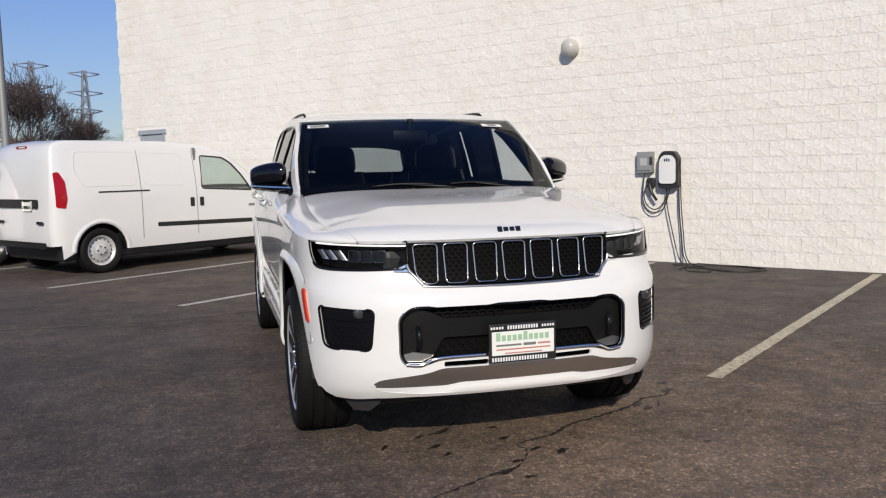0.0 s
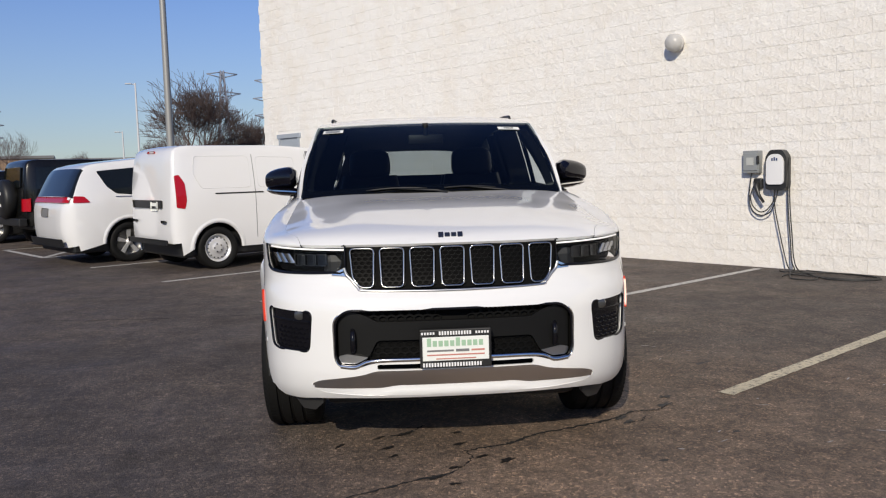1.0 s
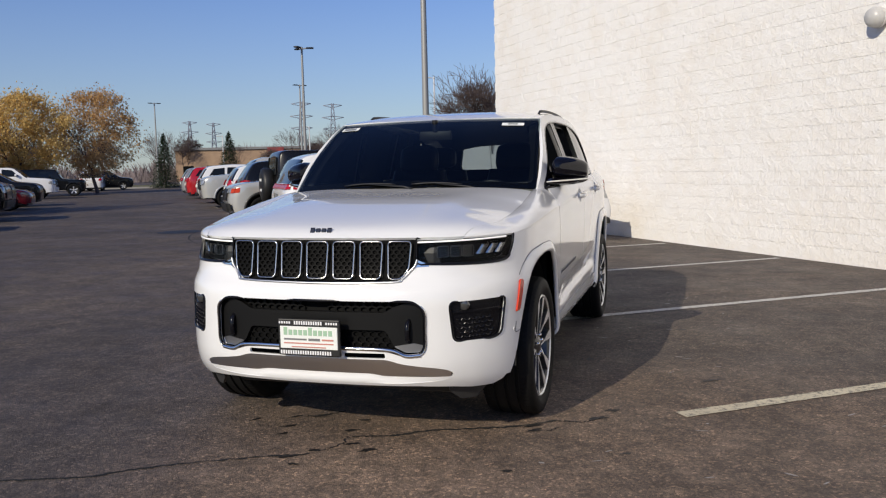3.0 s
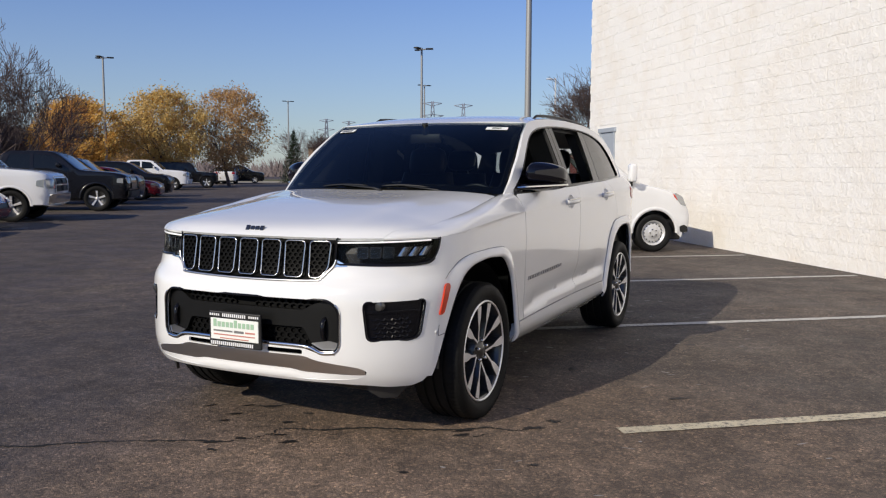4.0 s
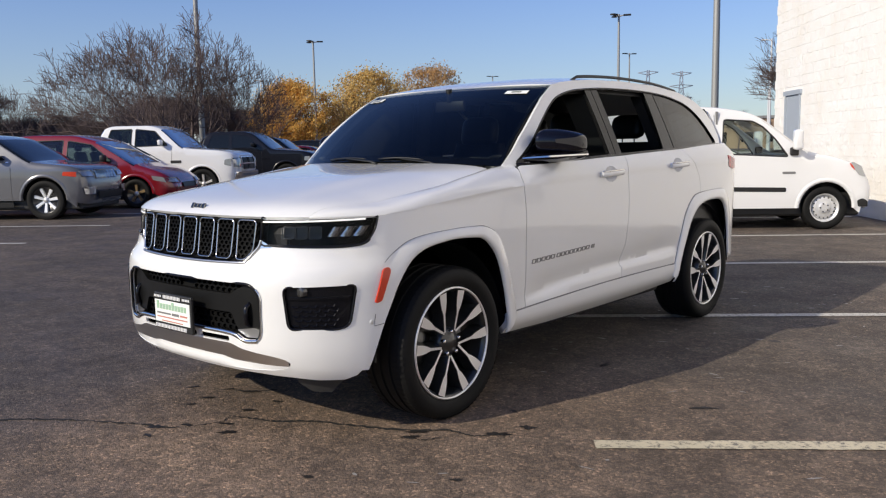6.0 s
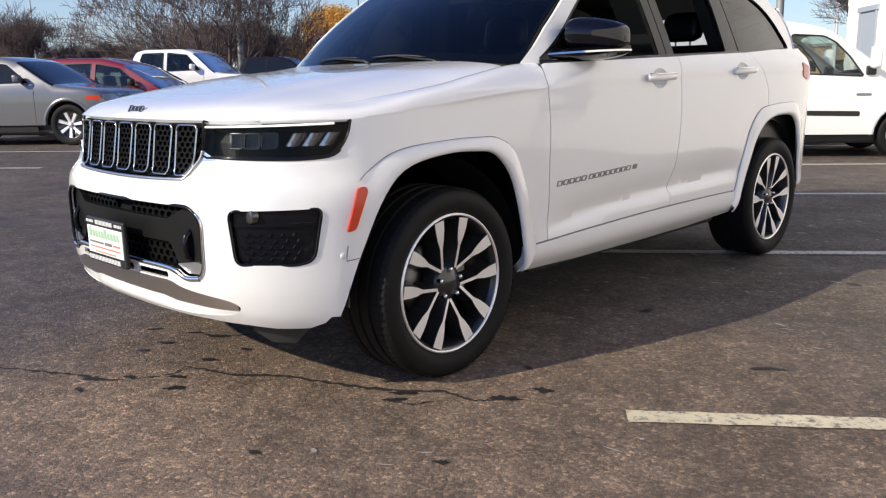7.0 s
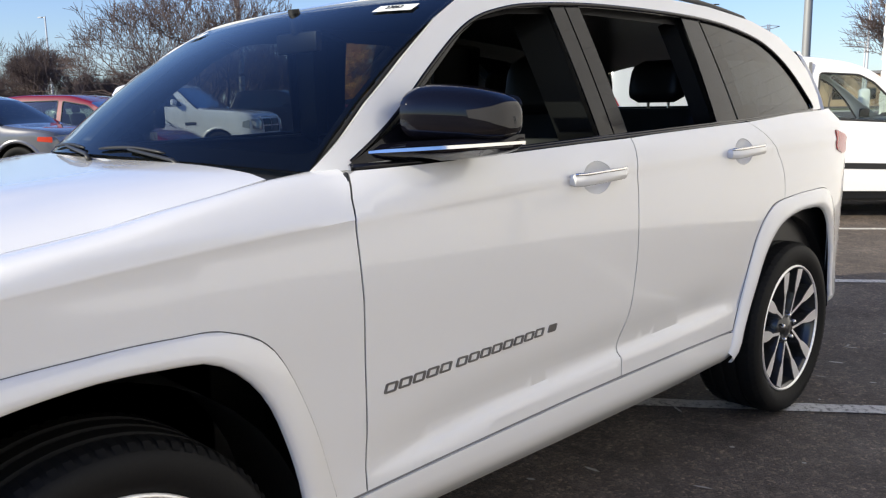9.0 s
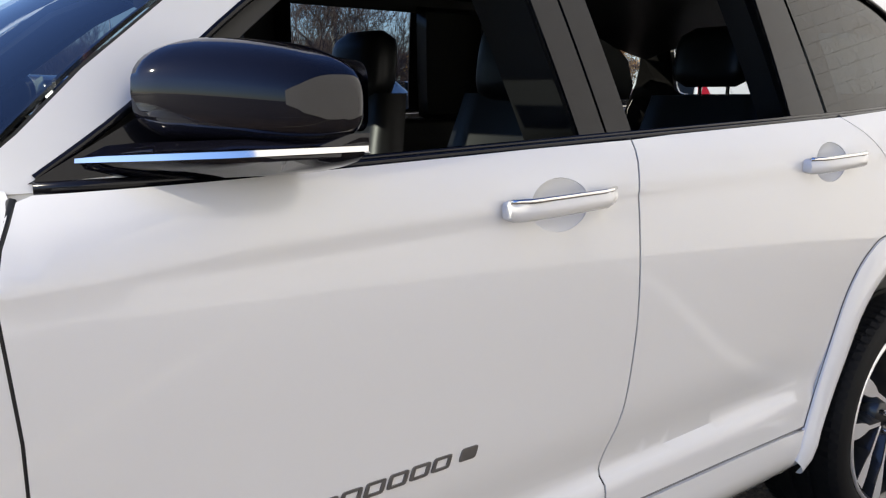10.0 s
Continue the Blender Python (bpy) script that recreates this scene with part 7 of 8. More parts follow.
# white cargo van beside the wall
VAN_TOP = [(0.29, 0.30), (0.21, 0.45), (0.22, 0.64), (0.33, 0.87), (0.52, 1.00), (0.83, 1.09), (1.16, 1.15), (1.50, 1.42), (1.80, 1.655), (2.02, 1.755), (2.4, 1.825), (3.0, 1.865), (4.55, 1.86), (4.68, 1.80), (4.74, 1.2), (4.76, 0.6), (4.74, 0.42)]
van = vehicle("cargo_van", nose_in(10.48, 11.58, -1.5), "white panel cargo van with steel wheels parked nose to wall", VAN_TOP, 1.84, (0.885, 4.08), 0.322, WHITE, [(6, 8)],
              [[(1.44, 1.085), (1.62, 1.34), (1.80, 1.53), (1.95, 1.615), (2.36, 1.645), (2.40, 1.14)]], belt=1.1, tumble=0.10, taper=0.07, style="steel", category="van", pane_mat=VAN_GLASS,
              lamps=[("side", "side_moulding", [(1.46, 0.565), (3.20, 0.60), (3.20, 0.665), (1.46, 0.63)], BLK), ("side", "door_handle", [(2.38, 0.87), (2.45, 0.87), (2.45, 1.01), (2.38, 1.01)], BLK),
                     ("side", "door_handle", [(2.55, 0.87), (2.62, 0.87), (2.62, 1.01), (2.55, 1.01)], BLK), ("side", "slide_rail", [(3.30, 1.13), (4.1, 1.13), (4.1, 1.15), (3.30, 1.15)], BLK),
                     ("side", "name_badge", [(1.33, 0.83), (1.52, 0.83), (1.52, 0.865), (1.33, 0.865)], PLASTIC_GREY),
                     ("side", "headlamp", [(0.33, 0.77), (0.43, 0.80), (0.55, 0.96), (0.53, 1.0), (0.40, 0.93)], HEAD), ("side", "corner_lamp", [(0.485, 0.865), (0.55, 0.93), (0.565, 0.985), (0.52, 0.94)], AMBER), ("side", "bumper_trim", [(0.28, 0.335), (0.42, 0.335), (0.44, 0.43), (0.36, 0.46), (0.29, 0.42)], BLK),
                     ("side", "tail_lamp", [(4.57, 0.93), (4.69, 0.95), (4.69, 1.42), (4.62, 1.43), (4.55, 1.30), (4.54, 1.05)], RED_LENS),
                     ("rear", "rear_handle_panel", [(-0.52, 0.94), (0.62, 0.94), (0.66, 1.06), (-0.52, 1.06)], BLK), ("rear", "licence_plate", [(-0.35, 0.90), (-0.10, 0.90), (-0.10, 1.04), (-0.35, 1.04)], PLATE_W),
                     ("rear", "rear_bumper", [(-0.80, 0.40), (0.80, 0.40), (0.80, 0.48), (-0.80, 0.48)], BLK), ("rear", "brake_light", [(-0.14, 1.76), (0.14, 1.76), (0.14, 1.79), (-0.14, 1.79)], RED_LENS),
                     ("rear", "name_badge", [(0.5, 0.72), (0.66, 0.72), (0.66, 0.76), (0.5, 0.76)], INK)])
# recessed side panels of the van: thin raised mouldings
for sg in (1, -1):
    for poly in ([(2.70, 1.20), (3.38, 1.22), (3.38, 1.69), (2.72, 1.67)], [(3.50, 1.22), (4.30, 1.22), (4.42, 1.45), (4.38, 1.70), (3.50, 1.70)]):
        pts = rounded(poly, 0.06, 3)
        bm = bmesh.new()
        ps = [Vector((sg * (0.92 - 0.012 * abs(z - 0.75) - 0.10 * max(0, z - 1.1) - 0.10 * max(0, z - 1.1) ** 2), y, z)) for y, z in pts]
        add_tube(bm, ps + [ps[0]], 0.004, 6, cap=False)
        part("panel_moulding", bm, WHITE, van, smooth=60)
    for y in (2.50, 3.44):
        bm = bmesh.new()
        add_tube(bm, [Vector((sg * (0.9215 - 0.012 * abs(z - 0.75) - 0.10 * max(0, z - 1.1) - 0.1 * max(0, z - 1.1) ** 2), y, z)) for z in np.linspace(0.45, 1.72, 12)], 0.004, 5)
        part("door_gap", bm, PLASTIC_GREY, van)
    m_ = new("mirror")
    m_.parent = van
    bm = bmesh.new()
    add_box(bm, min(sg * 0.93, sg * 1.10), max(sg * 0.93, sg * 1.10), 1.28, 1.40, 1.18, 1.48, 0.04, 3)
    part("mirror_shell", bm, WHITE, m_, smooth=50)
    bm = bmesh.new()
    add_box(bm, min(sg * 0.86, sg * 0.96), max(sg * 0.86, sg * 0.96), 1.30, 1.42, 1.10, 1.22, 0.02)
    part("mirror_foot", bm, BLK, m_)

vehicle("minivan", nose_in(10.05, 14.15), "white minivan with dark glass and wide red tail lamps", MINI_TOP, 1.98, (1.02, 4.10), 0.34, WHITE, [(4, 5), (9, 10)], MINI_WIN, style="five", belt=1.05,
        lamps=[("rear", "tail_lamp", [(-0.90, 1.03), (0.90, 1.03), (0.88, 1.12), (-0.88, 1.12)], RED_LENS), ("side", "tail_lamp", [(4.72, 1.03), (4.98, 1.03), (4.96, 1.14), (4.80, 1.13)], RED_LENS),
               ("rear", "rear_bumper", [(-0.85, 0.32), (0.85, 0.32), (0.85, 0.45), (-0.85, 0.45)], BLK), ("rear", "licence_plate", [(-0.16, 0.80), (0.16, 0.80), (0.16, 0.94), (-0.16, 0.94)], PLASTIC_GREY),
               ("side", "window_trim", [(1.46, 1.06), (4.30, 1.10), (4.30, 1.12), (1.46, 1.08)], CHROME)])

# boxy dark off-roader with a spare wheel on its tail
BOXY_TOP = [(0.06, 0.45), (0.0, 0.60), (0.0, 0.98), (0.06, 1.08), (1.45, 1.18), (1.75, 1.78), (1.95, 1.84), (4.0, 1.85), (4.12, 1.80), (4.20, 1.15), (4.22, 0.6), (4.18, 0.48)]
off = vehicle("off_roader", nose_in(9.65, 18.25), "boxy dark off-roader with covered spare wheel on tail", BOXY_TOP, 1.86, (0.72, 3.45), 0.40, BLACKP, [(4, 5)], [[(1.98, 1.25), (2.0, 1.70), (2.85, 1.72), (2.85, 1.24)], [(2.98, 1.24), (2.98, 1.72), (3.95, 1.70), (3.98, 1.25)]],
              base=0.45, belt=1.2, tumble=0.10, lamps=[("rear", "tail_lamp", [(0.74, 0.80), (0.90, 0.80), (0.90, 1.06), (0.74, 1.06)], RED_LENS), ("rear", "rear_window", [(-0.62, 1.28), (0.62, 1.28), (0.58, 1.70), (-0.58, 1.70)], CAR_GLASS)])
bm = bmesh.new()
add_lathe(bm, [(0.0, 0.27), (0.30, 0.27), (0.385, 0.24), (0.41, 0.19), (0.41, 0.06), (0.36, 0.0)], (0.0, 4.20, 1.05), "y", 40)
part("spare_wheel_cover", bm, BLK, off, "black soft spare wheel cover", smooth=40)
bm = bmesh.new()
for k in range(4):
    add_box(bm, -0.16 + 0.085 * k, -0.10 + 0.085 * k, 4.470, 4.474, 1.14, 1.20)
for k in range(3):
    add_box(bm, -0.12 + 0.085 * k, -0.06 + 0.085 * k, 4.470, 4.474, 0.90, 0.96)
part("cover_print", bm, PLATE_W, off, "pale bars in place of lettering")
part("rear_bumper", (lambda b: (add_box(b, -0.85, 0.85, 4.18, 4.34, 0.50, 0.66, 0.02), b)[1])(bmesh.new()), BLK, off)

vehicle("suv_parked", nose_out(4.62, 21.15), "silver older SUV with dark lower cladding and amber lamps", [(p[0] * 0.95, p[1] * 0.99) for p in SUV_TOP], 1.84, (0.86, 3.50), 0.36, PALE, [(5, 6), (10, 11)], [[(a * 0.95, b * 0.99) for a, b in w] for w in SUV_WIN], cladding=0.52, category="car",
        lamps=[("side", "corner_lamp", [(0.05, 0.82), (0.28, 0.84), (0.30, 0.96), (0.08, 0.94)], AMBER), FRONT_LAMP, GRILLE_F, ("front", "front_bumper", [(-0.85, 0.34), (0.85, 0.34), (0.85, 0.56), (-0.85, 0.56)], BLK)])
vehicle("suv_parked", nose_in(10.0, 23.9), "black SUV with red tail lamps parked nose in", SUV_TOP, 1.92, (0.9, 3.78), 0.36, BLACKP, [(5, 6), (10, 11)], SUV_WIN, lamps=[TAIL_R, REAR_PLATE, ("side", "tail_lamp", [(4.44, 0.96), (4.68, 0.98), (4.66, 1.14), (4.44, 1.10)], RED_LENS)])
vehicle("crossover", nose_in(9.8, 27.9), "white crossover car with slanted red tail lamps", [(p[0] * 0.95, p[1] * 0.95) for p in SUV_TOP], 1.85, (0.86, 3.55), 0.34, WHITE, [(5, 6), (10, 11)], [[(a * 0.95, b * 0.95) for a, b in w] for w in SUV_WIN], lamps=[TAIL_R, REAR_PLATE, ("rear", "rear_bumper", [(-0.8, 0.36), (0.8, 0.36), (0.8, 0.5), (-0.8, 0.5)], BLK)])
vehicle("pickup", nose_out(4.7, 32.2), "pale grey pickup truck parked nose to the aisle", PICK_TOP, 1.98, (0.95, 4.60), 0.39, PALE, [(5, 6), (9, 10)], PICK_WIN, base=0.40, belt=1.35, tumble=0.22, category="truck",
        lamps=[("front", "headlamp", [(0.62, 0.92), (0.92, 0.92), (0.92, 1.08), (0.62, 1.08)], HEAD), ("front", "grille", [(-0.58, 0.72), (0.58, 0.72), (0.58, 1.08), (-0.58, 1.08)], BLK)])
vehicle("suv_parked", nose_in(9.7, 37.6), "white SUV with red tail lamps in parking row", SUV_TOP, 1.92, (0.9, 3.78), 0.36, WHITE, [(5, 6), (10, 11)], SUV_WIN, lamps=[TAIL_R, REAR_PLATE, ("rear", "rear_bumper", [(-0.8, 0.36), (0.8, 0.36), (0.8, 0.5), (-0.8, 0.5)], BLK)])
vehicle("suv_parked", nose_in(9.6, 45.2), "bright red SUV parked in the far row", SUV_TOP, 1.92, (0.9, 3.78), 0.36, BRIGHTRED, [(5, 6), (10, 11)], SUV_WIN, lamps=[TAIL_R, REAR_PLATE])
vehicle("suv_parked", nose_in(9.6, 50.8), "silver SUV parked in the far row", SUV_TOP, 1.92, (0.9, 3.78), 0.36, SILVER, [(5, 6), (10, 11)], SUV_WIN, lamps=[TAIL_R, REAR_PLATE])

# row across the aisle, noses to the aisle
vehicle("suv_parked", nose_in(-3.4, 15.05), "grey SUV with slotted grille and amber corner lamp", SUV_TOP, 1.90, (0.86, 3.80), 0.395, paint("mid grey", (0.15, 0.15, 0.16), 0.3), [(5, 6), (10, 11)], SUV_WIN, style="seven",
        lamps=[("side", "corner_lamp", [(0.19, 0.85), (0.46, 0.88), (0.44, 0.955), (0.19, 0.95)], AMBER), ("front", "headlamp", [(0.50, 0.84), (0.86, 0.85), (0.88, 0.96), (0.52, 0.965)], HEAD), ("side", "window_trim", [(1.55, 1.155), (4.3, 1.16), (4.3, 1.175), (1.55, 1.17)], CHROME),
               *[("front", "grille_slot", [(x0, 0.80), (x0 + 0.085, 0.80), (x0 + 0.09, 0.97), (x0 - 0.005, 0.97)], CHROME) for x0 in (-0.46, -0.33, -0.20, -0.07, 0.06, 0.19, 0.32)],
               ("front", "bumper_grille", [(-0.5, 0.40), (0.5, 0.40), (0.55, 0.55), (-0.55, 0.55)], BLK), ("front", "fog_surround", [(0.60, 0.50), (0.86, 0.50), (0.88, 0.64), (0.58, 0.64)], SATIN), ("side", "sill_trim", [(1.5, 0.26), (3.2, 0.26), (3.2, 0.36), (1.5, 0.36)], BLK)])
OLD_TOP = [(0.08, 0.28), (0.0, 0.42), (0.03, 0.58), (0.16, 0.74), (0.45, 0.88), (0.92, 1.03), (1.89, 1.58), (2.43, 1.72), (3.5, 1.74), (4.46, 1.66), (4.64, 1.60), (4.87, 1.12), (4.96, 0.98), (4.98, 0.60), (4.92, 0.30)]
vehicle("minivan", nose_in(-2.75, 18.0), "dark red older minivan with five-spoke wheels", OLD_TOP, 1.94, (0.94, 4.0), 0.345, RED, [(5, 6), (10, 11)], [[(a * 0.97, b) for a, b in w] for w in MINI_WIN], pane_mat=GREEN_GLASS, spokes=BRONZE, mirrors="black",
        lamps=[("side", "headlamp", [(0.20, 0.60), (0.50, 0.66), (0.54, 0.76), (0.26, 0.72)], HEAD), ("front", "headlamp", [(0.5, 0.58), (0.9, 0.60), (0.92, 0.70), (0.55, 0.69)], HEAD), ("front", "grille", [(-0.4, 0.46), (0.4, 0.46), (0.42, 0.58), (-0.42, 0.58)], BLK)])
PICK_LAMPS = [("front", "grille", [(-0.58, 0.72), (0.58, 0.72), (0.60, 1.12), (-0.60, 1.12)], CHROME), *[("front", "grille_opening", [(x0, z0), (x0 + 0.46, z0), (x0 + 0.46, z0 + 0.15), (x0, z0 + 0.15)], INK) for x0 in (-0.51, 0.05) for z0 in (0.75, 0.93)],
              ("front", "headlamp", [(0.63, 0.84), (0.96, 0.86), (0.97, 1.10), (0.64, 1.11)], HEAD), ("side", "headlamp", [(0.17, 0.88), (0.36, 0.92), (0.34, 1.06), (0.17, 1.09)], HEAD),
              ("front", "front_bumper", [(-0.95, 0.44), (0.95, 0.44), (0.95, 0.70), (-0.95, 0.70)], MACHINED), ("side", "name_badge", [(1.55, 0.98), (1.85, 0.98), (1.85, 1.06), (1.55, 1.06)], INK)]
WHITE_PICK_LAMPS = [("front", "grille", [(-0.60, 0.74), (0.60, 0.74), (0.62, 1.16), (-0.62, 1.16)], WHITE), *[("front", "grille_opening", [(x0, z0), (x0 + 0.46, z0), (x0 + 0.46, z0 + 0.15), (x0, z0 + 0.15)], INK) for x0 in (-0.51, 0.05) for z0 in (0.78, 0.96)],
                    ("front", "front_bumper", [(-0.97, 0.46), (0.97, 0.46), (0.97, 0.72), (-0.97, 0.72)], CHROME), *PICK_LAMPS[5:7], PICK_LAMPS[-1]]
vehicle("pickup", nose_in(-2.35, 21.55), "white crew-cab pickup with chrome grille and bumper", [(a, b * 1.05) for a, b in PICK_TOP], 2.02, (0.98, 4.55), 0.41, WHITE, [(5, 6), (9, 10)], [[(a, b * 1.05) for a, b in w] for w in PICK_WIN], base=0.44, belt=1.35, tumble=0.22, style="five", category="truck", lamps=WHITE_PICK_LAMPS, pane_mat=GREEN_GLASS)
vehicle("pickup", nose_in(-1.4, 27.1), "black crew-cab pickup with chrome wheels and lamps", PICK_TOP, 2.04, (0.98, 4.55), 0.41, DARKGREY, [(5, 6), (9, 10)], PICK_WIN, base=0.42, belt=1.35, tumble=0.22, style="five", category="truck",
        lamps=[("side", "headlamp", [(0.17, 0.90), (0.36, 0.92), (0.34, 1.06), (0.17, 1.06)], HEAD), ("front", "grille", [(-0.58, 0.72), (0.58, 0.72), (0.60, 1.10), (-0.60, 1.10)], DARK_ALLOY), ("front", "headlamp", [(0.66, 0.90), (0.92, 0.90), (0.94, 1.08), (0.66, 1.08)], HEAD), ("front", "front_bumper", [(-0.94, 0.44), (0.94, 0.44), (0.94, 0.66), (-0.94, 0.66)], BLK)])
vehicle("pickup", nose_in(-1.9, 32.2), "black pickup truck parked in the row", [(a, b * 0.93) for a, b in PICK_TOP], 1.98, (0.98, 4.55), 0.38, BLACKP, [(5, 6), (9, 10)], [[(a, b * 0.93) for a, b in w] for w in PICK_WIN], base=0.38, belt=1.28, tumble=0.22, category="truck", lamps=[("side", "headlamp", [(0.08, 0.84), (0.34, 0.86), (0.33, 0.98), (0.10, 0.98)], HEAD)])
vehicle("sedan", nose_in(-1.7, 36.6), "dark red sedan parked in the row", SEDAN_TOP, 1.84, (0.9, 3.65), 0.33, RED, [(4, 5), (7, 8)], SEDAN_WIN, belt=0.95, lamps=[("side", "headlamp", [(0.06, 0.62), (0.4, 0.68), (0.38, 0.76), (0.1, 0.72)], HEAD)])
vehicle("suv_parked", nose_in(-1.8, 41.0), "black SUV parked in the row", SUV_TOP, 1.92, (0.9, 3.78), 0.36, BLACKP, [(5, 6), (10, 11)], SUV_WIN, lamps=[FRONT_LAMP])
vehicle("pickup", nose_in(-2.3, 54.2), "white pickup truck far down the row", PICK_TOP, 2.0, (0.98, 4.55), 0.40, WHITE, [(5, 6), (9, 10)], PICK_WIN, base=0.42, belt=1.35, tumble=0.22, category="truck", lamps=PICK_LAMPS)
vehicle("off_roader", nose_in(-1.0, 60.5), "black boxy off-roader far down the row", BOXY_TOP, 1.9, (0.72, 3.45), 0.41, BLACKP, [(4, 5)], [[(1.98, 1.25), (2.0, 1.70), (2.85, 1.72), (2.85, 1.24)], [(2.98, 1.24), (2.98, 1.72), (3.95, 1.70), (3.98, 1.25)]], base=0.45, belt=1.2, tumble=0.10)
# far cross row
for u, v, key, lb in ((-1.4, 80.0, WHITE, "white SUV in the far cross row"), (9.0, 80.5, SILVER, "silver SUV in the far cross row")):
    vehicle("suv_parked", lot(u, v, 0, 180), lb + " seen from behind", SUV_TOP, 1.92, (0.9, 3.78), 0.36, key, [(5, 6), (10, 11)], SUV_WIN, lamps=[TAIL_R, REAR_PLATE])
vehicle("suv_parked", lot(2.0, 81.0, 0, 90), "black SUV parked along the far kerb", SUV_TOP, 1.92, (0.9, 3.78), 0.36, BLACKP, [(5, 6), (10, 11)], SUV_WIN, lamps=[TAIL_R])
vehicle("suv_parked", lot(-7.0, 81.5, 0, 180), "dark SUV in the far cross row seen behind", SUV_TOP, 1.92, (0.9, 3.78), 0.36, NAVY, [(5, 6), (10, 11)], SUV_WIN, lamps=[TAIL_R])
vehicle("sedan", nose_in(-9.5, 24.0), "dark parked sedan in the second row", SEDAN_TOP, 1.84, (0.9, 3.65), 0.33, DARKGREY, [(4, 5), (7, 8)], SEDAN_WIN, belt=0.95)
vehicle("suv_parked", lot(-13.5, 6.5, 0, 90), "white SUV parked beyond the row", SUV_TOP, 1.92, (0.9, 3.78), 0.36, WHITE, [(5, 6), (10, 11)], SUV_WIN)


# ---- trees ----
BARK = material("grey brown bark", (0.09, 0.075, 0.065), 0.9)
put(BARK, "Base Color", ramp(BARK, noise_tex(BARK, 6, 5), [(0.3, (0.070, 0.050, 0.046)), (0.7, (0.150, 0.108, 0.098))]))


def leaf_material(name, a, b, c):
    m = material(name, b, 0.6)
    geo = m.node_tree.nodes.new("ShaderNodeNewGeometry")
    put(m, "Base Color", ramp(m, geo.outputs["Random Per Island"], [(0.0, a), (0.5, b), (1.0, c)]))
    nt = m.node_tree
    tl_, mx = nt.nodes.new("ShaderNodeBsdfTranslucent"), nt.nodes.new("ShaderNodeMixShader")
    tl_.inputs[0].default_value = (*c, 1)
    mx.inputs[0].default_value = 0.4
    nt.links.new(bsdf(m).outputs[0], mx.inputs[1])
    nt.links.new(tl_.outputs[0], mx.inputs[2])
    nt.links.new(mx.outputs[0], nt.nodes["Material Output"].inputs[0])
    return m


ORANGE = leaf_material("orange leaves", (0.44, 0.20, 0.045), (0.68, 0.37, 0.085), (0.78, 0.53, 0.16))
GOLD = leaf_material("gold leaves", (0.40, 0.25, 0.08), (0.64, 0.43, 0.14), (0.78, 0.58, 0.24))
RUSSET = leaf_material("russet leaves", (0.32, 0.18, 0.08), (0.52, 0.31, 0.13), (0.66, 0.44, 0.20))
PINE = leaf_material("conifer needles", (0.015, 0.03, 0.015), (0.03, 0.05, 0.025), (0.05, 0.07, 0.035))


def branches(bm, seed, height, spread, levels=5, trunk=0.22, forks=1, low=0.25, twig=0.006, fan=(2, 3), stem=None, lean=0.45, wander=0.085):
    rnd = random.Random(seed)
    tips = []

    def grow(p, d, length, r, level):
        n = 4 if level < 2 else 3
        pts, rs = [p], [r]
        q, dd = p.copy(), d.copy()
        end = r * (0.62 if level < levels else 0.4)
        for k in range(n):
            dd = (dd + Vector((rnd.gauss(0, wander), rnd.gauss(0, wander), rnd.gauss(0.045, 0.06)))).normalized()
            q = q + dd * (length / n)
            pts.append(q.copy())
            rs.append(max(twig, r + (end - r) * (k + 1) / n))
        add_tube(stem if stem is not None and level == 0 else bm, pts, rs, 8 if level == 0 else (5 if level < 3 else 3), cap=False)
        if level >= levels:
            tips.append(q)
            return
        kids = rnd.randint(*fan) + (1 if level in (0, 1) else 0)
        for k in range(kids):
            a = math.tau * (k + rnd.random() * 0.6) / kids
            side = dd.cross(Vector((math.cos(a), math.sin(a), 0.3))).normalized()
            ang = rnd.uniform(0.35, 0.75) * spread
            nd = (dd * math.cos(ang) + side * math.sin(ang)).normalized()
            nd.z = max(nd.z, -0.05 if level > 1 else 0.15)
            at = pts[-1] if k < 2 else pts[-2]
            grow(at, nd.normalized(), length * rnd.uniform(0.62, 0.88), max(twig, rs[-1] * rnd.uniform(0.6, 0.85)), level + 1)
    for k in range(forks):
        a = math.tau * k / forks
        tilt = 0.0 if forks == 1 else lean * (0.55 + 0.45 * (k % 2))
        grow(Vector((0, 0, -0.05)), Vector((tilt * math.cos(a), tilt * math.sin(a), 1)).normalized(), height * low, trunk, 0)
    return tips


def bare_tree(name, seed, height, spread, levels=6, trunk=0.2, forks=1, low=0.28, fan=(2, 3), lean=0.45, wander=0.085):
    bm, stem = bmesh.new(), bmesh.new()
    branches(bm, seed, height, spread, levels, trunk, forks, low, 0.008, fan, stem, lean, wander)
    return [("trunk", mesh_of(stem, BARK, "trunk")), ("branchwork", mesh_of(bm, BARK, "branchwork"))]


def put_tree(m, meshes, label, name="tree", group="trees round the lot"):
    t = thing(name, m, label, "tree", group)
    for nm, me in meshes:
        ob = new(nm, me)
        ob.parent = t
    return t


def mesh_of(bm, mat, name):
    me = bpy.data.meshes.new(name)
    for f in bm.faces:
        f.smooth = True
    bm.to_mesh(me)
    bm.free()
    me.materials.append(mat)
    return me


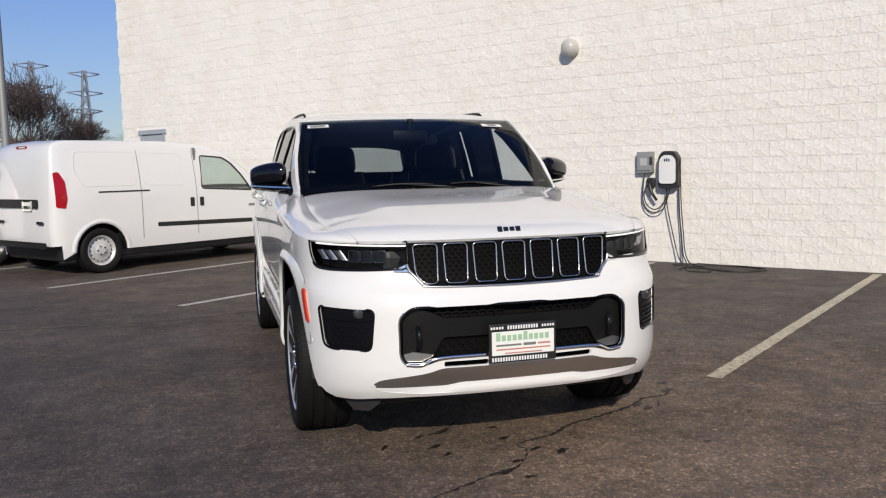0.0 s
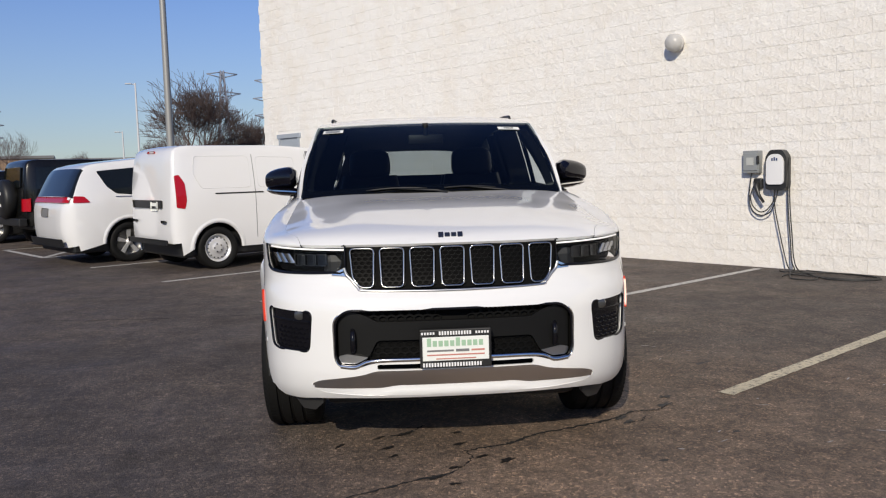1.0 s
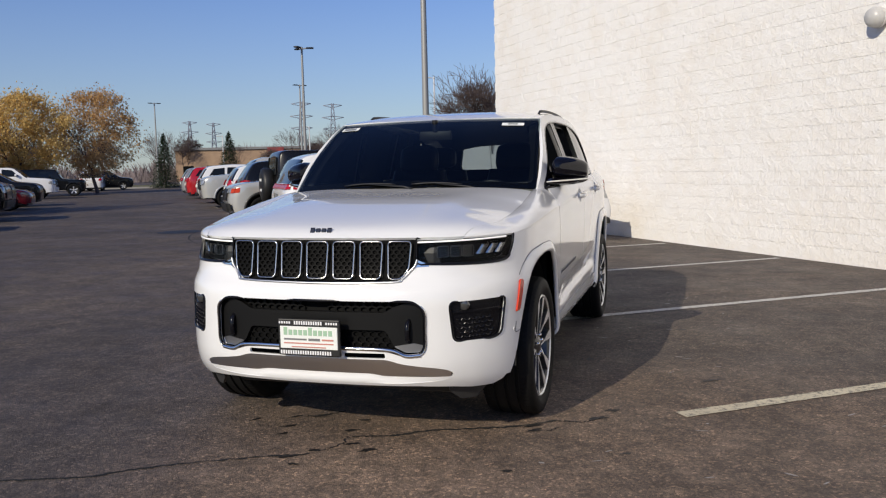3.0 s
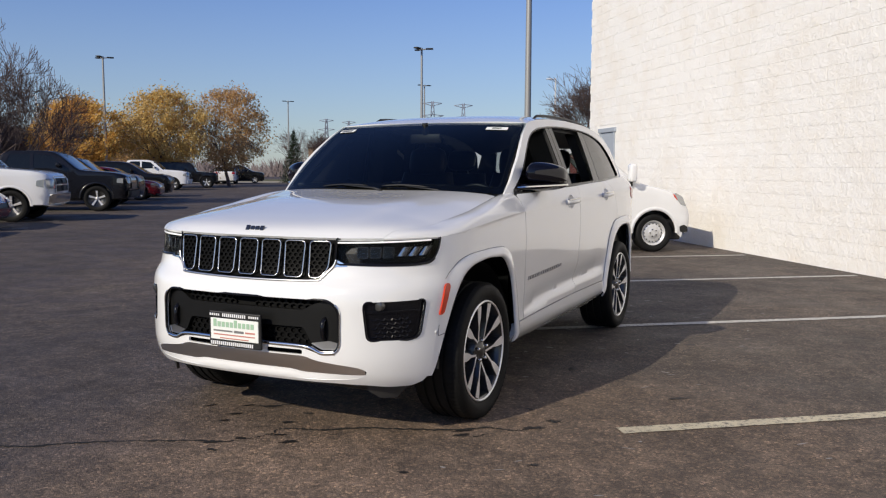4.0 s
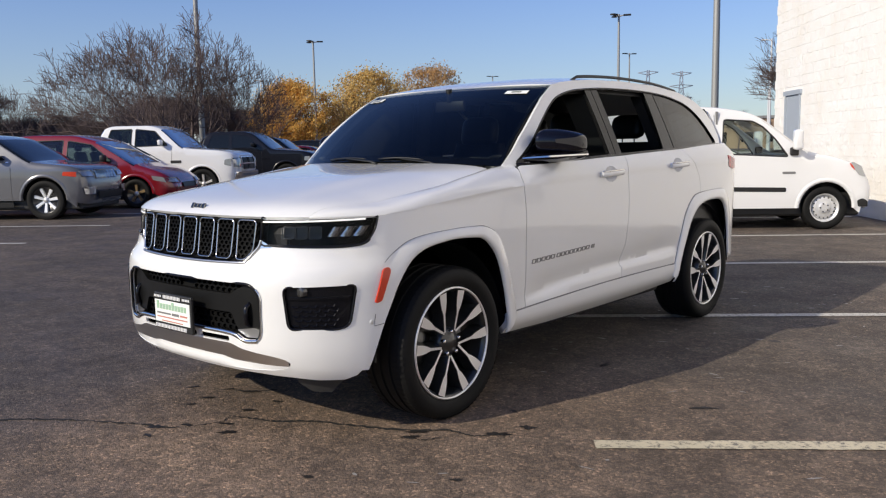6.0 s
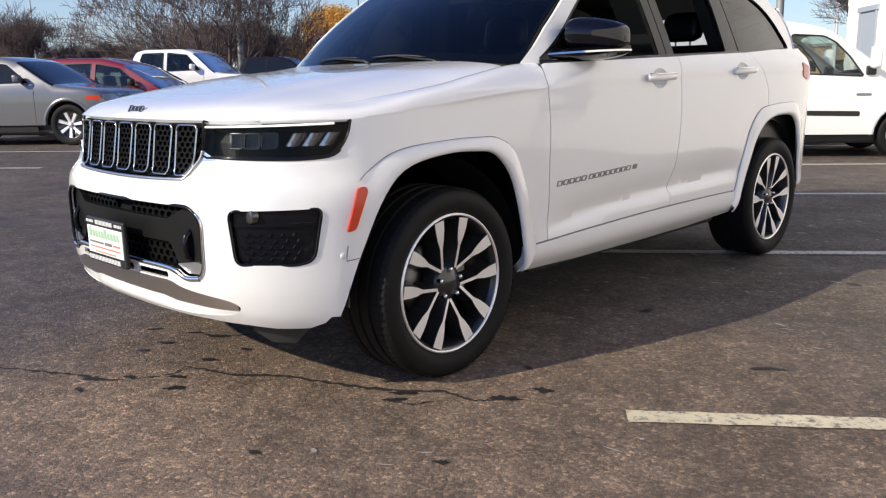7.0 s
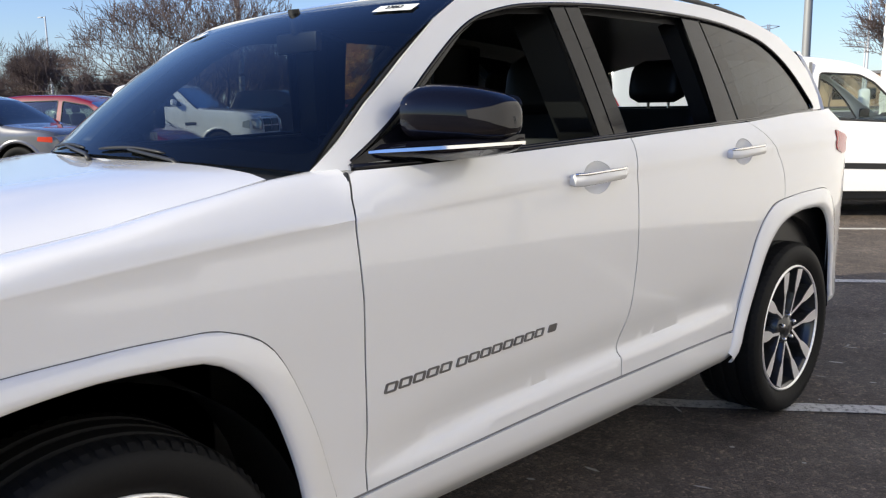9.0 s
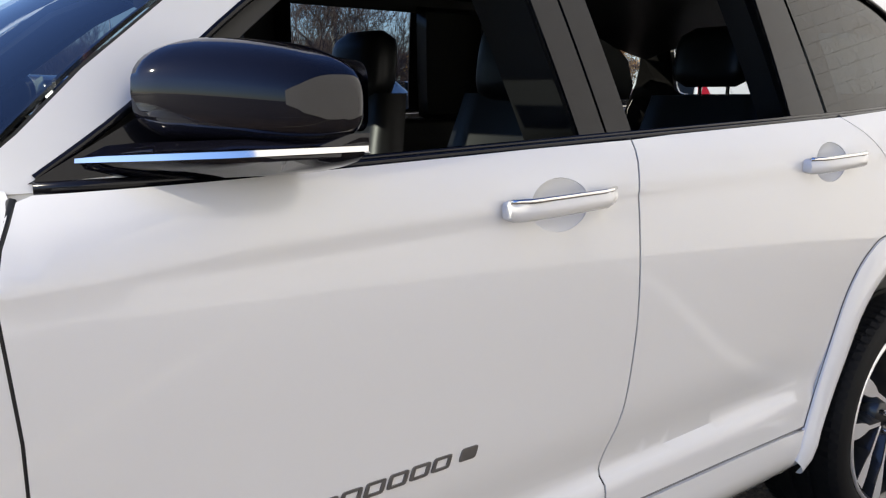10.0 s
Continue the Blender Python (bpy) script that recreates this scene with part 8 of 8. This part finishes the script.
BIG_BARE = bare_tree("tree", 4, 7.6, 1.0, 7, 0.15, 6, 0.24, (2, 3), 1.0, 0.07)
BARE_A = bare_tree("tree", 9, 7.4, 0.85, 6, 0.14, 1, 0.23, (3, 4))
BARE_B = bare_tree("tree", 17, 7.0, 0.7, 5, 0.12, 1, 0.28, (3, 3))
put_tree(pose(-24.8, 19.4, 0, 0, 0, 20), (BIG_BARE), "wide leafless grey-brown tree with many fine twigs")
put_tree(pose(-8.0, 42.6, 0, 0, 0, 75) @ Matrix.Scale(1.08, 4), (BARE_A), "leafless rounded tree beyond the parked vans")
put_tree(pose(-6.2, 46.5, 0, 0, 0, 200) @ Matrix.Scale(0.8, 4), (BARE_A), "smaller leafless tree beyond the parked vans")


def leafy(seed, height, radius, density, mat, trunk_h=1.3):
    """Trunk and limbs, and a crown of separate small leaves gathered in clumps."""
    rnd = random.Random(seed)
    bm = bmesh.new()
    tips = branches(bm, seed, height * 0.95, 0.8, 5, 0.15, 1, 0.26, 0.010, (3, 3))
    limbs = mesh_of(bm, BARK, "branchwork")
    cz, rz = trunk_h + (height - trunk_h) / 2, (height - trunk_h) / 2
    verts, faces = [], []
    clumps = []
    while len(clumps) < 260:
        a, u = rnd.uniform(0, math.tau), rnd.uniform(-1, 1)
        q = rnd.random() ** 0.4
        rr = radius * math.sqrt(1 - u * u) * q * (1 + 0.14 * math.sin(3 * a + seed) + 0.1 * math.sin(7 * a + 2 * seed))
        clumps.append(Vector((rr * math.cos(a), rr * math.sin(a), cz + rz * u * (0.75 + 0.25 * q))))
    for c in clumps:
        size = rnd.uniform(0.35, 0.8)
        for _ in range(density):
            p = c + Vector((rnd.gauss(0, 0.5), rnd.gauss(0, 0.5), rnd.gauss(0, 0.42))) * size
            s = rnd.uniform(0.05, 0.11)
            n = Vector((rnd.gauss(0, 1), rnd.gauss(0, 1), rnd.gauss(0.3, 1))).normalized()
            t = n.orthogonal().normalized()
            b = n.cross(t)
            o = len(verts)
            verts += [p - t * s, p + b * s * 0.6, p + t * s, p - b * s * 0.6]
            faces.append((o, o + 1, o + 2, o + 3))
    me = bpy.data.meshes.new("crown")
    me.from_pydata(verts, [], faces)
    me.materials.append(mat)
    return [("branchwork", limbs), ("crown", me)]


T1, T2, T3 = leafy(3, 6.6, 3.3, 105, ORANGE), leafy(5, 7.2, 3.2, 85, GOLD), leafy(8, 7.6, 3.3, 58, RUSSET)
put_tree(pose(-43.6, 41.0, 0, 0, 0, 10) @ Matrix.Scale(0.93, 4), T1, "round autumn tree with orange leaves")
put_tree(pose(-42.3, 47.3, 0, 0, 0, 70), T2, "round autumn tree with golden leaves")
put_tree(pose(-40.4, 52.4, 0, 0, 0, 130), T3, "autumn tree with russet thinning leaves")
put_tree(pose(-64, 66, 0, 0, 0, 250) @ Matrix.Scale(0.9, 4), T3, "autumn tree with russet thinning leaves")
put_tree(pose(-66, 14, 0, 0, 0, 90) @ Matrix.Scale(0.8, 4), T3, "autumn tree with russet thinning leaves")


def conifer(seed, height, radius):
    rnd = random.Random(seed)
    bm = bmesh.new()
    add_tube(bm, [(0, 0, 0), (0, 0, height)], [0.14, 0.02], 7)
    trunk = mesh_of(bm, BARK, "trunk")
    verts, faces = [], []
    z = 0.5
    while z < height:
        r = radius * (1 - z / height) ** 0.85 + 0.08
        for k in range(int(9 + 26 * r)):
            a = rnd.uniform(0, math.tau)
            for j in range(6):
                q = r * (0.25 + 0.75 * (j + rnd.random()) / 6) * rnd.uniform(0.75, 1.1)
                p = Vector((q * math.cos(a), q * math.sin(a), z + rnd.gauss(0, 0.08) - 0.25 * q))
                s = rnd.uniform(0.07, 0.16)
                t = Vector((math.cos(a + rnd.gauss(0, 0.6)), math.sin(a + rnd.gauss(0, 0.6)), rnd.gauss(-0.2, 0.3))).normalized()
                b = t.cross(Vector((rnd.gauss(0, 0.4), rnd.gauss(0, 0.4), 1))).normalized()
                o = len(verts)
                verts += [p - t * s, p + b * s * 0.45, p + t * s, p - b * s * 0.45]
                faces.append((o, o + 1, o + 2, o + 3))
        z += 0.24
    me = bpy.data.meshes.new("needles")
    me.from_pydata(verts, [], faces)
    me.materials.append(PINE)
    return [("trunk", trunk), ("crown", me)]


CON = conifer(2, 7.2, 2.3)
for x, y, s in ((-46.5, 69.4, 0.74), (-42.9, 75.3, 0.78), (-67, 27, 0.6)):
    put_tree(pose(x, y, 0, 0, 0, 50 * s * 10) @ Matrix.Scale(s, 4), CON, "dark green conifer with dense branches", "conifer")
rnd = random.Random(21)
for k in range(46):
    yaw = radians(-82 + 100 * k / 46 + rnd.uniform(-1, 1))
    dist = rnd.uniform(105, 150)
    s = rnd.uniform(0.75, 1.35)
    put_tree(pose(4 + dist * math.sin(yaw), dist * math.cos(yaw), 0, 0, 0, rnd.uniform(0, 360)) @ Matrix.Scale(s, 4), (BARE_B if k % 2 else BARE_A), "distant leafless tree on the skyline")
for x, y, s in ((-33, 24, 0.75), (-38, 26, 0.8), (-31, 29, 0.7), (-44, 28, 0.9), (-30, 13, 0.75), (-37, 14, 0.8), (-48, 33, 0.8), (-24, 101, 1.1), (-42, 99, 0.95), (-66, 96, 0.9), (-62, 76, 0.9)):
    put_tree(pose(x, y, 0, 0, 0, x * 7 + y) @ Matrix.Scale(s, 4), (BARE_B), "leafless tree behind the parking rows")

rnd = random.Random(33)
for k in range(70):
    u, v = rnd.uniform(-46, -31), rnd.uniform(-8, 82)
    put_tree(lot(u, v, 0, rnd.uniform(0, 360)) @ Matrix.Scale(rnd.uniform(0.34, 0.62), 4), (BARE_A if k % 2 else BARE_B), "low leafless shrub along the verge", "shrub", "shrubs along the verge")

rnd = random.Random(52)
for k in range(52):
    yaw, dist = radians(-84 + 32 * k / 52 + rnd.uniform(-1, 1)), rnd.uniform(58, 92)
    put_tree(pose(4 + dist * math.sin(yaw), 2 + dist * math.cos(yaw), 0, 0, 0, rnd.uniform(0, 360)) @ Matrix.Scale(rnd.uniform(0.6, 1.05), 4), (BARE_A if k % 3 else BARE_B), "leafless brown tree beyond the parking rows", "tree", "trees beyond the lot")

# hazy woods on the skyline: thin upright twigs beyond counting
# paler than the bark: distance haze is put into this colour
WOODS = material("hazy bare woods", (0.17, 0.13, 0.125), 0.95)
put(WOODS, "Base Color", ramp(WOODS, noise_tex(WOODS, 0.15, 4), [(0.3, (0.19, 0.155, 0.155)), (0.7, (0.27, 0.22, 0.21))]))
rnd = random.Random(77)
verts, faces = [], []
for k in range(16000):
    yaw, dist = radians(rnd.uniform(-100, 20)), rnd.uniform(150, 190)
    hump = 4.6 + 1.8 * math.sin(yaw * 9) + 1.3 * math.sin(yaw * 23 + 1) + 0.8 * math.sin(yaw * 57)
    h = hump * rnd.uniform(0.3, 0.85)
    c = Vector((4 + dist * math.sin(yaw), dist * math.cos(yaw), 0))
    side = Vector((math.cos(yaw), -math.sin(yaw), 0)) * rnd.uniform(0.03, 0.10)
    lean = Vector((rnd.gauss(0, 1.1), rnd.gauss(0, 1.1), 0))
    o = len(verts)
    verts += [c - side * 1.6, c + side * 1.6, c + side + lean * 0.5 + Vector((0, 0, h * 0.6)), c + lean + Vector((0, 0, h)), c - side + lean * 0.5 + Vector((0, 0, h * 0.55))]
    faces.append((o, o + 1, o + 2, o + 3, o + 4))
me = bpy.data.meshes.new("far_woods")
me.from_pydata(verts, [], faces)
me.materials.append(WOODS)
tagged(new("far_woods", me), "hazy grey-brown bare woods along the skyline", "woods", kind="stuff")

# ---- grass verges, kerb and far buildings ----
GRASS = material("dry grass", (0.12, 0.11, 0.04), 0.9)
put(GRASS, "Base Color", ramp(GRASS, noise_tex(GRASS, 1.2, 6), [(0.3, (0.075, 0.08, 0.028)), (0.7, (0.17, 0.145, 0.06))]))
KERB = material("concrete kerb", (0.34, 0.33, 0.31), 0.85)
for nm, u0, u1, v0, v1 in (("verge_far", -60, 40, 84.5, 100), ("verge_side", -48, -30, -40, 84)):
    bm = bmesh.new()
    add_box(bm, u0, u1, v0, v1, -0.1, 0.14, 0.02, 1)
    ob = part(nm, bm, GRASS)
    ob.matrix_world = LOT
    tagged(ob, "strip of dry autumn grass beside the lot", "grass", kind="structure")
    bm = bmesh.new()
    if nm == "verge_far":
        add_box(bm, u0, u1, v0 - 0.18, v0, -0.1, 0.16, 0.015, 1)
    else:
        add_box(bm, u1, u1 + 0.18, v0, v1, -0.1, 0.16, 0.015, 1)
    ob = part("kerb", bm, KERB)
    ob.matrix_world = LOT
    tagged(ob, "pale concrete kerb along the grass", "kerb", kind="structure")
BRICK_FAR = material("tan brick far", (0.33, 0.22, 0.14), 0.85)
put(BRICK_FAR, "Base Color", ramp(BRICK_FAR, noise_tex(BRICK_FAR, 0.8, 6), [(0.3, (0.27, 0.18, 0.12)), (0.7, (0.38, 0.26, 0.17))]))
for x, y, w, h, turn, mats, lb in ((-66, 128, 34, 5.2, 20, BRICK_FAR, "low tan brick commercial building far off"), (-38, 134, 26, 4.6, 12, BRICK_FAR, "low brown brick building behind far trees"), (-96, 84, 20, 4.5, 50, BRICK_FAR, "low tan brick building at the lot's edge"), (-110, 22, 30, 4.5, 80, BRICK_FAR, "low tan building beyond the road")):
    b = thing("building", pose(x, y, 0, 0, 0, turn), lb, "building", "distant buildings")
    bm = bmesh.new()
    add_box(bm, -w / 2, w / 2, 0, 12, 0, h)
    part("wall", bm, mats, b)
    bm = bmesh.new()
    add_box(bm, -w / 2 - 0.3, w / 2 + 0.3, -0.3, 12.3, h, h + 0.45, 0.05, 1)
    part("roof", bm, PLASTIC_GREY, b)
    for k in range(int(w / 4)):
        x0 = -w / 2 + 1.2 + k * 4
        bm = bmesh.new()
        add_box(bm, x0, x0 + 1.8, -0.04, 0.02, 1.0, 2.6)
        part("window", bm, CAR_GLASS, b)
    bm = bmesh.new()
    add_box(bm, -1.4, 1.4, -0.5, 0.0, 0, h + 0.3, 0.03, 1)
    part("entrance_front", bm, material("red panel", (0.25, 0.03, 0.03), 0.6) if "red panel" not in bpy.data.materials else bpy.data.materials["red panel"], b)

# ---- lamp posts ----
POLE = material("grey painted steel", (0.32, 0.32, 0.31), 0.5, 0.3)
WPOLE = material("pale painted steel", (0.62, 0.63, 0.64), 0.5)


def lamp_post(x, y, h, r, heads, turn, mat, lb, concrete=True):
    t = thing("lamp_post", pose(x, y, 0, 0, 0, turn), lb, "lamp post", "parking lot lamps")
    bm = bmesh.new()
    add_cyl(bm, (0, 0, 0.0), (0, 0, h), r, r * 0.62, 12)
    part("pole", bm, mat, t, smooth=60)
    if concrete:
        bm = bmesh.new()
        add_cyl(bm, (0, 0, -0.1), (0, 0, 0.75), 0.30, 0.30, 20)
        part("base", bm, KERB, t, smooth=60)
    for k in range(heads):
        a = math.tau * k / heads
        hd = new("lamp_head")
        hd.parent = t
        bm = bmesh.new()
        d = Vector((math.cos(a), math.sin(a), 0))
        add_cyl(bm, Vector((0, 0, h - 0.12)), d * 0.32 + Vector((0, 0, h - 0.06)), 0.035, seg=8)
        part("arm", bm, mat, hd)
        bm = bmesh.new()
        add_box(bm, 0.26, 0.70, -0.14, 0.14, h - 0.10, h - 0.02, 0.02, 2, Matrix.Rotation(a, 4, "Z"))
        part("housing", bm, BLACK_PLASTIC if mat is POLE else mat, hd)
    return t


lamp_post(-5.3, 25.6, 12.0, 0.115, 2, 20, POLE, "tall grey steel parking lot lamp post")
lamp_post(-19.5, 45.5, 8.7, 0.10, 3, 25, POLE, "grey lamp post with three lamp heads")
lamp_post(-41.5, 41.2, 8.9, 0.10, 3, 50, POLE, "grey lamp post with three lamp heads")
lamp_post(-26.5, 21.9, 12.0, 0.13, 2, 50, POLE, "tall grey steel parking lot lamp post")
lamp_post(-33, 72, 9.5, 0.10, 2, 60, POLE, "grey lamp post far down the lot")
lamp_post(-55, 80, 9.3, 0.10, 2, 60, POLE, "grey lamp post far down the lot")
for x, y, h in ((-16.5, 62, 8.4), (-62, 52, 8), (-68, 29, 9), (-72, 26, 8.2), (-40, 88, 6.5), (-49, 84, 5.6), (-23, 80, 6)):
    lamp_post(x, y, h, 0.09, 1, 200, WPOLE, "slim pale street lamp post beyond the lot", False)

# ---- power line pylons ----
# bluish tint paints the distance haze onto dark grey steel
FAR_STEEL = material("hazy far steel", (0.24, 0.26, 0.32), 0.8)
def pylon_mesh(h, w):
    bm = bmesh.new()
    legs = [(-1, -1), (1, -1), (1, 1), (-1, 1)]

    def pt(k, t):
        s = w * (1 - 0.86 * t ** 0.7)
        return Vector((legs[k][0] * s, legs[k][1] * s, h * t))
    ts = [0, 0.14, 0.28, 0.42, 0.55, 0.67, 0.78, 0.88, 1.0]
    for k in range(4):
        add_tube(bm, [pt(k, t) for t in ts], 0.16, 4)
        for a, b in zip(ts, ts[1:]):
            add_tube(bm, [pt(k, a), pt((k + 1) % 4, b)], 0.09, 3)
            add_tube(bm, [pt((k + 1) % 4, a), pt(k, b)], 0.09, 3)
    for t, L in ((0.97, 3.6), (0.80, 4.2), (0.64, 3.9)):
        for sg in (-1, 1):
            add_tube(bm, [Vector((0, 0, h * t + 0.5)), Vector((sg * L, 0, h * t))], 0.13, 4)
            add_tube(bm, [Vector((0, 0, h * t - 0.9)), Vector((sg * L, 0, h * t))], 0.13, 4)
    return mesh_of(bm, FAR_STEEL, "lattice")


PYL = pylon_mesh(27, 2.4)
for yaw, d, tn in ((-26.5, 315, 25), (-24.4, 325, 25), (-33.8, 430, 25), (-32.3, 445, 25), (-7.75, 222, 20), (-10.75, 208, 20)):
    a = radians(yaw)
    p = thing("pylon", pose(2.6 + d * math.sin(a), d * math.cos(a), 0, 0, 0, tn), "distant steel lattice power line pylon", "pylon", "power line pylons")
    ob = new("lattice", PYL)
    ob.parent = p
